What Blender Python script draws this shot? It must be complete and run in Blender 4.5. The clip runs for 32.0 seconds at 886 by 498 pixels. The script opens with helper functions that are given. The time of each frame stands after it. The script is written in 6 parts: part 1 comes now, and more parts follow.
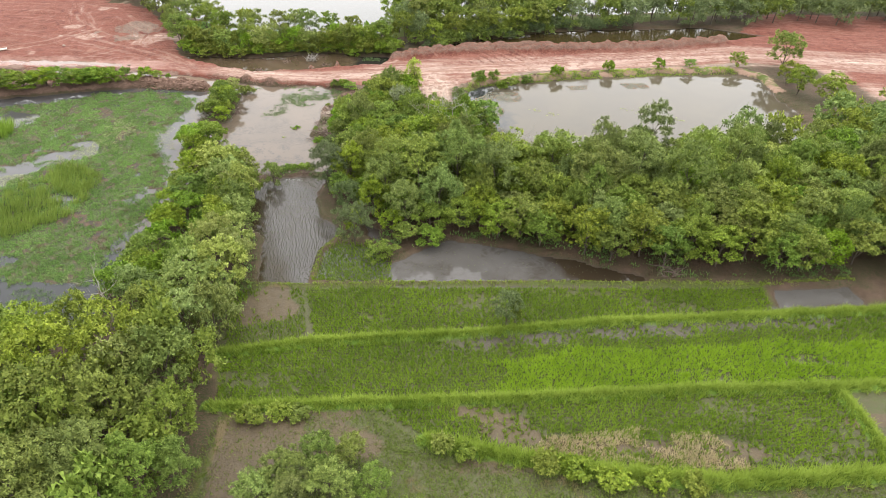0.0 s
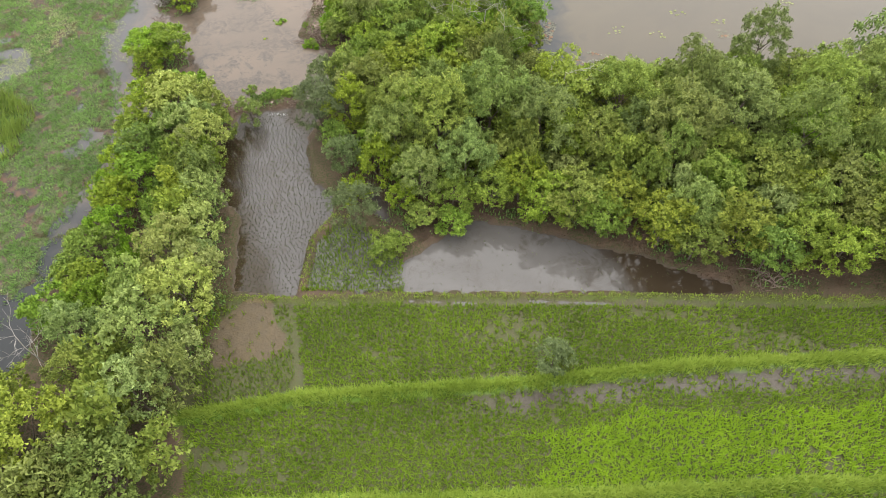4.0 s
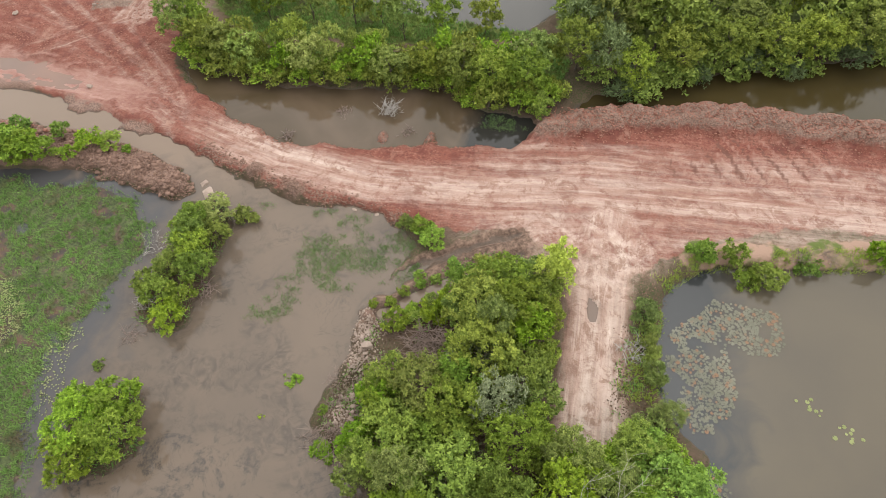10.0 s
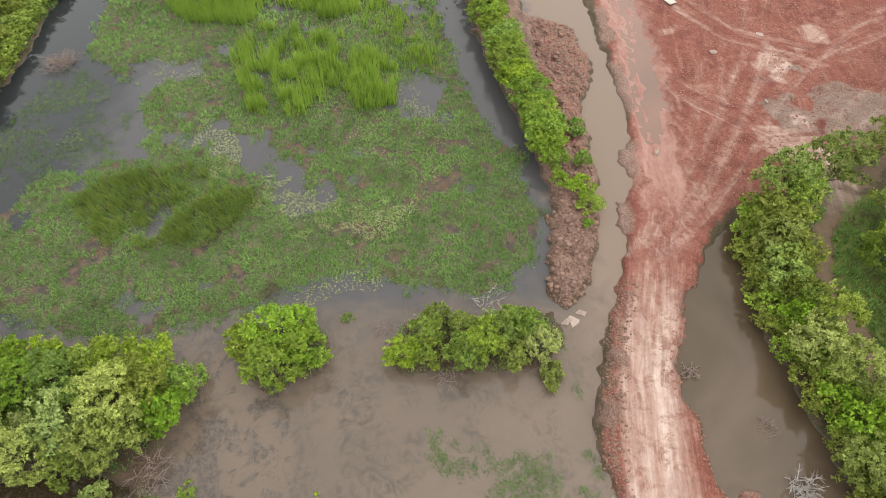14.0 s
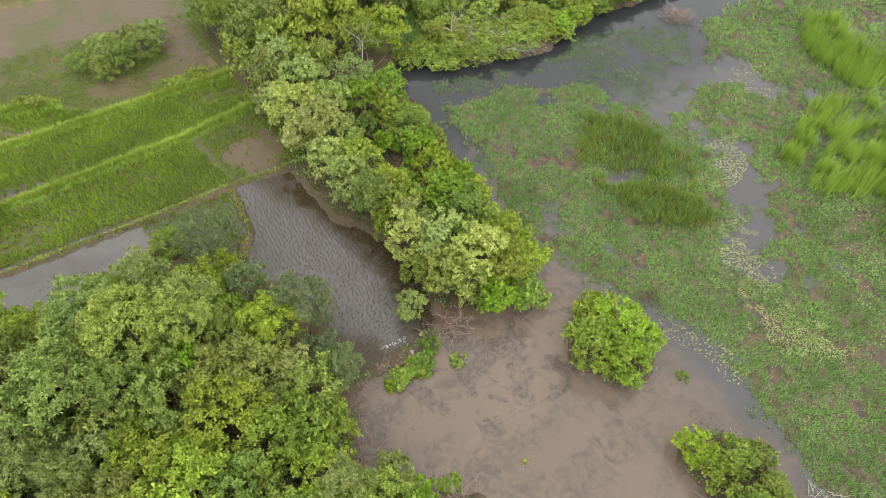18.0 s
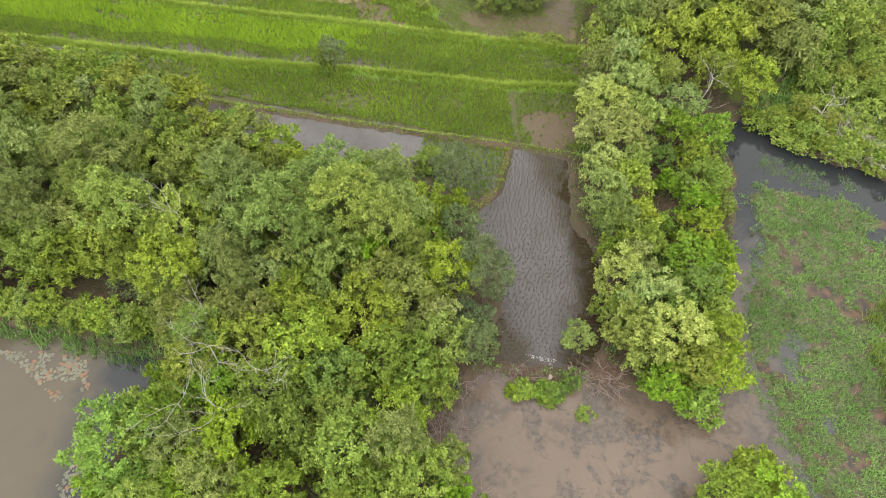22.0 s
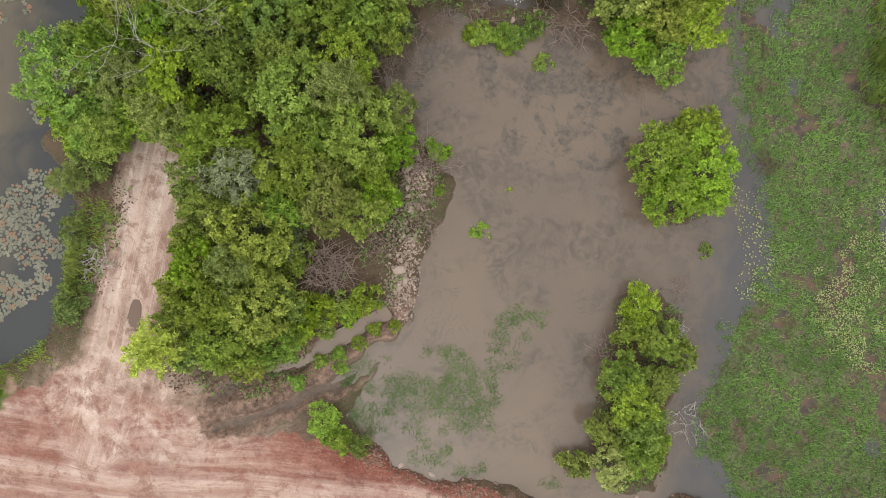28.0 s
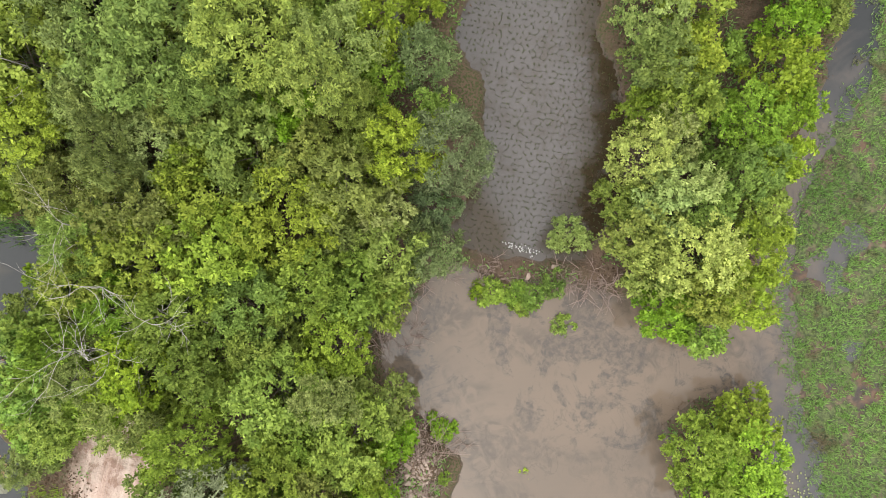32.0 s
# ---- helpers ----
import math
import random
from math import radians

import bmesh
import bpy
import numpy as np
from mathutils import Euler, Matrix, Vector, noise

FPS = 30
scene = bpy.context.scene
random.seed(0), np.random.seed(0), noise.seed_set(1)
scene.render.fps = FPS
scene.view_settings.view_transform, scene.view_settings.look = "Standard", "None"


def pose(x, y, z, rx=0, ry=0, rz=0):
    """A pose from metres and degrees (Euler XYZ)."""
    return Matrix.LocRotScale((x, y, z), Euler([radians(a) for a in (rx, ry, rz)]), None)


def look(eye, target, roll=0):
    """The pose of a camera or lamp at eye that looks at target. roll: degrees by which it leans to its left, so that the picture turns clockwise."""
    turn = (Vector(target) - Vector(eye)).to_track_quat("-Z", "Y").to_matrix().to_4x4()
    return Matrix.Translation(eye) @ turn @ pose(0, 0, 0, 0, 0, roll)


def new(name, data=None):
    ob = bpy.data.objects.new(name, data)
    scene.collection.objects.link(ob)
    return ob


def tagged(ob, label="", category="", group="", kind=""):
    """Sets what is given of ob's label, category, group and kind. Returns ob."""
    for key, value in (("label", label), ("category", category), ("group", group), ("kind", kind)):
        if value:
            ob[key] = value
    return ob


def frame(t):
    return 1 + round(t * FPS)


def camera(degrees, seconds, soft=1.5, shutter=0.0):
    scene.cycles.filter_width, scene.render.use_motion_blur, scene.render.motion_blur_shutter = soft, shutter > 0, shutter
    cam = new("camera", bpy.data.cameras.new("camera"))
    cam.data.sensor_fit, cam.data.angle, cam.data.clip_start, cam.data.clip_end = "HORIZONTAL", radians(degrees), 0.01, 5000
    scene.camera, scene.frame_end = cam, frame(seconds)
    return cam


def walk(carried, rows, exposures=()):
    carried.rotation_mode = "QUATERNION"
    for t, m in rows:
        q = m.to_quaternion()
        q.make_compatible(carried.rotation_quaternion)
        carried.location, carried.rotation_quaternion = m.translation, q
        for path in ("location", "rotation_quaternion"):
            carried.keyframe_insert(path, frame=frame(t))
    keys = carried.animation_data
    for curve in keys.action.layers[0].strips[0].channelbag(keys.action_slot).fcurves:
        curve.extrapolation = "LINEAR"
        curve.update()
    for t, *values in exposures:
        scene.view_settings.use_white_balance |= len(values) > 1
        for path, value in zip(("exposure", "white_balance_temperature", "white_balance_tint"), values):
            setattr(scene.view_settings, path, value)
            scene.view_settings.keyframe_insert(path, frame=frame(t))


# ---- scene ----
cam = camera(68.7, 32.0, soft=0.3)
PATH = [
    (0, (13.75, -70.139, 34.705), (13.749, -68.507, 33.549), 1.5),
    (0.5, (13.21, -68.872, 34.688), (13.212, -67.3, 33.451), 1.5),
    (1, (12.909, -67.19, 34.786), (12.91, -65.686, 33.467), 1.4),
    (1.5, (12.678, -65.204, 34.947), (12.679, -63.749, 33.575), 1.3),
    (2, (12.558, -62.942, 35.163), (12.554, -61.514, 33.763), 1.2),
    (2.5, (12.543, -60.57, 35.112), (12.535, -59.161, 33.692), 1.1),
    (4.5, (13.355, -46.314, 36.88), (13.283, -45.146, 35.258), -0.7),
    (5, (13.149, -43.241, 36.919), (13.077, -42.069, 35.3), -0.9),
    (5.5, (12.891, -40.102, 36.883), (12.819, -38.924, 35.268), -0.9),
    (6, (12.639, -36.674, 37.137), (12.543, -35.503, 35.518), -0.8),
    (6.5, (12.318, -32.98, 37.397), (12.187, -31.823, 35.771), -0.7),
    (7, (11.959, -29.43, 37.338), (11.792, -28.278, 35.712), -0.7),
    (7.5, (11.714, -25.723, 37.551), (11.509, -24.586, 35.919), -1.0),
    (8, (11.415, -22.158, 37.582), (11.18, -21.028, 35.948), -1.2),
    (8.5, (11.201, -18.742, 37.537), (10.934, -17.617, 35.906), -1.7),
    (9, (10.827, -15.46, 37.537), (10.531, -14.339, 35.907), -1.9),
    (9.5, (10.341, -12.113, 37.564), (10.004, -11.006, 35.934), -2.1),
    (10, (9.831, -8.687, 37.721), (9.449, -7.603, 36.085), -2.5),
    (10.5, (9.303, -5.477, 37.702), (8.834, -4.427, 36.065), -2.9),
    (11, (8.566, -2.501, 37.833), (7.988, -1.507, 36.196), -2.6),
    (11.5, (7.941, 0.219, 37.738), (7.214, 1.121, 36.108), -2.7),
    (12, (7.466, 2.603, 37.334), (6.573, 3.38, 35.722), -2.7),
    (12.5, (6.574, 4.925, 37.398), (5.504, 5.454, 35.793), -2.1),
    (13, (5.785, 7.223, 37.396), (4.623, 7.52, 35.796), -2.0),
    (13.5, (5.126, 8.864, 37.357), (3.928, 8.982, 35.76), -1.9),
    (14, (4.748, 9.62, 37.304), (3.541, 9.528, 35.712), -1.4),
    (14.5, (4.607, 10.198, 37.208), (3.432, 9.881, 35.621), -1.2),
    (15, (4.635, 10.501, 37.096), (3.529, 9.978, 35.514), -1.1),
    (15.5, (4.605, 10.765, 37.013), (3.58, 10.086, 35.436), -1.2),
    (17.5, (4.759, 10.316, 36.469), (4.066, 9.308, 34.887), 1.0),
    (18, (4.993, 10.563, 36.186), (4.386, 9.483, 34.615), 1.5),
    (18.5, (4.923, 10.721, 35.971), (4.417, 9.588, 34.403), 1.7),
    (19, (4.711, 10.829, 35.848), (4.316, 9.654, 34.278), 1.7),
    (19.5, (4.543, 10.901, 35.596), (4.26, 9.694, 34.027), 1.8),
    (20, (4.055, 10.807, 35.778), (3.895, 9.591, 34.198), 1.5),
    (20.5, (3.27, 10.956, 35.759), (3.228, 9.732, 34.178), 1.2),
    (21, (2.208, 11.053, 35.472), (2.272, 9.828, 33.893), 1.3),
    (21.5, (0.938, 11.129, 35.462), (1.1, 9.914, 33.881), 1.6),
    (22, (-0.455, 11.016, 35.505), (-0.2, 9.823, 33.92), 2.2),
    (22.5, (-1.946, 10.868, 35.63), (-1.651, 9.693, 34.039), 2.7),
    (23, (-3.123, 10.824, 35.586), (-2.828, 9.646, 33.996), 2.6),
    (23.5, (-3.904, 10.959, 35.305), (-3.625, 9.854, 33.661), 2.5),
    (24, (-4.074, 10.931, 35.32), (-3.857, 10.03, 33.547), 3.1),
    (24.5, (-3.981, 10.685, 35.373), (-3.834, 10.012, 33.496), 4.2),
    (25, (-3.95, 10.65, 35.349), (-3.872, 10.206, 33.401), 6.5),
    (25.5, (-4.283, 10.747, 35.36), (-4.256, 10.533, 33.372), 9.3),
    (27.5, (-3.821, 7.324, 36.358), (-3.817, 7.305, 34.358), 4.5),
    (28, (-3.433, 6.145, 36.384), (-3.426, 6.117, 34.384), 3.0),
    (28.5, (-2.982, 4.754, 36.411), (-2.972, 4.715, 34.411), 1.6),
    (29, (-2.526, 3.278, 36.498), (-2.509, 3.221, 34.499), 0.1),
    (29.5, (-2.002, 1.499, 36.587), (-1.982, 1.436, 34.588), -1.4),
    (30, (-1.491, -0.229, 36.381), (-1.466, -0.3, 34.382), -2.9),
    (30.5, (-1.004, -1.968, 35.557), (-0.974, -2.046, 33.559), -4.4),
    (31, (-0.514, -3.649, 34.294), (-0.479, -3.734, 32.296), -5.9),
    (31.5, (0.089, -5.471, 33.006), (0.12, -5.542, 31.008), -7.3),
    (32, (0.895, -7.533, 31.802), (0.905, -7.554, 29.802), -8.6),
]
walk(cam, [(t, look(eye, target, roll)) for t, eye, target, roll in PATH], [(0.0, 1.16), (5.0, 1.24), (7.0, 1.06), (8.5, 0.92), (11.0, 0.76), (14.0, 0.86), (17.5, 1.1), (20.0, 1.2), (24.0, 1.22), (25.0, 1.02), (27.5, 0.6), (29.0, 0.86), (30.0, 0.97), (32.0, 1.2)])
SKY, SUN = 0.15, 2.0

# ---------------------------------------------------------------- light
world = bpy.data.worlds.new("overcast_sky")
scene.world = world
world.use_nodes = True
wn = world.node_tree
sky = wn.nodes.new("ShaderNodeTexSky")
sky.sky_type = "NISHITA"
sky.sun_disc = False
sky.sun_elevation = radians(68)
sky.sun_rotation = radians(8)
sky.dust_density = 2.0
sky.air_density = 1.0
grey = wn.nodes.new("ShaderNodeHueSaturation")
grey.inputs["Saturation"].default_value = 0.16
wn.links.new(sky.outputs[0], grey.inputs["Color"])
wn.links.new(grey.outputs[0], wn.nodes["Background"].inputs[0])
wn.nodes["Background"].inputs[1].default_value = SKY
sun = bpy.data.lights.new("sun", "SUN")
sun.energy, sun.angle, sun.color = SUN, radians(165), (1.0, 0.96, 0.90)
sun_ob = new("sun", sun)
sun_ob.matrix_world = look((4, 30, 76), (0, 0, 0))


# ---------------------------------------------------------------- small tools
rng = np.random.default_rng(7)


def part(name, data, material, parent=None, label="", smooth=False):
    """Links a bmesh or mesh as one object, under parent where one is given."""
    if isinstance(data, bmesh.types.BMesh):
        me = bpy.data.meshes.new(name)
        data.to_mesh(me)
        data.free()
        data = me
    if material and not data.materials:
        data.materials.append(material)
    if smooth:
        data.polygons.foreach_set("use_smooth", [True] * len(data.polygons))
    ob = new(name, data)
    ob.parent = parent
    if label:
        tagged(ob, label)
    return ob


def quick_mesh(name, verts, faces):
    """A mesh from arrays of corners and of equal-sided faces."""
    verts, faces = np.asarray(verts, np.float32), np.asarray(faces, np.int32)
    me = bpy.data.meshes.new(name)
    me.vertices.add(len(verts))
    me.vertices.foreach_set("co", verts.ravel())
    me.loops.add(faces.size)
    me.loops.foreach_set("vertex_index", faces.ravel())
    me.polygons.add(len(faces))
    me.polygons.foreach_set("loop_start", np.arange(0, faces.size, faces.shape[1], dtype=np.int32))
    me.update(calc_edges=True)
    me.validate()
    return me


def lattice(i, j, seed):
    v = np.sin(i * 127.1 + j * 311.7 + seed * 74.7) * 43758.5453
    return v - np.floor(v)


def vnoise(x, y, seed=0):
    """Value noise from 0 to 1."""
    i, j = np.floor(x), np.floor(y)
    u, v = x - i, y - j
    u, v = u * u * (3 - 2 * u), v * v * (3 - 2 * v)
    a, b = lattice(i, j, seed), lattice(i + 1, j, seed)
    c, d = lattice(i, j + 1, seed), lattice(i + 1, j + 1, seed)
    return (a * (1 - u) + b * u) * (1 - v) + (c * (1 - u) + d * u) * v


def fbm(x, y, seed=0, octaves=3):
    out, amp, total = 0, 1.0, 0.0
    for k in range(octaves):
        out = out + amp * vnoise(x * 2**k, y * 2**k, seed + k)
        total += amp
        amp *= 0.5
    return out / total


def step(a, b, v):
    u = np.clip((v - a) / (b - a), 0, 1)
    return u * u * (3 - 2 * u)


def to_line(x, y, line):
    """Distance to a polyline, way along it, and signed offset from it."""
    best = np.full(np.shape(x), 1e9)
    along, side = np.zeros(np.shape(x)), np.zeros(np.shape(x))
    run = 0.0
    for (ax, ay), (bx, by) in zip(line, line[1:]):
        dx, dy = bx - ax, by - ay
        n = math.hypot(dx, dy)
        t = np.clip(((x - ax) * dx + (y - ay) * dy) / n**2, 0, 1)
        d = np.hypot(x - ax - t * dx, y - ay - t * dy)
        near = d < best
        best = np.where(near, d, best)
        along = np.where(near, run + t * n, along)
        side = np.where(near, ((x - ax) * dy - (y - ay) * dx) / n, side)
        run += n
    return best, along, side


def inside(x, y, poly):
    odd = np.zeros(np.shape(x), bool)
    for (ax, ay), (bx, by) in zip(poly, poly[1:] + poly[:1]):
        if ay != by:
            odd ^= ((ay > y) != (by > y)) & (x < (bx - ax) * (y - ay) / (by - ay) + ax)
    return odd


def depth_in(x, y, poly):
    """How far inside a polygon a place lies; below zero outside."""
    d, _, _ = to_line(x, y, poly + poly[:1])
    return np.where(inside(x, y, poly), d, -d)


# ---------------------------------------------------------------- the plan
BASIN = [(2.8, -3.5), (1.7, -0.9), (-2.9, 1.4), (-3, 4), (-2.3, 7.5), (-2.6, 9.7), (-1, 16.3), (-4.2, 18), (-9.9, 17.3), (-16, 18), (-24, 20.4), (-32, 21.8), (-40, 21.8), (-53, 20.3), (-75, 16), (-110, 5), (-110, -30), (-75, -33), (-52, -34), (-41, -33), (-37, -33.5), (-30, -31), (-27, -30.5), (-20, -32), (-16, -35.5), (-14, -33), (-15.2, -28), (-14.4, -20), (-13.6, -9.8), (-12, -8), (-5.8, -8.2), (-1.4, -7), (0.2, -7.2)]
BERM = [(-18.9, 16), (-19.4, 14.9), (-22.9, 14.7), (-30, 15.3), (-36, 13.6), (-45.8, 10.4), (-58, 7), (-80, 1), (-80, 6), (-62, 11), (-52, 14.6), (-51, 18.3), (-44, 19.7), (-39.4, 18.3), (-32, 19.1), (-26.5, 18.9), (-21, 18.1)]
ISLAND = [(-13.6, 4.8), (-13.6, 8.6), (-13.9, 13.1), (-15.6, 16.2), (-18.8, 15), (-18.4, 9.7), (-17.6, 5.4), (-15.2, 4)]
MOUND = [(-11.6, -2.8), (-13.4, 0.6), (-16.5, 0.6), (-17.4, -3), (-15.7, -6.2), (-12.8, -4.8)]
MARSH = [(-17.2, -7), (-19, -3.6), (-20.3, 1), (-19.3, 4.6), (-19.5, 9.5), (-20.5, 12.3), (-23.7, 13.6), (-28, 14), (-34, 12.5), (-42, 9), (-54, 5.5), (-75, -1), (-75, -29), (-53, -29.5), (-45.5, -29), (-43, -25.5), (-40, -21.5), (-34.5, -18.5), (-31.5, -21.5), (-31, -25.5), (-28, -27.2), (-24, -27.8), (-19.5, -29.2), (-16.2, -28.6), (-15.2, -20), (-14.2, -10)]
POND = [(16.4, 16.6), (18.6, 19.6), (31, 23.2), (45, 26), (58, 27.6), (60.5, 25), (60.3, 16.7), (61, 12), (58, 4), (52, 0), (45, -2), (36, -2.6), (26, -2.8), (20, -3.1), (18.4, -2.4), (19, 0), (20.2, 6.5), (17.9, 8.3), (16.4, 12.6)]
DITCH = [(-27.3, 28.6), (-17.4, 28.7), (-10.7, 30.4), (-4.2, 32), (0.3, 30.7), (4.4, 30.8), (4.8, 29.2), (3, 27.2), (-1.2, 26.3), (-8, 24.1), (-14.4, 22.9), (-19.1, 24.2), (-22.6, 25.7)]
CANAL = [(7.4, 33.2), (14.5, 35.6), (24, 37.2), (31, 37.2), (45, 38.6), (60, 43), (70, 47), (60, 51), (32, 46.4), (25, 42.8), (18.5, 40.6), (15, 38.2), (11.5, 35.6), (8.6, 35.2)]
LAKE = [(-28, 46), (-24, 41), (-16, 42.6), (-9, 41.6), (1, 41.9), (3.1, 46), (4, 58), (0, 90), (-60, 90), (-48, 62), (-36, 52)]
MERE = [(9, 55), (14, 52.5), (24, 55), (40, 58), (60, 62), (70, 90), (7, 90)]
PADDY = [(0.4, -8.9), (-1, -8.5), (-5.3, -9.6), (-6, -12.9), (-5.4, -16), (-4.1, -18.4), (-2.4, -20), (-1.5, -26.7), (2, -26.7), (2.5, -21.5), (3.1, -18.2), (1.2, -16.8), (-0.3, -11.8)]
PLOT = [(2.7, -26.5), (3.1, -22), (3.9, -20.6), (6.6, -20.8), (9, -23.2), (9.4, -26.3)]
PUDDLE = [(9.9, -26.3), (9.7, -24), (12, -22), (14.5, -20.3), (20, -21.4), (24.7, -22.8), (31, -25), (24.9, -25.7)]
PUDDLE_EAST = [(42.3, -26.1), (49.4, -25.1), (49.6, -27.7), (41.6, -28.8)]
PUDDLE_WOOD = [(5.4, -16.4), (7.6, -18.4), (7.9, -20.6), (6.6, -19.6)]
FIELDS = [(-6, -27.4), (2.2, -27.2), (25, -25.8), (41.6, -25.6), (41.2, -29.2), (60, -26), (90, -24), (90, -62), (-3, -62), (-1, -50), (-0.3, -42), (-3, -35.7)]
ROAD = [(-110, 8), (-75, 17.5), (-53, 21), (-39, 22.3), (-28.2, 20.6), (-21.2, 19.4), (-16.3, 18.6), (-9.3, 17.8), (-1.3, 17.8), (3.1, 18.2), (8, 18), (10.3, 16.4), (10.8, 11.6), (11.4, 8.6), (12, 6.6), (13.6, 6.4), (14.8, 9.6), (14.2, 12.6), (13.9, 16.6), (15.8, 19.5), (19.8, 22.5), (24.3, 24.6), (45, 28.4), (60, 31.5), (70, 31), (78, 12), (110, 0), (125, 60), (75, 60), (62, 44), (45, 39.4), (31, 37), (18.3, 35.8), (8.9, 32), (5.2, 29), (-1.2, 26.2), (-8, 23.9), (-14.4, 22.6), (-19.1, 23.9), (-22.6, 25.4), (-27.6, 27.8), (-30, 33), (-36, 44), (-42, 53), (-80, 70), (-120, 40)]
TRACK_LINE = [(-62, 24), (-40, 24.3), (-30, 23.6), (-22, 22.2), (-14, 20.8), (-6, 20.6), (2, 22), (10, 24.2), (18, 25.3), (31, 27.4), (46, 31), (62, 35), (90, 32)]
SPUR_LINE = [(12, 22), (12.3, 16), (12.8, 11), (13.2, 6)]
RUT_LINE = [(-2.5, 10.2), (0.5, 13.3), (3.2, 15.8), (5.4, 17.4)]
DIKES = {
    "north": [(-6, -27.3), (2.2, -27.1), (10.2, -26.5), (25, -25.8), (41.6, -25.5), (50, -24.4)],
    "middle": [(-3, -35.7), (4.1, -34), (16.8, -32.6), (28.1, -30.8), (40.3, -29.6), (50.5, -28.5), (85, -25)],
    "south": [(-1.8, -40.7), (10, -39.8), (18.5, -39.2), (30.7, -38), (42.2, -37.3), (46, -36.9), (85, -33)],
    "last": [(12.8, -43), (20, -44.3), (25.2, -45.1), (32, -45.5), (41.8, -44.6), (85, -42)],
    "cross": [(42.4, -37.6), (42.8, -40.2), (43, -44.5)],
    "plot": [(2.6, -26.5), (2.7, -22), (3.6, -20.2), (5, -20)],
    "weir": [(0.8, -8), (-1.4, -7.8), (-5.6, -9)],
}
SPOIL_LINE = [(5.6, 29.6), (9, 31.4), (18, 34.4), (31, 35.7), (45, 37.6), (60, 41.5)]


WET_LINE = [(-62, 23.2), (-51, 24.2), (-45, 24.2), (-38, 24.3), (-30, 23.8), (-25, 22.8)]
NORTH_BELT = [(-33, 46), (-29, 38), (-28, 30.5), (-18, 29.6), (-11, 31.4), (-4, 33), (0, 32), (5, 32), (6, 38), (3, 41.6), (-9, 41.4), (-16, 42.4), (-24, 40.8), (-28, 45.8)]
SOUTH_SHORE = [(-16, -36), (-30, -32), (-41, -34), (-75, -34), (-110, -31), (-300, -60), (-300, -400), (300, -400), (300, -62), (-3, -62), (-8, -45)]
EAST_BELT = [(4, 40), (3, 50), (8, 54), (24, 53), (60, 60), (300, 90), (300, 400), (-300, 400), (-300, 90), (70, 92), (72, 60), (34, 48), (14, 42)]
FOOTPATH = [(-36, 44.4), (-32.8, 41), (-29, 37), (-25.6, 34.6), (-21.5, 33.5), (-17.2, 34.9), (-12, 35.3), (-6.8, 36.8), (-4.4, 37.5), (2.6, 40.4)]


YARD_TRACKS = [
    [(-24.3, 22.3), (-30.5, 26.6), (-37.8, 30.7), (-47.1, 34.7), (-62, 38.5)],
    [(-24.8, 23.6), (-32.5, 29.6), (-42.3, 35.5), (-51, 43.4), (-56, 54)],
    [(-25.4, 23.2), (-34, 27.7), (-41.7, 29.8), (-49.4, 31.3), (-70, 33)],
    [(-44, 24.6), (-40, 29), (-36.6, 33.4), (-37.6, 40), (-44, 47)],
    [(-58, 27), (-50, 33), (-47, 40), (-52, 48)],
]


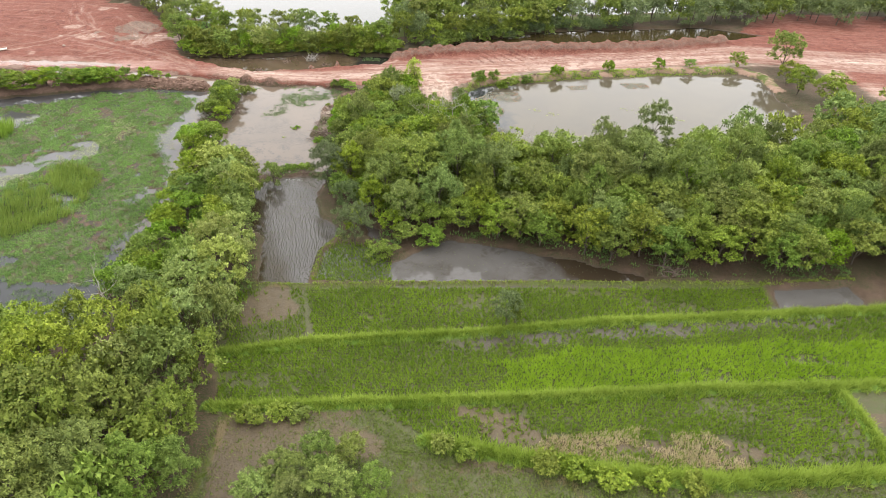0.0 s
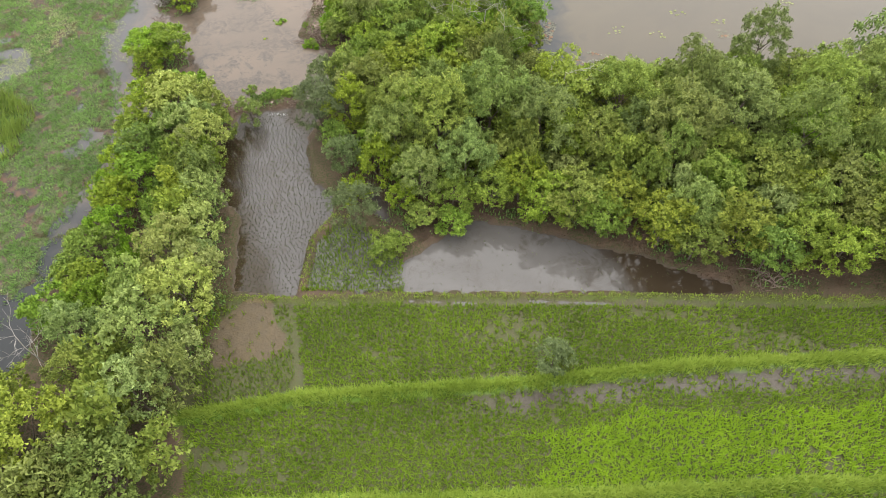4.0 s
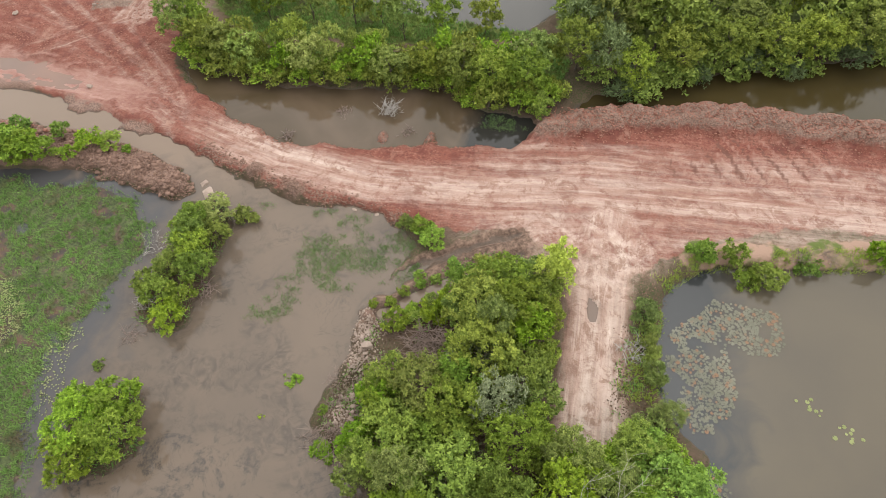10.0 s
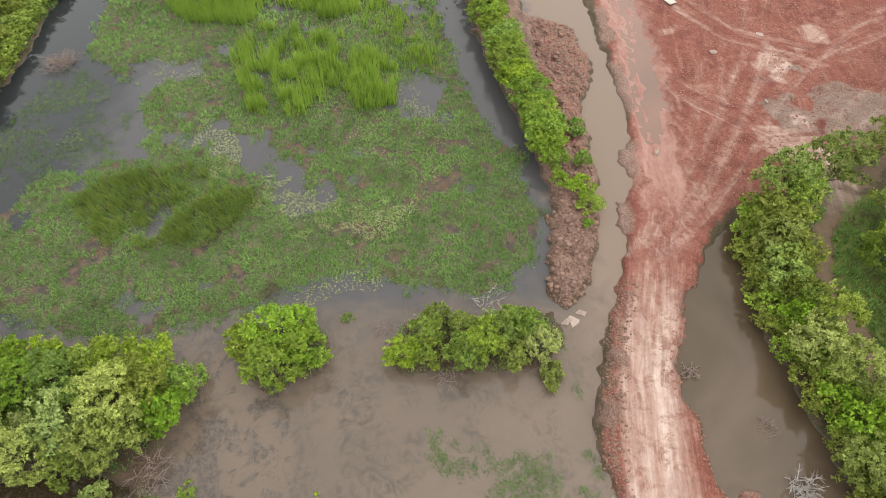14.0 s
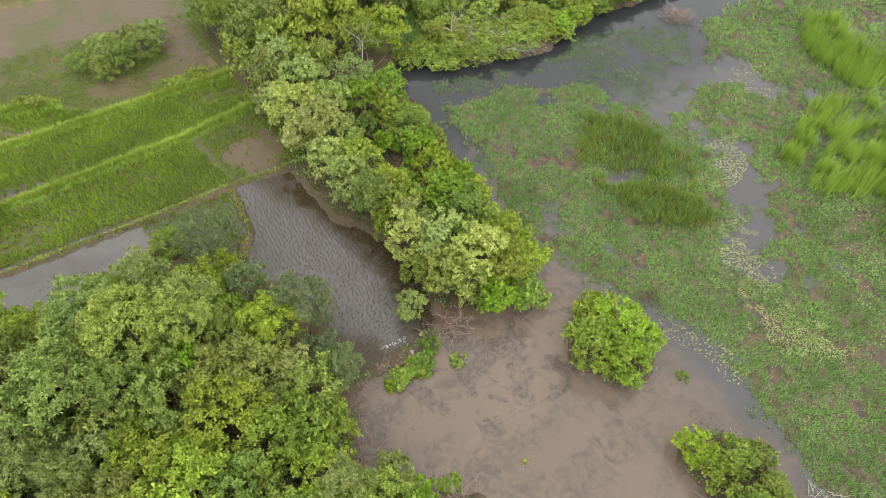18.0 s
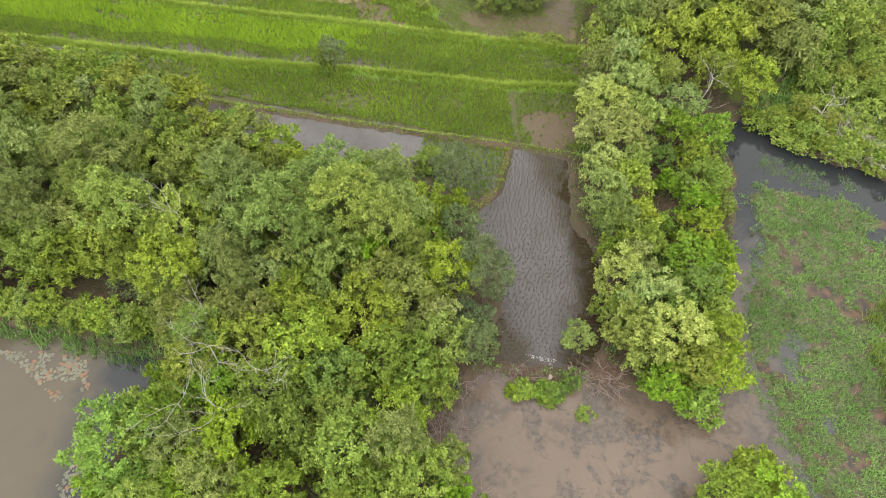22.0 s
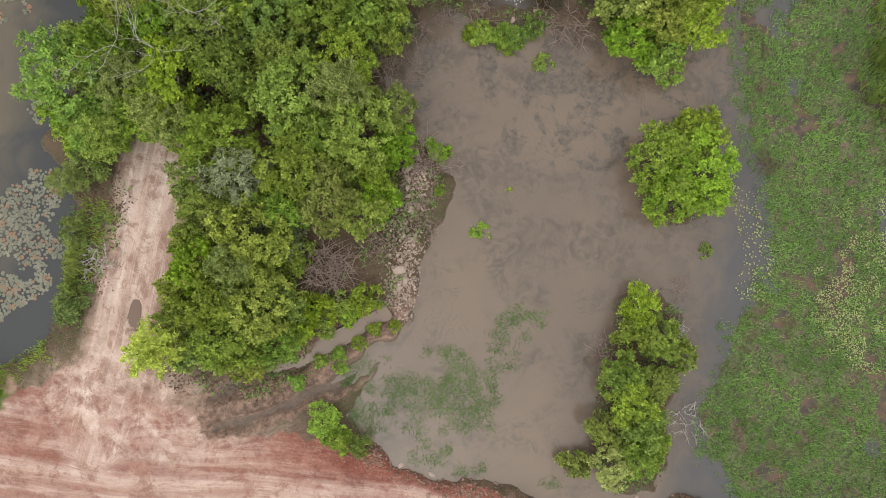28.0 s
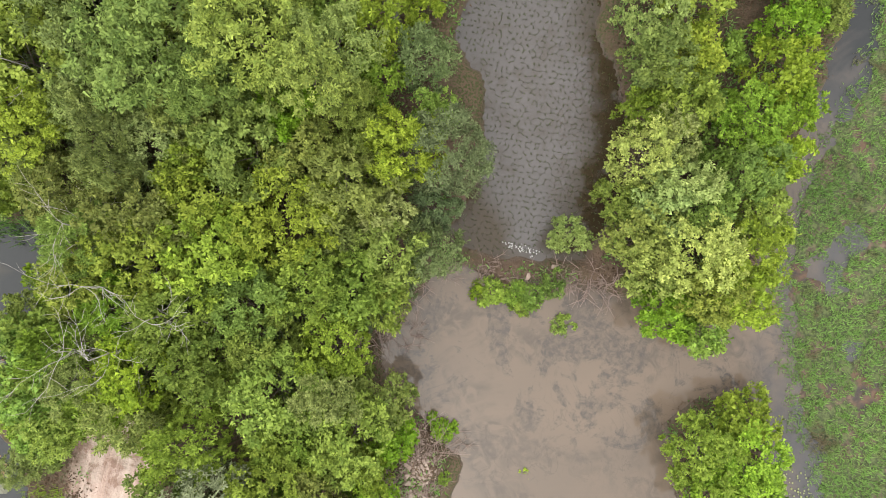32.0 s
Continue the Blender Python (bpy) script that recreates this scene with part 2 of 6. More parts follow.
def ground_height(x, y):
    """Height of the ground and what covers it, at arrays of places."""
    wx = x + 1.1 * (fbm(x * 0.45, y * 0.45, 11) - 0.5) + 0.9 * (fbm(x * 1.4, y * 1.4, 12, 4) - 0.5)
    wy = y + 1.1 * (fbm(x * 0.45, y * 0.45, 21) - 0.5) + 0.9 * (fbm(x * 1.4, y * 1.4, 22, 4) - 0.5)
    grain = fbm(x * 0.8, y * 0.8, 31, 4) - 0.5
    h = 0.34 + 0.16 * grain
    c = {}
    road = depth_in(wx, wy, ROAD)
    c["red"] = step(-0.5, 0.5, road)
    c["field"] = step(-0.3, 0.3, depth_in(x, y, FIELDS))
    h = h * (1 - c["field"]) + (0.06 + 0.05 * grain) * c["field"]
    for poly, bed in ((BASIN, -0.5), (POND, -0.7), (DITCH, -0.6), (CANAL, -0.7), (LAKE, -0.9), (MERE, -0.9)):
        w = step(-0.7, 0.7, depth_in(wx, wy, poly))
        h = h * (1 - w) + bed * w
    for poly, bed in ((PADDY, -0.07), (PLOT, -0.02), (PUDDLE, -0.06), (PUDDLE_EAST, -0.06), (PUDDLE_WOOD, -0.1)):
        w = step(-0.25, 0.25, depth_in(0.5 * (x + wx), 0.5 * (y + wy), poly) + (0.7 if poly is PADDY or poly is PUDDLE else 0.0))
        h = h * (1 - w) + (bed + 0.05 * grain) * w
    berm = step(-0.8, 0.9, depth_in(wx, wy, BERM))
    rough = fbm(x * 1.3, y * 1.3, 41, 3)
    h = np.maximum(h, -0.5 + berm * (0.85 + 0.9 * rough * step(-62, -50, x)))
    for poly in (ISLAND, MOUND):
        w = step(-0.6, 0.6, depth_in(wx, wy, poly))
        h = np.maximum(h, -0.5 + w * (0.72 + 0.25 * grain))
    mat = step(-0.5, 0.5, depth_in(wx, wy, MARSH) + 4.0 * (fbm(x * 0.3, y * 0.3, 53, 4) - 0.55))
    patch = fbm(x * 0.28, y * 0.28, 51, 4) + 0.10 * (fbm(x * 1.1, y * 1.1, 55) - 0.5)
    lane = to_line(wx, wy, [(-35, -12), (-31, -7), (-27.6, -2.6)])[0]
    pools = 0.95 * step(2.6, 0.6, lane) + np.exp(-(((x + 26.5) / 4.0) ** 2 + ((y + 15) / 6.0) ** 2)) + np.exp(-(((x + 45) / 3.2) ** 2 + ((y + 17.5) / 5.5) ** 2)) + 0.55 * step(-33, -30, x) * step(-18, -22, y) + 0.9 * np.exp(-(((x + 56) / 6.0) ** 2 + ((y + 4) / 8.0) ** 2)) + 0.8 * np.exp(-(((x + 41) / 5.0) ** 2 + ((y - 4.5) / 2.2) ** 2)) + 0.8 * np.exp(-(((x + 38) / 6.0) ** 2 + ((y + 19) / 4.0) ** 2))
    edge = 0.6 * step(-19, -14, x) * step(-8, -12, y)
    cover = mat * step(0.20, 0.28, patch + 0.03 + 0.12 * step(0, 4, y) * step(-38, -34, x) - 0.27 * np.minimum(pools, 1) - 0.20 * edge)
    c["marsh"] = cover
    c["bare"] = step(0.655, 0.715, fbm(x * 0.75, y * 0.75, 83))
    h = np.maximum(h, -0.5 + cover * (0.545 + 0.07 * grain))
    # roads, heaps and dikes
    d, along, side = to_line(x, y, TRACK_LINE)
    ds, alongs, sides = to_line(x, y, SPUR_LINE)
    near_spur = ds < d * 0.6
    c["along"] = np.where(near_spur, alongs + 300, along)
    c["side"] = np.where(near_spur, sides, side)
    pale = np.maximum(0.85 * step(3.1, 0.5, d) * step(-28, -14, x), step(2.7, 1.3, ds))
    pale = np.maximum(pale, 0.9 * step(1.1, 0.4, np.hypot((x - 9.6) / 8.0, (y - 19.2) / 3.6)))
    pale = np.maximum(pale, 0.8 * step(2.2, 0.6, np.abs(depth_in(wx, wy, ROAD) - 1.6)) * step(18, 26, x) * step(34, 28, y))
    pale = np.maximum(pale, 0.5 * step(6.0, 4.0, d) * step(-4, 6, x))
    for k, line in enumerate(YARD_TRACKS):
        dy, sy, oy = to_line(x + 0.25 * (wx - x), y + 0.25 * (wy - y), line)
        wheels = step(0.55, 0.2, np.abs(np.abs(oy) - 0.95)) * (dy < 2) * step(0.25, 0.6, fbm(sy * 0.2, oy * 0.4, 140 + k))
        pale = np.maximum(pale, 0.36 * wheels)
        nearer = (dy < 1.7) & (dy < d) & (dy < ds)
        c["along"] = np.where(nearer, sy + 900 + 100 * k, c["along"])
        c["side"] = np.where(nearer, oy, c["side"])
    slicks = step(0.62, 0.70, fbm(x * 0.22, y * 0.22, 150, 4)) * step(-26, -32, x) * step(25, 28, y)
    c["pale"] = np.maximum(pale, 0.7 * slicks)
    rut = np.cos(np.clip(c["side"], -3, 3) * 4.2) * 0.03 * step(3.2, 1.5, np.minimum(d, ds))
    h = h + c["red"] * step(-0.2, 0.6, h) * (0.10 + 0.10 * grain + rut)
    # curved blade marks on the slope below the spoil ridge
    slope = to_line(x, y, SPOIL_LINE)[0]
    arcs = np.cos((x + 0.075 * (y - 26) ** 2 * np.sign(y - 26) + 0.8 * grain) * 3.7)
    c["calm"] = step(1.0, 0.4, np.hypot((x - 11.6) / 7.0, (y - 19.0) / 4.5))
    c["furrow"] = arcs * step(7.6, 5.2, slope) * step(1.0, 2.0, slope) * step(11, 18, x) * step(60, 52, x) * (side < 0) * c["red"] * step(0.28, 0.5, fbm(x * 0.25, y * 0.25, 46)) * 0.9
    h = h + 0.07 * c["furrow"]
    d, s, o = to_line(wx, wy, RUT_LINE)
    ruts = step(2.6, 1.2, d) * step(-0.5, 0.5, s)
    c["mud"] = ruts
    c["along"] = np.where(ruts > 0.05, s + 500, c["along"])
    c["side"] = np.where(ruts > 0.05, o, c["side"])
    h = h * (1 - ruts) + ruts * (0.02 + 0.19 * np.cos(o * 3.14) + 0.14 * (fbm(s * 0.8, o * 3.0, 45, 4) - 0.5) + 0.16 * step(2.5, 7, s))
    d, s, _ = to_line(wx, wy, SPOIL_LINE)
    spoil = step(2.1, 0.5, d)
    h = h + spoil * (0.35 + 1.1 * rough)
    c["rubble"] = np.maximum(spoil, berm * step(-60, -52, x) * step(0.12, 0.3, h))
    for (mx, my, r, up) in ((-2.9, 26.4, 1.2, 0.9), (-7.0, 25.6, 1.6, 0.55), (-45, 17.3, 2.8, 0.5), (-11, 18.2, 1.5, 0.35), (-15, 18.8, 1.2, 0.35), (-1.0, 2.4, 1.5, 0.5), (-1.8, 6, 1.3, 0.35), (-1.8, 9.7, 0.8, 0.25)):
        bump = step(r, 0, np.hypot(wx - mx, wy - my))
        h = h + bump * (up * (0.6 + 0.8 * rough) + (0.35 if up < 0.5 else 0.2))
        c["rubble"] = np.maximum(c["rubble"], bump * (1.0 if my > 10 else 0.6))
    d, s, o = to_line(wx, wy, WET_LINE)
    streaks = fbm(s * 0.16, o * 2.2, 67)
    wet = step(2.4, 0.6, d + 1.8 * (streaks - 0.5)) * step(0, 14, 38 - s)
    h = h * (1 - wet) + wet * (-0.18 + 0.32 * streaks)
    c["silt"] = step(2.9, 0.9, d + 2.5 * (streaks - 0.5)) * step(0, 12, 40 - s)
    c["along"] = np.where(c["silt"] > 0.05, s + 700, c["along"])
    c["side"] = np.where(c["silt"] > 0.05, o, c["side"])
    sill = step(1.0, 0.2, to_line(wx, wy, [(-60, 20.9), (-46, 22), (-38, 22.3), (-30, 21.4), (-24, 20.4)])[0])
    sill = sill * step(0.5, 0.62, vnoise(x * 0.3, y * 0.3, 68))
    h = np.maximum(h, -0.4 + sill * (0.34 + 0.5 * rough))
    c["rubble"] = np.maximum(c["rubble"], 0.8 * sill)
    grassy, verge = np.zeros(np.shape(x)), np.zeros(np.shape(x))
    for poly in (NORTH_BELT, SOUTH_SHORE, EAST_BELT):
        verge = np.maximum(verge, 0.8 * step(-0.6, 0.6, depth_in(wx, wy, poly)))
    c["verge"] = verge * (1 - step(0.75, 0.35, to_line(wx, wy, FOOTPATH)[0]))
    for name, line in DIKES.items():
        d, s, _ = to_line(x + 0.25 * (wx - x), y + 0.25 * (wy - y), line)
        wide = {"middle": 0.62, "south": 0.6, "last": 0.75, "cross": 0.6}.get(name, 0.42)
        ridge = step(wide, wide * 0.25, d)
        h = np.where(ridge > 0, np.maximum(h, -0.1 + ridge * (0.46 if wide > 0.5 else 0.36) + 0.08 * grain * ridge), h)
        if wide > 0.5:
            grassy = np.maximum(grassy, step(wide + 0.15, wide * 0.6, d))
    c["grassy"] = grassy
    c["path"] = step(0.7, 0.35, to_line(wx, wy, FOOTPATH)[0])
    d, s, o = to_line(x, y, DIKES["middle"])
    c["film"] = step(0.35, 0.6, d) * step(2.0, 1.2, d + 1.2 * (vnoise(x * 0.4, y * 0.4, 85) - 0.5)) * (y < -32.4 + (x - 17) * 0.16) * step(12, 18, x) * step(52, 40, x)
    c["tan"] = step(19.5, 17.5, y) * step(6, 8, x)
    c["heap"] = step(0.9, 0.55, np.hypot((x + 39.5) / 5.5, (y - 39.5) / 5.0) + 1.5 * (fbm(x * 0.4, y * 0.4, 87) - 0.5))
    h = h + 0.5 * c["heap"] * rough
    dip = step(1.1, 0.6, np.hypot((wx - 12.0) / 0.5, (wy - 14.3) / 1.2))
    h = h * (1 - dip) + 0.22 * dip
    shore = depth_in(wx, wy, POND)
    bank = step(-2.4, -1.4, shore) * step(0.1, -0.4, shore) * step(15.5, 18, x) * step(18.5, 20, y)
    c["bank"] = bank
    h = h + 0.25 * bank
    fallow = step(0.52, 0.66, fbm(x * 0.16, y * 0.3, 61) + 0.10 * step(-41, -43, y) + 0.3 * np.exp(-((x - 27) ** 2 / 40 + (y + 43) ** 2 / 1.2)) + 0.6 * np.exp(-((x + 0.4) ** 2 / 9 + (y + 30.6) ** 2 / 26)) + 0.3 * np.exp(-((x - 1.2) ** 2 / 3 + (y + 38.7) ** 2 / 1)) - 0.35 * step(-41, -36, y))
    c["fallow"] = fallow * c["field"] * (1 - 0.8 * step(-44, -46, y)) * (1 - 0.6 * step(10, 4, x) * step(-40.5, -41.5, y))
    bare_plot = step(-47.0, -49.0, y + 2.0 * (fbm(x * 0.3, y * 0.3, 63) - 0.5)) * step(1, 4, x)
    c["fallow"] = np.maximum(c["fallow"], c["field"] * bare_plot * (0.35 + 0.65 * step(0.35, 0.6, fbm(x * 0.5, y * 0.5, 64))))
    track = step(2.1, 0.9, np.abs(x - 0.9 + 0.12 * (y + 44) + 0.8 * (fbm(x * 0.4, y * 0.4, 65) - 0.5))) * step(-41.2, -42.4, y)
    c["fallow"] = np.maximum(c["fallow"], track)
    worn = np.exp(-((x - 1.8) ** 2 / 12 + (y + 43.0) ** 2 / 9)) + 0.8 * (fbm(x * 0.45, y * 0.45, 67) - 0.5)
    c["fallow"] = np.maximum(c["fallow"], 0.9 * c["field"] * step(0.42, 0.62, worn))
    return h, c


def grid_steps(low, high, dense, far):
    """Even steps over the near ground, growing ones out to the horizon."""
    mid = list(np.arange(low, high + 1e-6, dense))
    out, at, stride = [], high, dense
    while at < far:
        stride *= 1.22
        at += stride
        out.append(at)
    return np.array([low - (v - high) for v in reversed(out)] + mid + out)


def finer(steps, low, high):
    """Halves the steps between low and high."""
    mid = (steps[:-1] + steps[1:]) / 2
    return np.sort(np.concatenate([steps, mid[(mid > low) & (mid < high)]]))


gx, gy = finer(grid_steps(-60, 60, 0.37, 2500), -5, 15), finer(grid_steps(-52, 49, 0.37, 2500), 7, 21)
GX, GY = np.meshgrid(gx, gy)
GZ, COVER = ground_height(GX, GY)
nx, ny = len(gx), len(gy)
idx = np.arange(nx * ny).reshape(ny, nx)
quads = np.stack([idx[:-1, :-1], idx[:-1, 1:], idx[1:, 1:], idx[1:, :-1]], -1).reshape(-1, 4)
ground_mesh = quick_mesh("ground", np.stack([GX, GY, GZ], -1).reshape(-1, 3), quads)
for key, values in COVER.items():
    layer = ground_mesh.attributes.new(key, "FLOAT", "POINT")
    layer.data.foreach_set("value", np.asarray(values, np.float32).ravel())


def height_at(x, y):
    """Ground heights at places, read off the grid."""
    x, y = np.asarray(x, float), np.asarray(y, float)
    i = np.clip(np.searchsorted(gx, x) - 1, 0, nx - 2)
    j = np.clip(np.searchsorted(gy, y) - 1, 0, ny - 2)
    u, v = (x - gx[i]) / (gx[i + 1] - gx[i]), (y - gy[j]) / (gy[j + 1] - gy[j])
    return (GZ[j, i] * (1 - u) + GZ[j, i + 1] * u) * (1 - v) + (GZ[j + 1, i] * (1 - u) + GZ[j + 1, i + 1] * u) * v


def cover_at(key, x, y):
    i = np.clip(np.searchsorted(gx, x) - 1, 0, nx - 1)
    j = np.clip(np.searchsorted(gy, y) - 1, 0, ny - 1)
    return COVER[key][j, i]


# ---------------------------------------------------------------- materials
class Nodes:
    """A material's node tree, with short ways to add to it."""

    def __init__(self, name, rough=0.8, spec=0.3):
        self.mat = bpy.data.materials.new(name)
        self.mat.use_nodes = True
        self.t = self.mat.node_tree
        self.bsdf = self.t.nodes["Principled BSDF"]
        self.bsdf.inputs["Roughness"].default_value = rough
        self.bsdf.inputs["Specular IOR Level"].default_value = spec
        self.place = self.add("ShaderNodeNewGeometry").outputs["Position"]

    def add(self, kind, **inputs):
        n = self.t.nodes.new(kind)
        for key, value in inputs.items():
            self.put(n.inputs[key.replace("_", " ")], value)
        return n

    def put(self, socket, value):
        if isinstance(value, bpy.types.NodeSocket):
            self.t.links.new(value, socket)
        else:
            socket.default_value = value

    def noise(self, scale, detail=3.0, vector=None, rough=0.55, warp=0.0):
        return self.add("ShaderNodeTexNoise", Vector=vector or self.place, Scale=scale, Detail=detail, Roughness=rough, Distortion=warp).outputs["Fac"]

    def attr(self, name):
        n = self.t.nodes.new("ShaderNodeAttribute")
        n.attribute_name = name
        return n.outputs["Fac"]

    def ramp(self, value, low, high, a=0.0, b=1.0):
        return self.add("ShaderNodeMapRange", Value=value, From_Min=low, From_Max=high, To_Min=a, To_Max=b).outputs[0]

    def math(self, op, a, b=0.0):
        n = self.t.nodes.new("ShaderNodeMath")
        n.operation = op
        self.put(n.inputs[0], a)
        self.put(n.inputs[1], b)
        return n.outputs[0]

    def mix(self, fac, a, b, kind="MIX"):
        n = self.t.nodes.new("ShaderNodeMix")
        n.data_type, n.blend_type = "RGBA", kind
        self.put(n.inputs[0], fac)
        for socket, value in ((n.inputs[6], a), (n.inputs[7], b)):
            self.put(socket, (*value, 1) if isinstance(value, tuple) else value)
        return n.outputs[2]

    def bump(self, height, strength=0.5, distance=0.05):
        n = self.add("ShaderNodeBump", Height=height, Strength=strength, Distance=distance)
        self.t.links.new(n.outputs[0], self.bsdf.inputs["Normal"])

    def through_light(self, color, thin):
        """Lets part of the light through, as a thin leaf does."""
        self.done(color)
        glow = self.add("ShaderNodeBsdfTranslucent", Color=color)
        blend = self.add("ShaderNodeMixShader", Fac=thin)
        self.t.links.new(self.bsdf.outputs[0], blend.inputs[1])
        self.t.links.new(glow.outputs[0], blend.inputs[2])
        self.t.links.new(blend.outputs[0], self.t.nodes["Material Output"].inputs[0])
        return self.mat

    def done(self, color, rough=None):
        self.put(self.bsdf.inputs["Base Color"], (*color, 1) if isinstance(color, tuple) else color)
        if rough is not None:
            self.put(self.bsdf.inputs["Roughness"], rough)
        return self.mat


def ground_material():
    m = Nodes("ground_soil", 0.9, 0.2)
    fine, mid, wide = m.noise(9, 5), m.noise(1.6, 4), m.noise(0.25, 3)
    ragged = m.math("MULTIPLY", m.math("SUBTRACT", m.noise(2.2, 5), 0.5), 1.1)

    def mask(name, low=0.35, high=0.65):
        return m.ramp(m.math("ADD", m.attr(name), ragged), low, high)

    soil = m.mix(mid, (0.045, 0.031, 0.021), (0.128, 0.087, 0.060))
    litter = m.mix(m.ramp(fine, 0.45, 0.6), soil, (0.037, 0.051, 0.014))
    color = m.mix(m.ramp(wide, 0.38, 0.55), soil, litter)
    # planted and fallow field soil
    turf = m.mix(mid, (0.046, 0.076, 0.012), (0.088, 0.120, 0.022))
    turf = m.mix(m.ramp(fine, 0.5, 0.62), turf, (0.088, 0.082, 0.031))
    color = m.mix(m.attr("field"), color, turf)
    color = m.mix(mask("fallow"), color, m.mix(fine, (0.075, 0.058, 0.029), (0.163, 0.126, 0.068)))
    color = m.mix(mask("grassy"), color, m.mix(mid, (0.068, 0.136, 0.014), (0.136, 0.204, 0.034)))
    color = m.mix(mask("verge"), color, m.mix(mid, (0.060, 0.085, 0.016), (0.125, 0.150, 0.036)))
    # floating marsh turf
    sedge = m.mix(m.ramp(m.noise(7.0, 5), 0.40, 0.60), (0.030, 0.042, 0.018), (0.094, 0.122, 0.042))
    sedge = m.mix(m.ramp(m.noise(1.1, 5), 0.53, 0.60), sedge, m.mix(m.ramp(m.noise(6.0, 4), 0.42, 0.58), (0.060, 0.044, 0.034), (0.128, 0.092, 0.066)))
    sedge = m.mix(mask("bare"), sedge, m.mix(m.ramp(mid, 0.4, 0.6), (0.046, 0.040, 0.036), (0.108, 0.068, 0.046)))
    color = m.mix(mask("marsh"), color, sedge)
    color = m.mix(mask("path"), color, m.mix(mid, (0.085, 0.058, 0.036), (0.165, 0.118, 0.076)))
    color = m.mix(m.attr("film"), color, (0.085, 0.080, 0.066))
    # laterite roads: red clay, pale packed clay along the wheel tracks
    coord = m.add("ShaderNodeCombineXYZ", X=m.math("MULTIPLY", m.attr("along"), 0.13), Y=m.math("MULTIPLY", m.attr("side"), 1.5)).outputs[0]
    streak = m.math("ADD", m.math("MULTIPLY", m.noise(1.0, 6, coord, 0.62, 0.3), 0.50), m.math("ADD", m.math("MULTIPLY", m.noise(3.4, 5, coord, 0.6, 0.3), 0.18), m.math("MULTIPLY", m.noise(1.3, 7, None, 0.74, 0.3), 0.32)))
    streak = m.mix(m.attr("calm"), streak, m.noise(1.1, 8, None, 0.7, 0.5))
    coarse = m.mix(m.attr("calm"), m.noise(0.45, 3, coord), m.noise(0.5, 5))
    red = m.mix(m.ramp(mid, 0.3, 0.7), (0.124, 0.040, 0.027), (0.196, 0.073, 0.052))
    red = m.mix(m.ramp(streak, 0.5, 0.62), red, (0.245, 0.126, 0.092))
    red = m.mix(m.ramp(fine, 0.56, 0.72), red, (0.136, 0.044, 0.031))
    red = m.mix(m.ramp(m.noise(0.9, 6, coord, 0.66, 0.2), 0.53, 0.62), red, (0.125, 0.044, 0.031))
    red = m.mix(m.ramp(m.noise(0.35, 5, warp=0.8), 0.60, 0.72), red, (0.245, 0.130, 0.096))
    crumb = m.math("MULTIPLY", m.ramp(m.noise(4.5, 6, None, 0.8), 0.50, 0.60), m.ramp(m.noise(0.4, 4, warp=0.6), 0.40, 0.58))
    red = m.mix(m.math("MULTIPLY", crumb, 0.75), red, (0.270, 0.130, 0.096))
    red = m.mix(m.math("MULTIPLY", m.ramp(m.noise(3.2, 6, None, 0.8, 0.4), 0.53, 0.62), 0.8), red, (0.092, 0.031, 0.022))
    red = m.mix(mask("heap"), red, m.mix(m.ramp(fine, 0.3, 0.7), (0.105, 0.068, 0.052), (0.23, 0.165, 0.13)))
    red = m.mix(m.ramp(m.noise(0.5, 5, warp=0.5), 0.56, 0.68), red, (0.116, 0.039, 0.029))
    red = m.mix(mask("tan"), red, m.mix(m.ramp(streak, 0.4, 0.6), (0.135, 0.080, 0.058), (0.225, 0.140, 0.104)))
    color = m.mix(mask("red"), color, red)
    worn = m.ramp(m.math("ADD", m.math("MULTIPLY", m.attr("pale"), 0.50), m.math("MULTIPLY", m.math("SUBTRACT", streak, 0.5), 1.9)), -0.04, 0.68)
    worn = m.math("MULTIPLY", worn, m.ramp(m.attr("pale"), 0.05, 0.4))
    packed = m.mix(m.ramp(coarse, 0.35, 0.65), (0.290, 0.182, 0.140), (0.490, 0.392, 0.328))
    packed = m.mix(m.ramp(m.noise(0.9, 8, None, 0.74, 0.6), 0.49, 0.58, 0.0, 0.8), packed, (0.215, 0.128, 0.094))
    packed = m.mix(m.ramp(m.noise(2.0, 7, coord, 0.72, 0.5), 0.50, 0.60, 0.0, 0.45), packed, (0.52, 0.42, 0.355))
    color = m.mix(worn, color, packed)
    # furrow relief shaded in colour as well: pale crests, darkened troughs
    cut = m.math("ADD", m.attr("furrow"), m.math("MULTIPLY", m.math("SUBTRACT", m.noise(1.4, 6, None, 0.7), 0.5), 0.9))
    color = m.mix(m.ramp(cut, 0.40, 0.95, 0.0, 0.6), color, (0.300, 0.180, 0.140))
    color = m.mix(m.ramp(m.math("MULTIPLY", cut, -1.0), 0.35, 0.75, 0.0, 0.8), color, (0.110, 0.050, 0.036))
    slip = m.mix(m.ramp(streak, 0.40, 0.60), (0.200, 0.086, 0.063), (0.300, 0.175, 0.138))
    color = m.mix(mask("silt", 0.3, 0.75), color, slip)
    mud = m.mix(m.ramp(m.math("ADD", m.math("MULTIPLY", streak, 0.5), m.math("MULTIPLY", m.noise(3.0, 6, None, 0.75), 0.5)), 0.44, 0.58), (0.080, 0.052, 0.038), (0.235, 0.158, 0.116))
    color = m.mix(mask("mud"), color, mud)
    clod = m.mix(m.ramp(fine, 0.35, 0.65), (0.105, 0.066, 0.050), (0.240, 0.155, 0.120))
    color = m.mix(mask("rubble", 0.3, 0.7), color, clod)
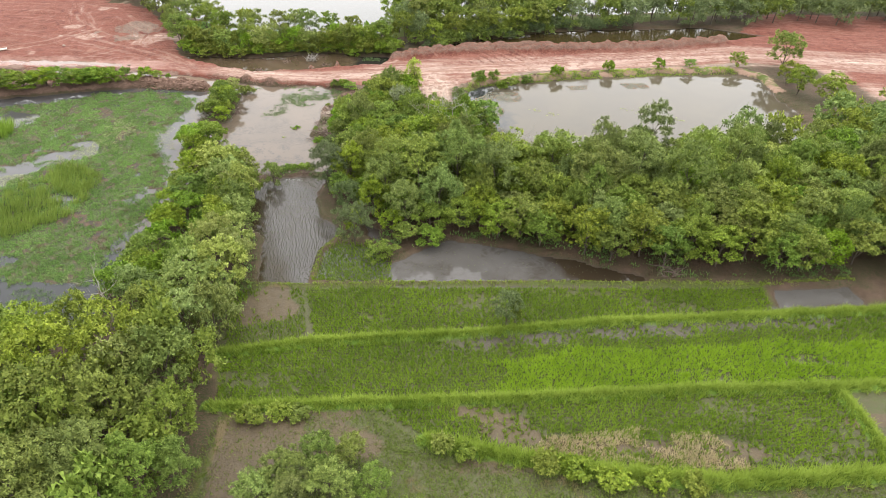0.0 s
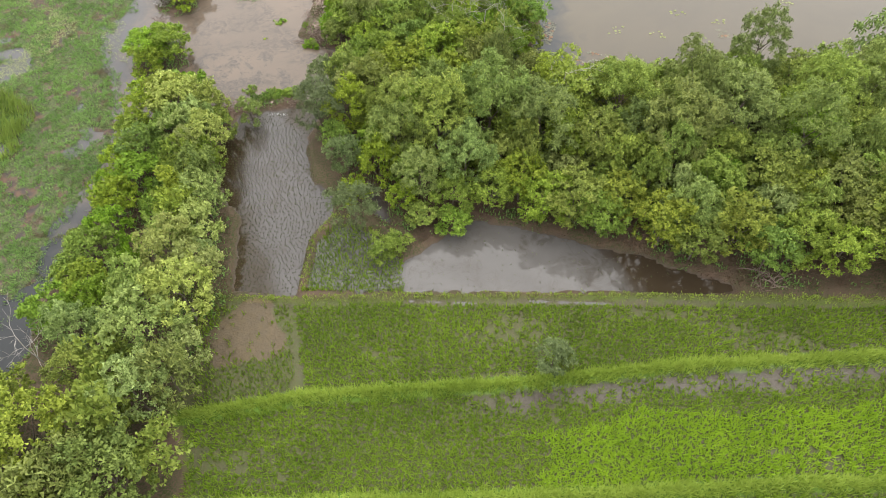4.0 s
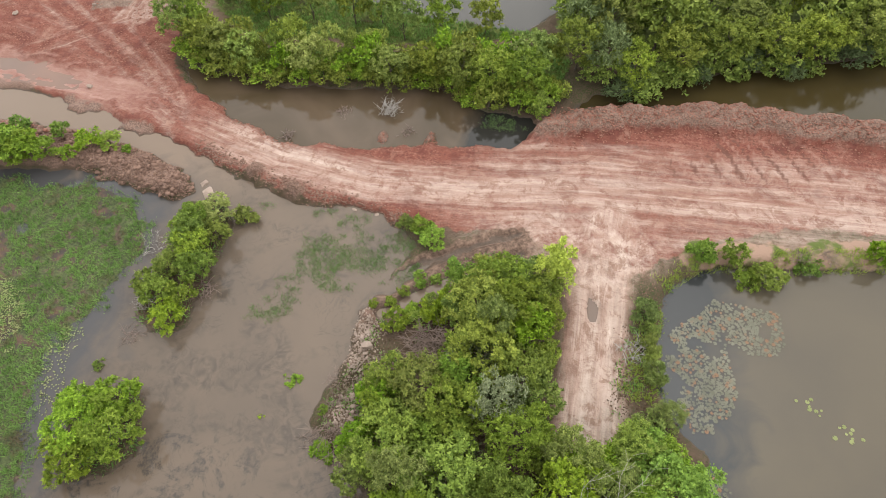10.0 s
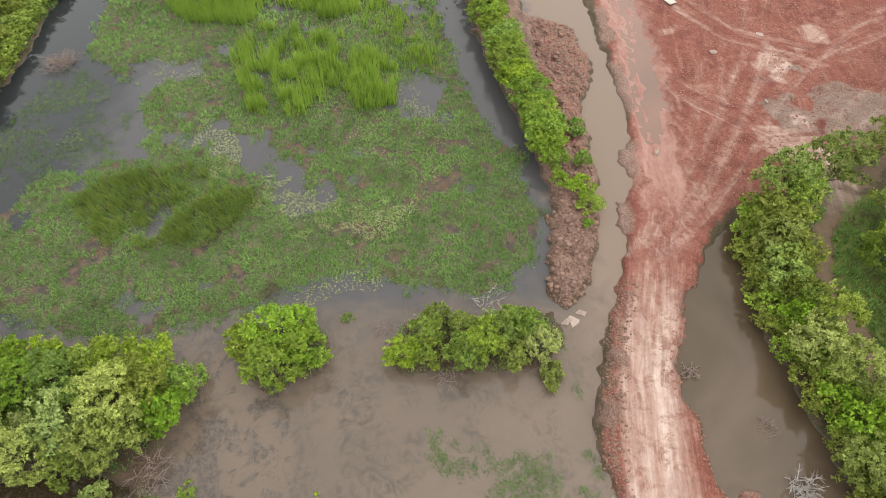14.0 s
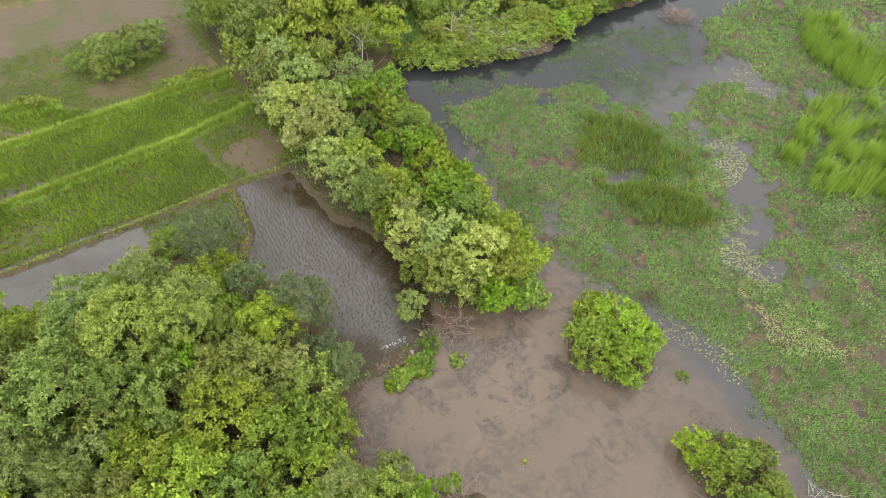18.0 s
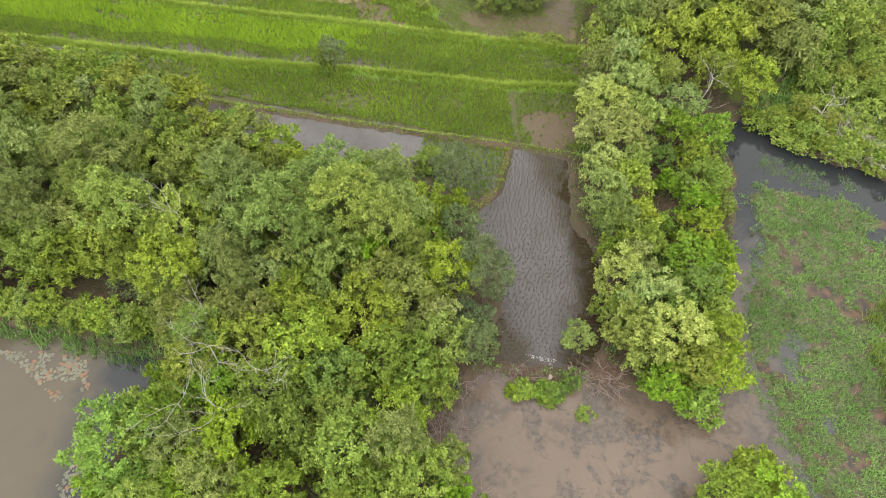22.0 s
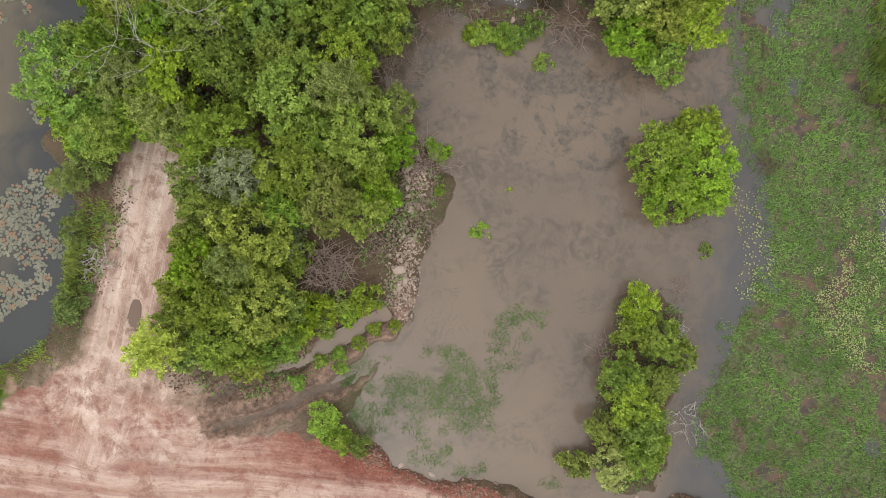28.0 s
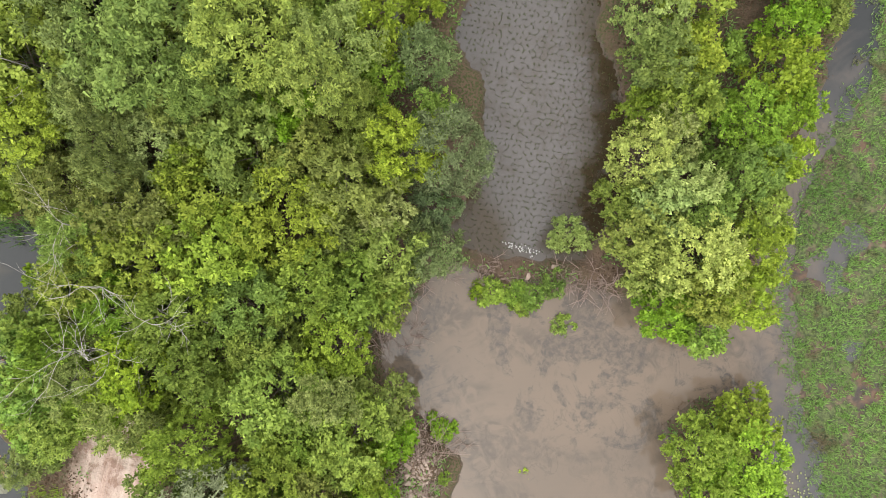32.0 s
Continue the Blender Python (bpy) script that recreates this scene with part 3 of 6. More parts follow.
    verge = m.mix(mid, (0.068, 0.102, 0.020), (0.116, 0.129, 0.041))
    color = m.mix(mask("bank"), color, m.mix(m.ramp(m.noise(0.5, 5), 0.42, 0.52), verge, (0.286, 0.190, 0.140)))
    # wet margin of mud where the ground dips to the water
    level = m.add("ShaderNodeSeparateXYZ", Vector=m.place).outputs[2]
    wet = m.math("MULTIPLY", m.ramp(m.math("ADD", level, m.math("MULTIPLY", ragged, 0.10)), 0.14, 0.02), m.ramp(m.attr("marsh"), 0.2, 0.6, 1.0, 0.2))
    shine = m.math("MAXIMUM", wet, m.math("MAXIMUM", m.math("MULTIPLY", m.attr("silt"), 0.8), m.math("MULTIPLY", m.attr("film"), 1.0)))
    wet = m.math("MULTIPLY", wet, m.ramp(m.attr("silt"), 0.0, 0.6, 1.0, 0.0))
    color = m.mix(m.math("MULTIPLY", wet, 0.75), color, (0.065, 0.048, 0.035))
    m.bump(m.math("ADD", m.math("MULTIPLY", fine, 0.6), mid), 0.7, 0.12)
    return m.done(color, m.ramp(shine, 0, 1, 0.9, 0.3))


def water_material(name, near, far, stain=(0.09, 0.08, 0.07), stains=0.0, rough=0.04, drifts=(), clouds=None):
    """Cloudy water: silt close under a smooth face that mirrors the sky."""
    m = Nodes(name, rough, 0.5)
    m.bsdf.inputs["IOR"].default_value = 1.33
    drift = m.noise(0.10, 4, warp=0.6)
    color = m.mix(m.ramp(drift, 0.36, 0.64), near, far)
    if stains:
        weed = m.math("MULTIPLY", m.ramp(m.noise(0.20, 5, warp=1.2), 0.47, 0.60), m.ramp(m.noise(1.2, 5, warp=1.5), 0.40, 0.62))
        color = m.mix(m.math("MULTIPLY", weed, stains), color, stain)
        hair = m.math("ABSOLUTE", m.math("SUBTRACT", m.noise(0.55, 4, warp=2.2), 0.5))
        hair = m.math("MULTIPLY", m.ramp(hair, 0.022, 0.006), m.ramp(m.noise(0.35, 3), 0.48, 0.60))
        color = m.mix(m.math("MULTIPLY", hair, 0.6 * stains), color, stain)
    if clouds:
        reach = m.ramp(m.add("ShaderNodeSeparateXYZ", Vector=m.place).outputs[1], *clouds)
        mat = m.math("MULTIPLY", m.ramp(m.noise(0.45, 9, warp=0.6, rough=0.70), 0.505, 0.545), m.ramp(m.noise(3.2, 8, warp=0.5, rough=0.75), 0.43, 0.58, 0.2, 1.0))
        color = m.mix(m.math("MULTIPLY", m.math("MULTIPLY", mat, reach), 0.8), color, (0.052, 0.046, 0.041))
    # silt from the road, clearer dark water beyond its reach, and mirrored sky and trees painted as tint: each past a
    # line across the plan
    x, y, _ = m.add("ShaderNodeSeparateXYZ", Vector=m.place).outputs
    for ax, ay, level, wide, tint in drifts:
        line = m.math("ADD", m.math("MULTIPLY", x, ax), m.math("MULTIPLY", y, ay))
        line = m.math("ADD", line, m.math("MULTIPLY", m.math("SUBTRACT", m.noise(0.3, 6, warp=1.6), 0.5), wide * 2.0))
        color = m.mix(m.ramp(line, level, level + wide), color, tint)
    m.bump(m.noise(2.2, 3), 0.03, 0.02)
    return m.done(color)


def leaf_material(name, dark, light, thin=0.18):
    """Leaves: a matt upper face that lets some light through."""
    m = Nodes(name, 0.6, 0.12)
    own = m.add("ShaderNodeObjectInfo").outputs["Random"]
    island = m.add("ShaderNodeNewGeometry").outputs["Random Per Island"]
    color = m.mix(m.ramp(island, 0, 1, 0.04, 0.96), dark, light)
    hue = m.add("ShaderNodeHueSaturation", Color=color, Hue=m.ramp(own, 0, 1, 0.484, 0.522), Saturation=m.ramp(m.math("FRACT", m.math("MULTIPLY", own, 7.3)), 0, 1, 0.90, 1.10), Value=m.ramp(m.math("FRACT", m.math("MULTIPLY", own, 3.7)), 0, 1, 0.72, 1.20))
    color = m.mix(m.ramp(m.noise(1.0, 2), 0.35, 0.7, 0, 0.28), hue.outputs[0], light)
    # patchy value noise paints lit tufts and shaded gaps into the leaf colour
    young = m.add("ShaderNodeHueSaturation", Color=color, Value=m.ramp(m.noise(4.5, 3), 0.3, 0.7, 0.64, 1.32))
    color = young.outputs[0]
    return m.through_light(color, thin)


def bark_material(name, dark, light):
    m = Nodes(name, 0.9, 0.2)
    grain = m.noise(14, 4)
    m.bump(grain, 0.5, 0.02)
    return m.done(m.mix(grain, dark, light))


def stone_material(name, dark, light):
    m = Nodes(name, 0.9, 0.2)
    own = m.add("ShaderNodeNewGeometry").outputs["Random Per Island"]
    grain = m.noise(7, 5)
    m.bump(grain, 0.7, 0.04)
    return m.done(m.mix(m.math("ADD", m.math("MULTIPLY", grain, 0.5), m.math("MULTIPLY", own, 0.5)), dark, light))


def blade_material(name, dark, light, dry=None, amount=0.0, odd=None):
    m = Nodes(name, 0.6, 0.2)
    island = m.add("ShaderNodeNewGeometry").outputs["Random Per Island"]
    color = m.mix(m.math("ADD", m.math("MULTIPLY", island, 0.5), m.math("MULTIPLY", m.ramp(m.noise(0.22, 4), 0.3, 0.7), 0.5)), dark, light)
    if dry:
        color = m.mix(m.ramp(m.noise(0.6, 4), 0.62 - amount, 0.72 - amount), color, dry)
    if odd:
        color = m.mix(m.ramp(m.math("FRACT", m.math("MULTIPLY", island, 13.7)), 0.86, 0.90), color, odd)
    return m.through_light(color, 0.45)


M_GROUND = ground_material()
# first drift paints the grey sky reflection near the marsh; then silt, then black water
M_BASIN = water_material("silty_water", (0.132, 0.100, 0.074), (0.108, 0.084, 0.064), (0.042, 0.037, 0.032), 0.5, drifts=((-1.0, -0.15, 15.5, 4.0, (0.058, 0.056, 0.056)), (-0.12, 1.0, 18.5, 3.0, (0.165, 0.121, 0.088)), (0.0, -1.0, 20.0, 4.0, (0.022, 0.024, 0.025))), clouds=(1.5, -1.5))
M_POND = water_material("pond_water", (0.088, 0.073, 0.050), (0.076, 0.064, 0.046), drifts=((-1.0, -0.12, -24.0, 3.0, (0.032, 0.034, 0.034)),))
M_DITCH = water_material("ditch_water", (0.051, 0.037, 0.020), (0.098, 0.070, 0.047), drifts=((1.0, 0.0, -1.5, 1.5, (0.024, 0.023, 0.020)),))
M_CANAL = water_material("canal_water", (0.046, 0.034, 0.013), (0.034, 0.026, 0.011), rough=0.09)
M_PINK = water_material("red_silt_water", (0.190, 0.112, 0.082), (0.150, 0.098, 0.074))
M_RUT = water_material("rut_water", (0.184, 0.136, 0.099), (0.136, 0.102, 0.075))
M_SLOP = water_material("slop_water", (0.120, 0.080, 0.058), (0.150, 0.105, 0.078))
M_LAKE = water_material("lake_water", (0.065, 0.063, 0.056), (0.075, 0.071, 0.063))
# brown margins: muddy water, with the trees' dark reflections put into the tint
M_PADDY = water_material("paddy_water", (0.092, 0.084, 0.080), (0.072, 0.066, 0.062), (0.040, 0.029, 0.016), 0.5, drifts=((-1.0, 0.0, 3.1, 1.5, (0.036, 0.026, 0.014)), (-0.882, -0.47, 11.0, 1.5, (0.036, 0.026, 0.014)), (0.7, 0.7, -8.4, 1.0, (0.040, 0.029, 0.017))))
# dark east end: wet brown mud plus mirrored trees painted into the tint
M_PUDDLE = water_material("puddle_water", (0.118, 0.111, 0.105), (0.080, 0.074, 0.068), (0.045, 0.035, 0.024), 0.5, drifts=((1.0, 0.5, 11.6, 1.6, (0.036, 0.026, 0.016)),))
M_POOL = water_material("pool_water", (0.098, 0.092, 0.086), (0.080, 0.074, 0.068), (0.045, 0.038, 0.028), 0.35)
M_BARK = bark_material("bark", (0.068, 0.054, 0.041), (0.163, 0.136, 0.109))
M_DEAD = bark_material("bleached_wood", (0.24, 0.22, 0.195), (0.43, 0.40, 0.365))
M_TWIG = bark_material("dry_twigs", (0.135, 0.098, 0.080), (0.275, 0.210, 0.178))
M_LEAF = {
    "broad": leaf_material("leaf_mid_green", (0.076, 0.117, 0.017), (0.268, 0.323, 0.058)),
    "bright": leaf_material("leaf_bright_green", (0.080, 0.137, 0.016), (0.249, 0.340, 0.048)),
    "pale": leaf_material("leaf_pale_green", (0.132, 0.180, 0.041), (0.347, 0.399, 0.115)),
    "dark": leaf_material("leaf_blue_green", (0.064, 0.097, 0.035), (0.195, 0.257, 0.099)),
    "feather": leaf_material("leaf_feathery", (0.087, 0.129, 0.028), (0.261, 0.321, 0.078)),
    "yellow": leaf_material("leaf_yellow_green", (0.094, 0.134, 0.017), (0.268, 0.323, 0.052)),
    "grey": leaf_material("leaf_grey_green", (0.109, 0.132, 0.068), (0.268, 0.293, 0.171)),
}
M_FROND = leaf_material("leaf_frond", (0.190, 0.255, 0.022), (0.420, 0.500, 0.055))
M_RICE = blade_material("rice_blades", (0.080, 0.142, 0.011), (0.250, 0.368, 0.027))
M_LUSH = blade_material("lush_rice_blades", (0.150, 0.262, 0.014), (0.330, 0.480, 0.032))
M_SEEDLING = blade_material("rice_seedlings", (0.075, 0.088, 0.040), (0.150, 0.178, 0.075))
M_TURF = blade_material("dike_grass", (0.19, 0.275, 0.034), (0.40, 0.50, 0.095))
M_MEADOW = blade_material("meadow_grass", (0.090, 0.135, 0.022), (0.225, 0.290, 0.060), (0.26, 0.21, 0.11), 0.05)
M_SEDGE = blade_material("marsh_grass", (0.064, 0.138, 0.032), (0.290, 0.460, 0.122), (0.17, 0.145, 0.085), 0.05)
M_REED = blade_material("reeds", (0.150, 0.250, 0.032), (0.360, 0.500, 0.085))
M_RUSH = blade_material("rushes", (0.120, 0.180, 0.032), (0.300, 0.390, 0.085))
M_LITTER = blade_material("leaf_litter", (0.05, 0.034, 0.022), (0.17, 0.115, 0.07))
M_STRAW = blade_material("straw", (0.40, 0.335, 0.19), (0.62, 0.53, 0.34))
M_WEED = blade_material("water_weed", (0.085, 0.150, 0.050), (0.190, 0.290, 0.090))
M_LILY = blade_material("lily_pads", (0.165, 0.170, 0.122), (0.330, 0.320, 0.245), odd=(0.340, 0.200, 0.120))
M_LILYGREEN = blade_material("marsh_lily_pads", (0.235, 0.275, 0.100), (0.440, 0.475, 0.215))
M_STONE = stone_material("laterite_stone", (0.160, 0.112, 0.088), (0.400, 0.325, 0.268))
M_CLOD = stone_material("clay_clods", (0.090, 0.052, 0.038), (0.290, 0.184, 0.138))
M_REDCLOD = stone_material("red_clay_clods", (0.165, 0.064, 0.044), (0.320, 0.165, 0.122))

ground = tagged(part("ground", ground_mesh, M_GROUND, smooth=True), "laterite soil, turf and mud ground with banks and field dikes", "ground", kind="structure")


def water_sheet(name, poly, material, label, grow=0.9, z=0.0):
    """A level sheet of water that ends under its banks."""
    pts = np.array(poly, float)
    area = sum(a[0] * b[1] - b[0] * a[1] for a, b in zip(poly, poly[1:] + poly[:1]))
    sign = 1 if area > 0 else -1
    out = []
    for k in range(len(pts)):
        e = pts[(k + 1) % len(pts)] - pts[k - 1]
        n = np.array([e[1], -e[0]]) / np.hypot(*e) * sign
        out.append(pts[k] + grow * n)
    bm = bmesh.new()
    f = bm.faces.new([bm.verts.new((x, y, z)) for x, y in out])
    f.normal_update()
    if f.normal.z < 0:
        f.normal_flip()
    bmesh.ops.triangulate(bm, faces=[f], ngon_method="EAR_CLIP")
    return tagged(part(name, bm, material), label, "water", kind="structure")


water_sheet("water_basin", BASIN, M_BASIN, "still silty brown flood water with dark drifting weed")
water_sheet("water_pond", POND, M_POND, "still olive-brown water of a dug pond")
water_sheet("water_ditch", DITCH, M_DITCH, "dark brown ditch water beside the red road")
water_sheet("water_canal", CANAL, M_CANAL, "dark brown water along the spoil ridge")
water_sheet("water_lake", LAKE, M_LAKE, "smooth grey lake water behind the tree belt")
water_sheet("water_mere", MERE, M_LAKE, "smooth grey water beyond the trees")
water_sheet("water_road", [(-64, 21.6), (-46, 22.3), (-38, 22.6), (-30, 21.9), (-24.6, 21.2), (-23, 24.4), (-30, 26.4), (-38, 27.2), (-46, 27.4), (-64, 26.6)], M_PINK, "shallow pink muddy water over the flooded road", 0.0, 0.006)
water_sheet("water_ruts", [(-1.9, 10.2), (-1.2, 9.6), (1.6, 12.2), (4.4, 14.9), (3.8, 15.6), (1.0, 13.0)], M_RUT, "tan muddy water standing in the wheel ruts", 0.0, 0.05)
water_sheet("water_rut_west", [(-2.6, 11.6), (-1.9, 10.9), (0.6, 13.2), (3, 15.4), (2.4, 16.2), (-0.2, 14.2)], M_BASIN, "grey-brown water in the outer wheel rut", 0.0, -0.004)
water_sheet("water_spur", [(11.6, 15.4), (12.3, 15.3), (12.4, 13.4), (11.9, 13.2), (11.6, 14.2)], M_SLOP, "small muddy puddle on the dirt spur", 0.0, 0.30)
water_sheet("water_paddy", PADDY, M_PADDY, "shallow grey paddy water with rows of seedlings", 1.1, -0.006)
water_sheet("water_plot", PLOT, M_POOL, "thin film of water on a small rice plot", 0.3, 0.012)
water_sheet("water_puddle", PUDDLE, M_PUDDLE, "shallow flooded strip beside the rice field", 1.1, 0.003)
water_sheet("water_puddle_east", PUDDLE_EAST, M_POOL, "shallow flooded corner of the rice field", 0.3)
water_sheet("water_puddle_wood", PUDDLE_WOOD, M_PADDY, "small brown pool under the trees", 0.3)


# ---------------------------------------------------------------- trees
def leaf_faces(centers, normals, size, ratio=0.5):
    """Pointed leaves, one at each place, facing about the given way."""
    n = len(centers)
    axis = np.cross(normals, rng.normal(size=(n, 3)))
    axis /= np.linalg.norm(axis, axis=1, keepdims=True) + 1e-9
    across = np.cross(normals, axis)
    s = (size * rng.uniform(0.65, 1.35, n))[:, None]
    tip = centers + axis * s * 0.6 - normals * s * 0.15
    left, right = centers - axis * s * 0.4 + across * s * ratio * 0.5, centers - axis * s * 0.4 - across * s * ratio * 0.5
    return np.stack([left, right, tip], 1).reshape(-1, 3), np.arange(3 * n).reshape(-1, 3)


def unit(v):
    return v / (np.linalg.norm(v, axis=1, keepdims=True) + 1e-9)


def rosette_faces(centers, normals, size, petals, ratio, lift, droop):
    """Whorls of leaves round twig tips: each leaf narrows to the tip's centre, which its whorl shares."""
    n = len(centers)
    u = unit(np.cross(normals, rng.normal(size=(n, 3))))
    v = np.cross(normals, u)
    s = size * rng.uniform(0.7, 1.25, n)
    a = (np.arange(petals) / petals * 2 * math.pi)[None] + rng.uniform(0, 6.283, n)[:, None] + rng.normal(size=(n, petals)) * 0.5
    way = np.cos(a)[..., None] * u[:, None] + np.sin(a)[..., None] * v[:, None]
    side = -np.sin(a)[..., None] * u[:, None] + np.cos(a)[..., None] * v[:, None]
    long = s[:, None] * rng.uniform(0.6, 1.2, (n, petals))
    rise = rng.normal(size=(n, petals)) * 0.5 + lift
    end = centers[:, None] + way * long[..., None] + normals[:, None] * (rise * long)[..., None]
    end[..., 2] -= droop * long
    half = side * (0.5 * ratio * long)[..., None] + normals[:, None] * (rng.normal(size=(n, petals)) * 0.3 * ratio * long)[..., None]
    verts = np.concatenate([centers[:, None], end - half, end + half], 1).reshape(-1, 3)
    base = np.arange(n)[:, None] * (2 * petals + 1)
    k = np.arange(petals)[None]
    return verts, np.stack([base + 0 * k, base + 1 + k, base + 1 + petals + k], -1).reshape(-1, 3)


def crown_mesh(name, boughs, whorls, form, usual, aspect, seed):
    """A crown of leaf whorls on lumps on boughs, 1 m in radius, its foot at z = 0 and its top near z = aspect."""
    global rng
    rng = np.random.default_rng(seed)
    leaf, ratio, petals, ragged, full, lift, droop = form
    k = np.arange(boughs)
    a = k * 2.399 + rng.uniform(-0.5, 0.5, boughs)
    lobes = 1 + ragged * (0.16 * np.sin(2 * a + seed) + 0.12 * np.sin(3 * a + 2 * seed))
    out = np.sqrt((k + 0.3) / boughs) * 0.78 * lobes * rng.uniform(0.85, 1.12, boughs)
    high = aspect * (0.80 - 0.42 * out**2) * rng.uniform(0.84, 1.10 + 0.08 * ragged, boughs)
    wide = rng.uniform(0.75, 1.2, boughs) * 0.80 / math.sqrt(boughs) + 0.05
    skirt = boughs
    b = np.arange(skirt) * 6.283 / skirt + rng.uniform(-0.4, 0.4, skirt)
    out = np.append(out, rng.uniform(0.52, 0.80, skirt))
    high = np.append(high, aspect * rng.uniform(0.08, 0.48, skirt))
    wide = np.append(wide, rng.uniform(0.65, 1.0, skirt) * 0.78 / math.sqrt(boughs) + 0.05)
    a = np.append(a, b)
    heart = np.stack([out * np.cos(a), out * np.sin(a), high], -1)
    # lumps over each bough, mostly on its upper and outer side
    each = 16
    which = np.repeat(np.arange(len(heart)), each)
    way = rng.normal(size=(len(which), 3))
    way[:, 2] = np.abs(way[:, 2]) * 0.8 + way[:, 2] * 0.2
    way = unit(unit(way) + 0.35 * unit(heart[which] * np.array([1, 1, 0.0]) + 1e-6))
    lump = heart[which] + way * (wide[which] * rng.uniform(0.6, 1.08 + 0.2 * ragged, len(which)))[:, None] * np.array([1, 1, 0.85])
    size = wide[which] * rng.uniform(0.18, 0.44, len(which))
    spot = rng.choice(len(lump), whorls, p=size**2 / (size**2).sum())
    out = rng.normal(size=(whorls, 3))
    out[:, 2] = np.abs(out[:, 2]) * 0.9 + out[:, 2] * 0.1
    out = unit(unit(out) + 0.4 * way[spot])
    place = lump[spot] + out * (size[spot] * rng.uniform(0.55, 1.12, whorls))[:, None]
    facing = unit(out * 0.75 + np.array([0, 0, 0.5]) + rng.normal(size=(whorls, 3)) * 0.4)
    place[:, 2] = np.maximum(place[:, 2], 0.04)
    return quick_mesh(name, *rosette_faces(place, facing, leaf / usual, petals, ratio, lift, droop))


def tube(bm, a, b, ra, rb, sides=6):
    """A tapered limb from a to b."""
    a, b = Vector(a), Vector(b)
    d = (b - a).normalized()
    u = d.orthogonal().normalized()
    v = d.cross(u)
    rings = []
    for p, r in ((a, ra), (b, rb)):
        rings.append([bm.verts.new(p + (u * math.cos(2 * math.pi * k / sides) + v * math.sin(2 * math.pi * k / sides)) * r) for k in range(sides)])
    for k in range(sides):
        bm.faces.new((rings[0][k], rings[0][(k + 1) % sides], rings[1][(k + 1) % sides], rings[1][k]))
    bm.faces.new(rings[1])


def trunk_mesh(seed):
    """A leaning trunk with forked limbs, 1 m high."""
    r = random.Random(seed)
    bm = bmesh.new()
    at, w = Vector((0, 0, -0.06)), 0.05
    tops = []
    for k in range(3):
        nxt = at + Vector((r.uniform(-0.05, 0.05), r.uniform(-0.05, 0.05), 0.20))
        tube(bm, at, nxt, w, w * 0.8)
        at, w = nxt, w * 0.8
        tops.append((at.copy(), w))
    for at, w in tops:
        for k in range(3):
            a = r.uniform(0, 6.28)
            end = at + Vector((math.cos(a) * r.uniform(0.2, 0.42), math.sin(a) * r.uniform(0.2, 0.42), r.uniform(0.12, 0.3)))
            tube(bm, at, end, w * 0.55, w * 0.2, 5)
            tip = end + Vector((math.cos(a + 0.6) * 0.15, math.sin(a + 0.6) * 0.15, r.uniform(0.02, 0.14)))
            tube(bm, end, tip, w * 0.22, w * 0.08, 4)
    me = bpy.data.meshes.new("trunk")
    bm.to_mesh(me)
    bm.free()
    me.materials.append(M_BARK)
    return me


TRUNKS = [trunk_mesh(s) for s in range(4)]
# kind: leaf length in metres, leaf width to length, leaves in a whorl, raggedness, fullness, lift, droop
FORMS = {
    "broad": (0.138, 0.80, 4, 0.8, 1.0, 0.15, 0.0),
    "bright": (0.126, 0.82, 4, 0.7, 1.15, 0.25, 0.0),
    "pale": (0.116, 0.84, 4, 1.0, 1.2, 0.10, 0.1),
    "dark": (0.128, 0.42, 5, 0.5, 1.3, 0.30, 0.0),
    "feather": (0.132, 0.44, 5, 1.0, 1.5, 0.05, 0.3),
    "yellow": (0.142, 0.60, 4, 1.1, 1.1, 0.10, 0.25),
    "grey": (0.145, 0.34, 5, 0.9, 0.9, 0.2, 0.1),
}
# size class: usual radius, boughs, whorls, height to radius
CLASSES = {"small": (0.7, 4, 250, 1.0), "middle": (1.35, 7, 780, 1.7), "large": (2.0, 12, 1500, 1.85)}
CROWNS = {}
for n_kind, (kind, form) in enumerate(FORMS.items()):
    for n_class, (size, (usual, boughs, whorls, aspect)) in enumerate(CLASSES.items()):
        for v in range(2 if size == "small" else 4):
            me = crown_mesh("crown", boughs, int(whorls * form[4]), form, usual, aspect, seed=100 + 31 * n_kind + 7 * n_class + v)
            me.materials.append(M_LEAF[kind])
            CROWNS.setdefault((kind, size), []).append(me)
WORDS = {"broad": "mid-green broadleaf", "bright": "bright green leafy", "pale": "pale silvery-green", "dark": "dense blue-green", "feather": "feathery fine-leaved", "yellow": "yellow-green", "grey": "thin grey-green"}
rng = np.random.default_rng(7)
placed = []


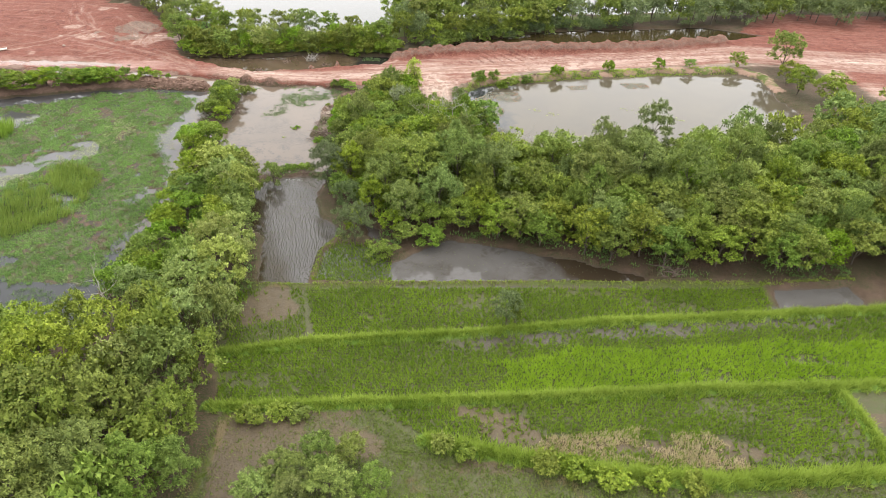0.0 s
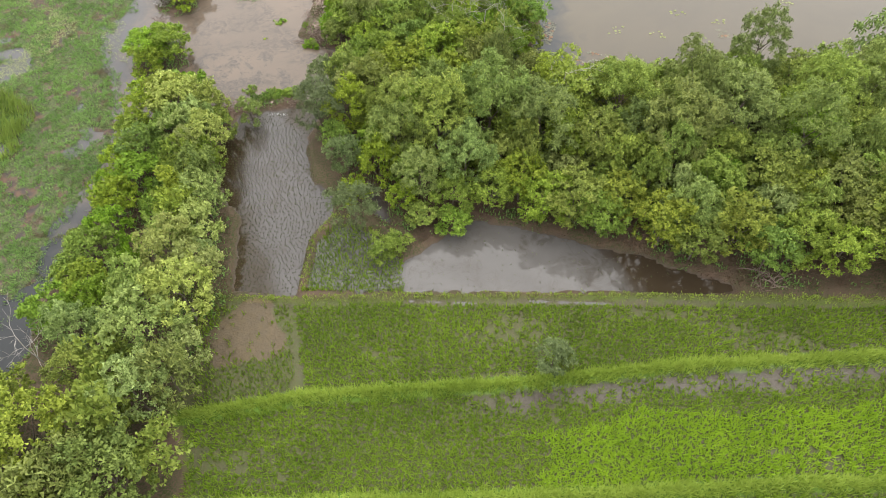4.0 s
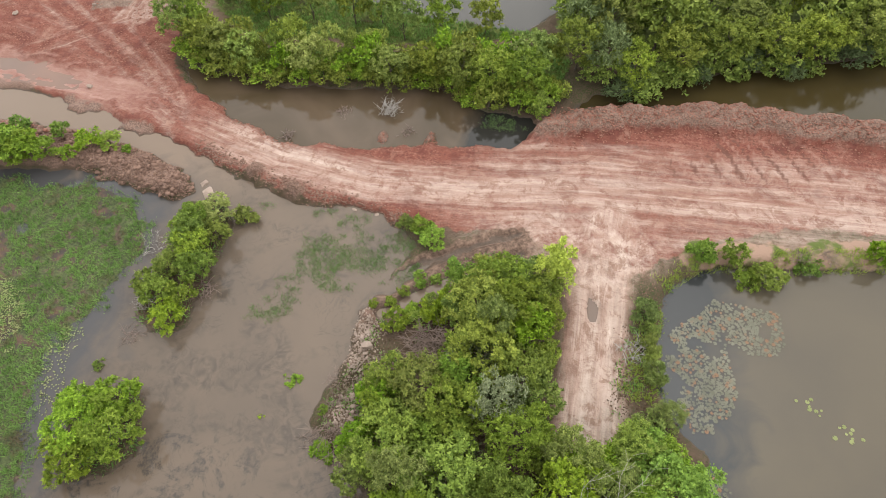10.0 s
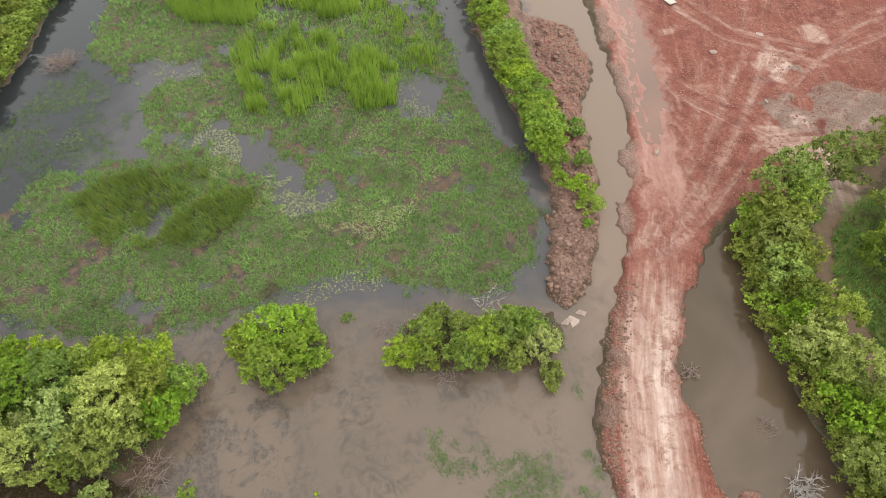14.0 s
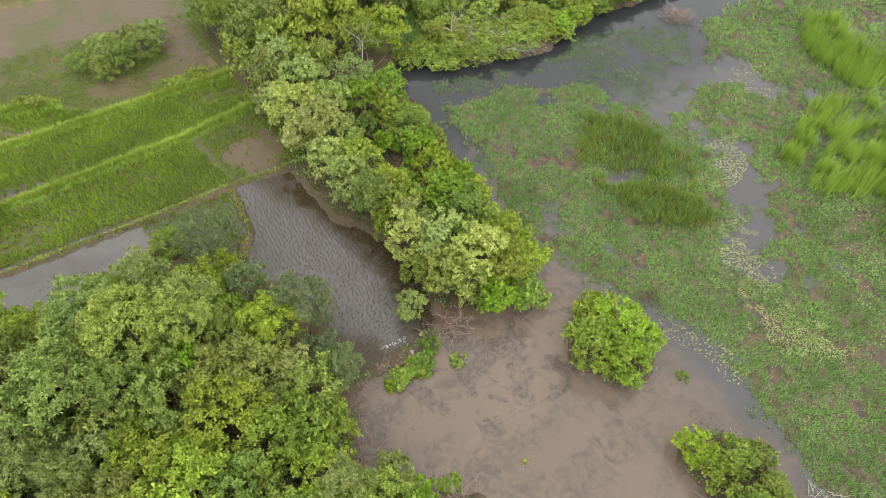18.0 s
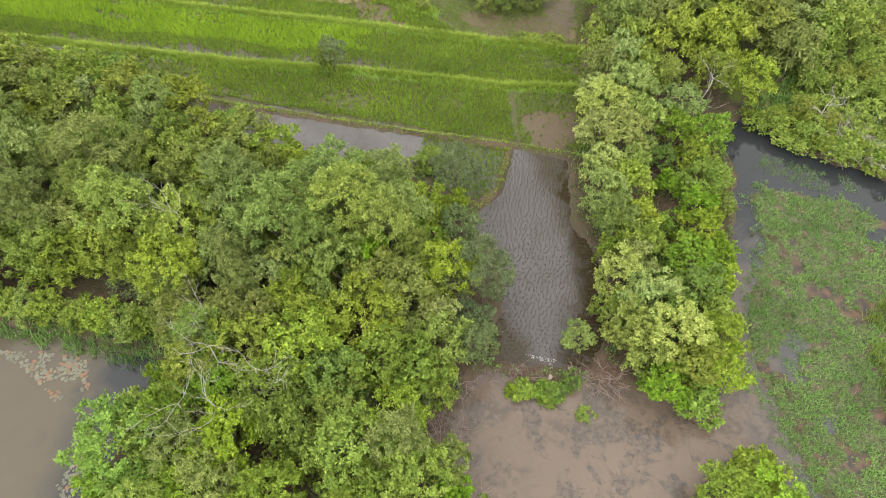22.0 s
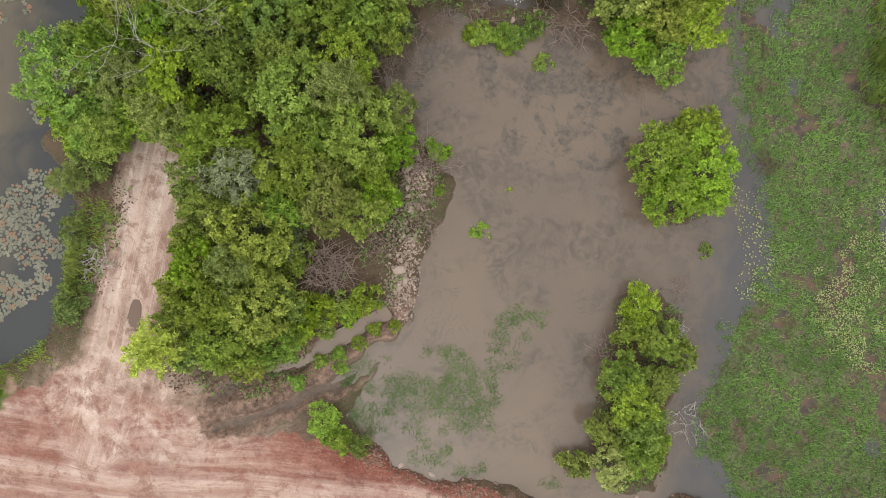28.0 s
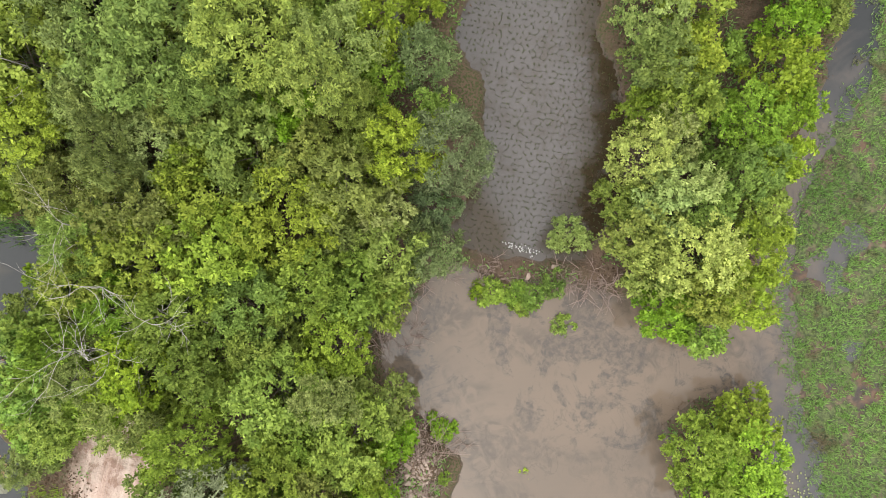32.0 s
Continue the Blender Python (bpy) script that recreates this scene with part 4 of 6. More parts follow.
def tree(x, y, r, h, kind, where="in the wood", low=None):
    """One tree of crown radius r and height h; low: how high its crown begins."""
    z = float(height_at(x, y))
    h = h * 1.14 if kind == "feather" and where == "in the wood" else h
    low = low if low is not None else (0.10 * h if h < 3.2 else 0.22 * h)
    z = max(z, -0.35)
    k = len(placed)
    placed.append((x, y, r))
    root = new("tree" if h > 3.2 else "shrub")
    root.location = (x, y, z)
    turn = (k * 2.399) % 6.283
    trunk = new("trunk", TRUNKS[k % 4])
    trunk.parent = root
    trunk.scale = (max(r * 0.8, 0.6), max(r * 0.8, 0.6), h * 0.95)
    trunk.rotation_euler = (0, 0, turn)
    size = "small" if r < 1.0 else "middle" if r < 1.65 else "large"
    forms = CROWNS[kind, size]
    crown = new("crown", forms[k % len(forms)])
    crown.parent = root
    crown.location = (0, 0, low)
    crown.scale = (r * (1 + 0.08 * math.sin(k * 1.7)), r * (1 + 0.08 * math.cos(k * 2.3)), (h - low) / CLASSES[size][3])
    crown.rotation_euler = (0, 0, turn)
    word = "tree" if h > 3.2 else "shrub"
    return tagged(root, f"{WORDS[kind]} {word} {where}", word, group=f"{word}s {where}")


def row_of(rows, kind, where):
    for x, y, r, h in rows:
        tree(x, y, r, h, kind, where)


# the block of trees between the flooded pit and the dirt spur
row_of([(2.4, 1.2, 2.0, 4.6), (3.4, 4.9, 1.9, 4.3), (1.3, 5.2, 1.3, 3.4), (6.2, 7.8, 2.2, 4.8), (7.6, 11.4, 2.1, 4.6), (5.0, 11.2, 2.0, 4.2), (6.2, 13.6, 1.8, 3.6), (8.8, 7.6, 1.7, 4.4)], "broad", "beside the flooded pit")
row_of([(6.2, 0.3, 2.2, 4.8), (5.3, 4.2, 1.9, 4.4), (8.6, 13.0, 1.3, 3.6), (8.6, 10.2, 1.5, 4.2), (3.6, 13.1, 1.2, 2.4), (17.9, 2.6, 2.4, 4.6), (9.3, 3.6, 1.9, 4.8), (16.2, 4.6, 1.6, 3.0)], "bright", "beside the flooded pit")
row_of([(7.8, 5.1, 1.4, 5.0)], "grey", "beside the flooded pit")
row_of([(15.6, 5.2, 1.4, 3.2), (12.2, 3.3, 1.6, 4.6)], "feather", "beside the flooded pit")
row_of([(4.2, -5.0, 1.6, 4.2), (6.2, -4.8, 1.9, 5.0), (8.4, -3.0, 2.0, 5.0), (11.4, -1.6, 2.0, 5.2), (12.5, 1.2, 1.9, 5.0), (7.6, -1.6, 1.7, 4.4), (4.4, -2.2, 1.8, 4.2), (14.2, -1.1, 1.7, 4.6)], "bright", "in the wood")
row_of([(10.8, -4.8, 2.2, 5.4), (13.6, -3.6, 2.2, 5.4), (15.9, -1.8, 1.7, 5.0), (16.9, 1.4, 1.6, 4.2), (10.1, -9.4, 2.3, 5.8), (14.6, -5.4, 2.1, 5.4), (3.2, 2.8, 1.3, 3.2)], "broad", "in the wood")
row_of([(5.8, -9.1, 2.3, 5.6), (7.8, -7.2, 2.3, 5.6), (4.0, -11.4, 1.9, 5.4), (3.2, -7.0, 1.6, 4.6)], "yellow", "in the wood beside the paddy")
row_of([(1.8, -11.9, 1.9, 5.4), (1.5, -7.6, 1.4, 4.0), (5.6, -21.0, 1.9, 4.6), (4.3, -15.8, 1.4, 3.6), (2.0, -9.6, 1.2, 3.0)], "dark", "at the paddy's edge")
row_of([(20.4, -7.4, 2.2, 5.4), (8.0, -23.0, 1.3, 1.7), (6.9, -16.6, 1.5, 4.2)], "yellow", "at the paddy's edge")
row_of([(15.0, -12.0, 3.0, 6.6), (11.2, -14.0, 2.8, 6.4), (8.4, -13.0, 2.2, 6.0), (18.6, -13.6, 2.6, 6.2), (13.2, -17.0, 2.2, 5.2), (10.0, -18.2, 1.9, 4.4), (28.6, -13.8, 2.8, 6.4), (33.4, -11.6, 2.8, 6.6), (30.8, -8.0, 2.4, 6.0), (37.4, -14.4, 2.8, 6.6), (36.4, -4.6, 2.2, 6.8), (24.8, -10.2, 2.5, 6.0), (44.4, -8.6, 2.4, 6.4), (40.0, -9.6, 2.6, 6.4)], "feather", "in the wood")
row_of([(20.8, -19.6, 2.2, 4.4), (17.2, -17.8, 1.9, 4.4), (24.0, -19.4, 1.9, 4.4), (30.2, -18.6, 2.1, 5.0), (31.6, -22.0, 2.2, 5.2), (35.6, -22.6, 2.1, 5.0), (24.8, -8.0, 2.0, 5.0), (29.4, -7.2, 1.9, 4.8), (20.6, -10.4, 2.3, 5.8), (22.6, -15.0, 2.3, 5.8)], "broad", "along the flooded strip")
row_of([(26.6, -21.8, 2.1, 5.0), (41.0, -22.2, 2.5, 5.6), (45.4, -23.6, 1.9, 4.6), (48.4, -18.6, 2.4, 5.6), (50.8, -22.4, 2.0, 4.8), (54.0, -11.6, 2.4, 6.0), (44.0, -17.8, 2.5, 5.8), (39.0, -18.4, 2.4, 5.8), (34.4, -18.0, 2.2, 5.6)], "broad", "along the flooded strip")

row_of([(1.7, -0.6, 1.3, 3.2), (1.3, 2.9, 1.2, 3.0), (5.0, 14.2, 1.3, 2.4), (7.2, 14.4, 1.3, 2.8), (9.6, 9.2, 1.0, 3.0), (9.4, 12.0, 1.0, 3.0), (10.0, 6.2, 1.3, 3.8), (2.8, -4.6, 1.2, 3.0)], "broad", "beside the flooded pit")
row_of([(2.2, 10.8, 0.8, 1.0), (3.9, 10.9, 1.2, 2.6), (0.9, 4.2, 1.2, 2.8), (0.9, 1.2, 1.2, 2.8)], "bright", "beside the flooded pit")
row_of([(12.4, -19.2, 1.8, 3.4), (15.2, -18.6, 1.7, 3.4), (18.8, -19.6, 1.9, 3.8), (22.6, -20.8, 1.9, 3.8), (28.8, -22.8, 1.9, 4.2), (33.4, -23.4, 1.9, 4.2), (38.2, -23.2, 2.0, 4.4), (43.4, -23.6, 1.8, 4.0), (9.4, -17.0, 1.6, 3.4), (47.8, -23.2, 1.8, 3.8)], "bright", "along the flooded strip")
row_of([(20.6, -7.0, 1.8, 3.8), (23.0, -8.0, 1.9, 4.0), (32.0, -6.4, 2.0, 4.4), (27.0, -7.2, 1.9, 4.2), (35.0, -5.4, 1.9, 4.4), (18.6, -5.4, 1.7, 3.8), (39.4, -5.4, 2.0, 4.6), (43.0, -4.6, 2.0, 4.6), (21.6, -4.4, 0.9, 1.3), (26.2, -4.2, 0.8, 1.1), (30.4, -4.0, 0.9, 1.2)], "broad", "on the pond's wooded shore")
row_of([(18.4, -4.0, 1.2, 1.9), (19.9, -4.9, 1.1, 1.7), (22.2, -4.3, 1.2, 1.7), (23.8, -4.5, 1.1, 1.9), (25.2, -4.3, 1.2, 1.6), (27.4, -4.2, 1.2, 1.8), (28.8, -4.0, 1.1, 1.6), (31.8, -4.1, 1.2, 1.8), (33.4, -4.0, 1.1, 1.6), (35.0, -3.8, 1.2, 1.8), (36.8, -3.6, 1.2, 1.9), (38.6, -3.6, 1.2, 1.8), (40.6, -3.4, 1.2, 1.9), (42.6, -3.0, 1.3, 1.9), (44.8, -2.8, 1.3, 2.0)], "broad", "along the pond's wooded shore")
row_of([(17.2, 5.8, 1.1, 1.9), (14.6, 4.2, 1.3, 2.6), (18.7, 4.6, 1.1, 1.8), (13.4, 3.2, 1.4, 3.4), (18.6, 0.6, 1.3, 2.4), (17.6, -1.4, 1.3, 2.8)], "bright", "between spur and pond")
# the belt between the paddy and the marsh
row_of([(-3.9, -29.0, 2.3, 5.9), (-5.3, -31.6, 2.2, 5.6), (-3.6, -26.8, 1.5, 4.6), (-5.4, -26.0, 2.0, 5.6), (-2.9, -32.4, 1.4, 4.0), (-4.7, -35.4, 1.9, 5.6), (-5.0, -20.6, 1.7, 4.6), (-6.4, -14.6, 1.7, 4.6), (-7.8, -12.6, 1.6, 4.2), (-9.6, -10.8, 2.0, 4.6), (-4.4, -10.2, 1.0, 2.6), (-8.2, -9.8, 1.5, 3.4)], "pale", "between paddy and marsh")
row_of([(-4.5, -23.4, 1.6, 4.4), (-6.6, -24.0, 1.3, 4.0), (-6.8, -28.6, 1.6, 5.0), (-4.4, -24.8, 1.1, 3.2), (-7.4, -15.8, 1.3, 4.2), (-8.4, -13.9, 1.4, 4.0)], "pale", "between paddy and marsh")
row_of([(-6.3, -22.0, 1.6, 4.4), (-5.8, -18.6, 1.7, 4.8), (-7.4, -17.2, 1.5, 4.0), (-6.0, -16.6, 1.2, 3.6), (-6.2, -12.4, 1.2, 3.2), (-7.2, -19.6, 1.3, 3.4), (-7.4, -10.9, 1.6, 3.8), (-11.0, -9.4, 1.7, 3.8)], "broad", "between paddy and marsh")
row_of([(-11.6, -8.0, 1.5, 2.8), (-12.6, -9.6, 1.5, 3.2), (-12.4, -11.6, 1.7, 3.4), (-9.8, -8.2, 1.6, 3.0), (-11.0, -27.6, 1.6, 2.8), (-11.6, -25.0, 1.7, 3.0), (-11.3, -22.6, 1.5, 2.8), (-11.5, -20.2, 1.6, 3.0), (-10.9, -17.8, 1.7, 3.0), (-11.5, -15.2, 1.7, 3.2), (-12.8, -16.6, 1.3, 2.4), (-12.7, -13.6, 1.5, 2.8), (-12.9, -19.0, 1.2, 2.2), (-12.0, -30.0, 1.6, 3.2), (-9.9, -13.0, 1.4, 3.2), (-13.2, -23.8, 1.0, 1.8), (-12.9, -26.6, 1.1, 2.0), (-9.4, -29.4, 1.4, 3.8)], "bright", "between paddy and marsh")
row_of([(-9.6, -15.6, 0.9, 1.8), (-9.2, -20.6, 0.8, 1.4), (-9.4, -24.6, 0.9, 1.6), (-8.8, -27.2, 1.0, 2.0), (-9.0, -18.2, 0.7, 1.2)], "bright", "in the belt's open understorey")
row_of([(10.4, -20.4, 1.2, 1.9), (12.6, -20.8, 1.2, 2.0), (8.8, -18.9, 1.2, 2.2), (5.2, -18.6, 1.1, 2.2), (6.2, -14.6, 1.3, 3.4), (3.2, -13.6, 1.2, 3.2)], "bright", "at the flooded strip's end")
row_of([(-24.2, 38.6, 1.7, 4.2), (-12.0, 39.2, 1.6, 4.0), (-6.2, 39.4, 1.6, 3.8), (-20.4, 39.8, 1.6, 4.0), (-26.6, 43.4, 1.9, 4.4), (-2.4, 40.2, 1.4, 3.2), (-27.4, 32.6, 1.6, 4.0), (-33.2, 40.6, 1.8, 4.4)], "broad", "between footpath and lake")
# shrubs standing in the flood water
row_of([(-13.1, -2.4, 1.9, 3.1), (-15.1, -2.6, 1.9, 3.0), (-14.3, -0.6, 1.6, 2.5), (-14.6, -4.4, 1.5, 2.5), (-16.4, -1.4, 1.1, 1.8)], "bright", "standing in the flood water")
row_of([(-14.4, 5.4, 1.1, 1.8), (-15.8, 6.8, 1.2, 2.0), (-14.5, 9.4, 1.3, 2.3), (-15.4, 10.6, 1.3, 2.4), (-16.4, 11.6, 1.3, 2.3), (-16.8, 13.4, 1.2, 2.1), (-14.4, 7.2, 0.9, 1.4)], "bright", "on the low island")
row_of([(-16.6, 9.2, 1.0, 1.5), (-17.3, 12.4, 1.0, 1.5), (-14.7, 12.4, 1.1, 1.8), (-17.4, 7.4, 0.8, 1.0), (-13.9, 14.8, 0.8, 1.1)], "broad", "on the low island")
row_of([(-15.4, 14.2, 1.2, 2.1)], "pale", "on the low island")
# hedge on the marsh's bank
row_of([(-58.6, 8.6, 2.0, 2.6), (-54.4, 9.4, 2.0, 2.6), (-50.9, 10.2, 1.9, 2.5), (-48.2, 11.0, 1.8, 2.4), (-45.8, 11.6, 1.9, 2.5), (-43.0, 12.4, 1.8, 2.4), (-40.3, 13.1, 1.8, 2.4), (-37.6, 14.4, 1.8, 2.3), (-35.4, 14.8, 1.6, 2.2), (-33.4, 15.2, 1.5, 2.0), (-62.4, 7.4, 2.2, 2.8), (-31.6, 15.8, 1.1, 1.5), (-27.5, 18.2, 1.0, 1.0), (-52.6, 10.2, 1.9, 2.4), (-49.6, 10.6, 1.8, 2.5), (-47, 11.8, 1.8, 2.2), (-44.4, 12.0, 1.9, 2.5), (-41.6, 12.8, 1.9, 2.3), (-39, 13.8, 1.9, 2.4), (-36.5, 14.6, 1.7, 2.2), (-34.4, 15.0, 1.6, 2.1), (-32.6, 15.2, 1.4, 1.9)], "bright", "along the clay bank")

# the tree belt with the footpath, beyond the ditch
row_of([(-28.4, 31.6, 2.4, 5.4), (-30.6, 36.2, 2.2, 5.0), (-18.6, 38.0, 2.0, 4.6), (-14.4, 38.4, 1.8, 4.4), (-9.2, 37.4, 1.9, 5.2), (-27.0, 40.0, 2.2, 5.0), (-33.6, 46.0, 2.4, 5.4), (-30.4, 44.2, 2.2, 4.8), (-22.6, 37.0, 1.6, 4.0), (-36.4, 51.6, 2.4, 5.2)], "broad", "beside the footpath")
row_of([(-15.6, 30.6, 1.6, 3.8), (-14.2, 32.0, 1.6, 4.0), (-21.0, 30.0, 1.5, 3.4)], "pale", "beside the footpath")
row_of([(-17.3, 31.9, 1.5, 4.4), (-12.1, 32.6, 1.1, 3.8), (-18.4, 31.0, 1.1, 3.6)], "yellow", "beside the footpath")
row_of([(-23.8, 30.4, 1.8, 3.6), (-8.4, 31.6, 1.8, 3.6), (-5.4, 33.2, 1.5, 3.0), (-2.4, 32.6, 1.9, 4.0), (0.2, 32.8, 1.9, 4.2), (3.0, 33.0, 1.9, 4.4), (4.8, 31.0, 1.0, 1.9), (2.8, 35.4, 1.9, 4.6), (-10.6, 33.6, 1.4, 3.0)], "broad", "on the ditch bank")
row_of([(6.4, 37.4, 2.2, 5.2), (11.2, 36.6, 1.8, 4.0), (14.6, 39.2, 2.1, 4.6), (18.4, 41.4, 2.2, 4.8), (22.0, 42.6, 2.0, 4.4), (25.4, 43.8, 2.2, 4.8), (29.0, 45.8, 2.3, 5.0), (8.6, 41.8, 2.6, 5.8), (12.2, 45.6, 2.8, 6.2), (16.6, 47.4, 2.8, 6.0), (19.6, 44.4, 2.4, 5.2), (3.8, 47.4, 2.4, 5.6), (8.2, 49.6, 2.6, 5.8), (23.8, 50.4, 2.8, 6.0), (5.2, 42.6, 2.2, 5.2), (28.4, 50.0, 2.6, 5.6), (33.4, 51.2, 2.6, 5.6), (13.6, 50.0, 2.6, 5.8)], "broad", "beyond the ditch")
row_of([(65.4, 29.0, 2.6, 6.0), (63.4, 18.6, 2.2, 4.2), (66.4, 15.4, 2.4, 4.4), (58.6, 29.4, 1.2, 2.2), (63.6, 22.8, 1.8, 3.4)], "broad", "on the pond's far bank")

# trees round the south-west corner
row_of([(-8.6, -38.6, 2.4, 6.6), (-12.4, -40.0, 2.6, 6.4), (-4.2, -40.2, 2.2, 6.2), (-6.6, -43.4, 2.4, 6.4), (-2.6, -44.2, 1.9, 5.4), (-10.6, -44.2, 2.6, 6.4), (-15.6, -43.2, 2.6, 6.0), (-12.0, -36.2, 2.0, 5.4), (-15.2, -36.6, 2.0, 4.6)], "broad", "at the marsh's southern corner")
row_of([(-6.2, -48.0, 2.4, 6.0), (-3.2, -48.2, 2.0, 5.4), (-9.4, -49.4, 2.6, 6.2), (-1.6, -47.2, 1.4, 4.0), (-14.2, -48.4, 2.6, 6.2), (-19.4, -46.4, 2.6, 6.0), (-8.2, -34.8, 1.6, 4.6), (-9.6, -31.4, 1.6, 4.2)], "feather", "at the marsh's southern corner")
row_of([(4.6, -46.4, 1.3, 2.6), (6.6, -45.2, 1.2, 3.0), (8.2, -44.6, 1.0, 2.2), (7.4, -47.2, 1.4, 2.6), (3.2, -47.8, 1.4, 2.4), (9.8, -46.8, 1.1, 2.0), (5.4, -48.2, 1.3, 2.4)], "feather", "at the field's edge")


def fill(poly, spacing, kinds, r, h, where, seed):
    """Trees that fill a stand between those placed singly."""
    pick = random.Random(seed)
    xs, ys = [p[0] for p in poly], [p[1] for p in poly]
    for _ in range(1600):
        x, y = pick.uniform(min(xs), max(xs)), pick.uniform(min(ys), max(ys))
        size = pick.uniform(*r)
        kind, tall = pick.choice(kinds), pick.uniform(*h)
        if not inside(np.array([x]), np.array([y]), poly)[0] or math.hypot(x - 2.4, y - 8.6) < 1.6 + size:
            continue
        if all(math.hypot(x - a, y - b) > spacing * (size + c) for a, b, c in placed):
            tree(x, y, size, tall, kind, where)


fill([(3, -4), (3, 3), (2.5, 7), (4, 13), (7.4, 13.4), (8.4, 8), (10.4, 4.4), (16.5, 3), (16.5, -3.4), (22, -7.4), (34, -6.6), (40, -5), (58, -2), (64, -2), (62, -20), (48, -22.6), (28, -22), (22, -19.4), (9, -16), (4.6, -14), (2.6, -9)], 0.45, ["broad", "broad", "bright", "feather", "feather", "pale"], (1.2, 2.4), (3.4, 5.6), "in the wood", 3)


def mesh_corners(me, petals):
    """A crown's leaves as corners: whorl, leaf, corner, place."""
    v, loops = np.empty(len(me.vertices) * 3, np.float32), np.empty(len(me.loops), np.int32)
    me.vertices.foreach_get("co", v)
    me.loops.foreach_get("vertex_index", loops)
    return v.reshape(-1, 3)[loops].reshape(-1, petals, 3, 3)


LEAVES = {kind: [mesh_corners(me, FORMS[kind][2]) for me in CROWNS[kind, "middle"]] for kind in FORMS}


def stand(poly, spacing, kinds, r, h, label, seed, apart=True, word="trees"):
    """A far stand of trees, each of its own shape, joined kind by kind."""
    pick = random.Random(seed)
    xs, ys = [p[0] for p in poly], [p[1] for p in poly]
    spots, leaves, trunks = [], {k: [] for k in kinds}, bmesh.new()
    for _ in range(900):
        x, y = pick.uniform(min(xs), max(xs)), pick.uniform(min(ys), max(ys))
        size, kind, tall, turn = pick.uniform(*r), pick.choice(kinds), pick.uniform(*h), pick.uniform(0, 6.283)
        if not inside(np.array([x]), np.array([y]), poly)[0] or not all(math.hypot(x - a, y - b) > spacing * (size + c) for a, b, c in (placed if apart else []) + spots):
            continue
        spots.append((x, y, size))
        z = float(height_at(x, y))
        tri = LEAVES[kind][len(spots) % 4][:: 3 if apart else 5]
        hub = tri[:, :1, :1]
        tri = (hub + (1.45 if apart else 1.8) * (tri - hub)).reshape(-1, 3, 3)
        c, s = math.cos(turn), math.sin(turn)
        leaves[kind].append(np.stack([(tri[..., 0] * c - tri[..., 1] * s) * size + x, (tri[..., 0] * s + tri[..., 1] * c) * size + y, tri[..., 2] * tall * 0.5 + z + 0.12 * tall], -1))
        tube(trunks, (x, y, z - 0.1), (x + 0.2, y, z + tall * 0.6), 0.05 * size, 0.025 * size, 5)
    for kind, made in leaves.items():
        if made:
            v = np.concatenate(made).reshape(-1, 3)
            stand_ob = part("far_trees" if apart else "understorey", quick_mesh("far_trees", v, np.arange(len(v)).reshape(-1, 3)), M_LEAF[kind])
            tagged(stand_ob, f"{WORDS[kind]} {word} {label}", word, kind="stuff")
    tagged(part("far_trunks", trunks, M_BARK), f"slender trunks of trees {label}", "trunks", kind="stuff")


stand([(44, -2), (58, -1), (62, 6), (72, 8), (90, -6), (90, -20), (56, -24), (48, -23), (44, -14)], 0.5, ["broad", "feather"], (1.8, 2.8), (4.6, 6.6), "in the far end of the wood", 4)
stand([(-3.4, -33), (-7, -33), (-9, -42), (-20, -40), (-24, -50), (-4, -52), (-2, -42)], 0.5, ["broad", "feather", "bright"], (1.4, 2.4), (4, 6), "round the marsh's southern corner", 5)
stand([(-18, -35.5), (-30, -32.6), (-42, -35), (-90, -34), (-90, -56), (-24, -56)], 0.5, ["bright", "bright", "broad", "yellow"], (0.9, 1.7), (1.3, 2.8), "on the marsh's southern shore", 6)
stand([(5.4, 36.4), (3.6, 42), (5, 52), (20, 53), (40, 57), (110, 68), (110, 56), (60, 51.4), (32, 46.8), (25, 43.2), (18.8, 41.0), (14.8, 38.6), (11.2, 36.8), (8.6, 36.4)], 0.46, ["broad", "dark"], (1.8, 2.8), (4.4, 6.2), "beyond the ditch", 8)
stand([(-28, 30), (-26, 31.8), (-20, 31.4), (-16, 32.8), (-6, 34.4), (4, 37.2), (5, 34), (0, 32), (-4.2, 33), (-11, 31.4), (-18, 29.8)], 0.5, ["broad", "bright"], (0.9, 1.7), (2.2, 3.8), "on the ditch bank", 9)
stand([(-60, 95), (-48, 62), (-38, 52), (-34, 46), (-38, 47), (-54, 62), (-72, 95)], 0.6, ["broad"], (1.8, 2.8), (4, 6), "beyond the lake", 10)

WOOD = [(3, -4), (3, 3), (3.6, 7), (4.6, 13), (7.6, 13.4), (9.0, 8), (11, 4.6), (16.5, 3), (16.5, -3.4), (22, -7), (34, -6.2), (40, -5), (54, -2.6), (54, -20), (48, -21.6), (28, -21), (22, -18.4), (12, -17), (8.5, -14), (4.6, -13), (2.6, -9)]
stand(WOOD, 0.5, ["broad", "dark"], (0.9, 1.5), (1.2, 2.3), "under the wood's crowns", 12, False, "bushes")

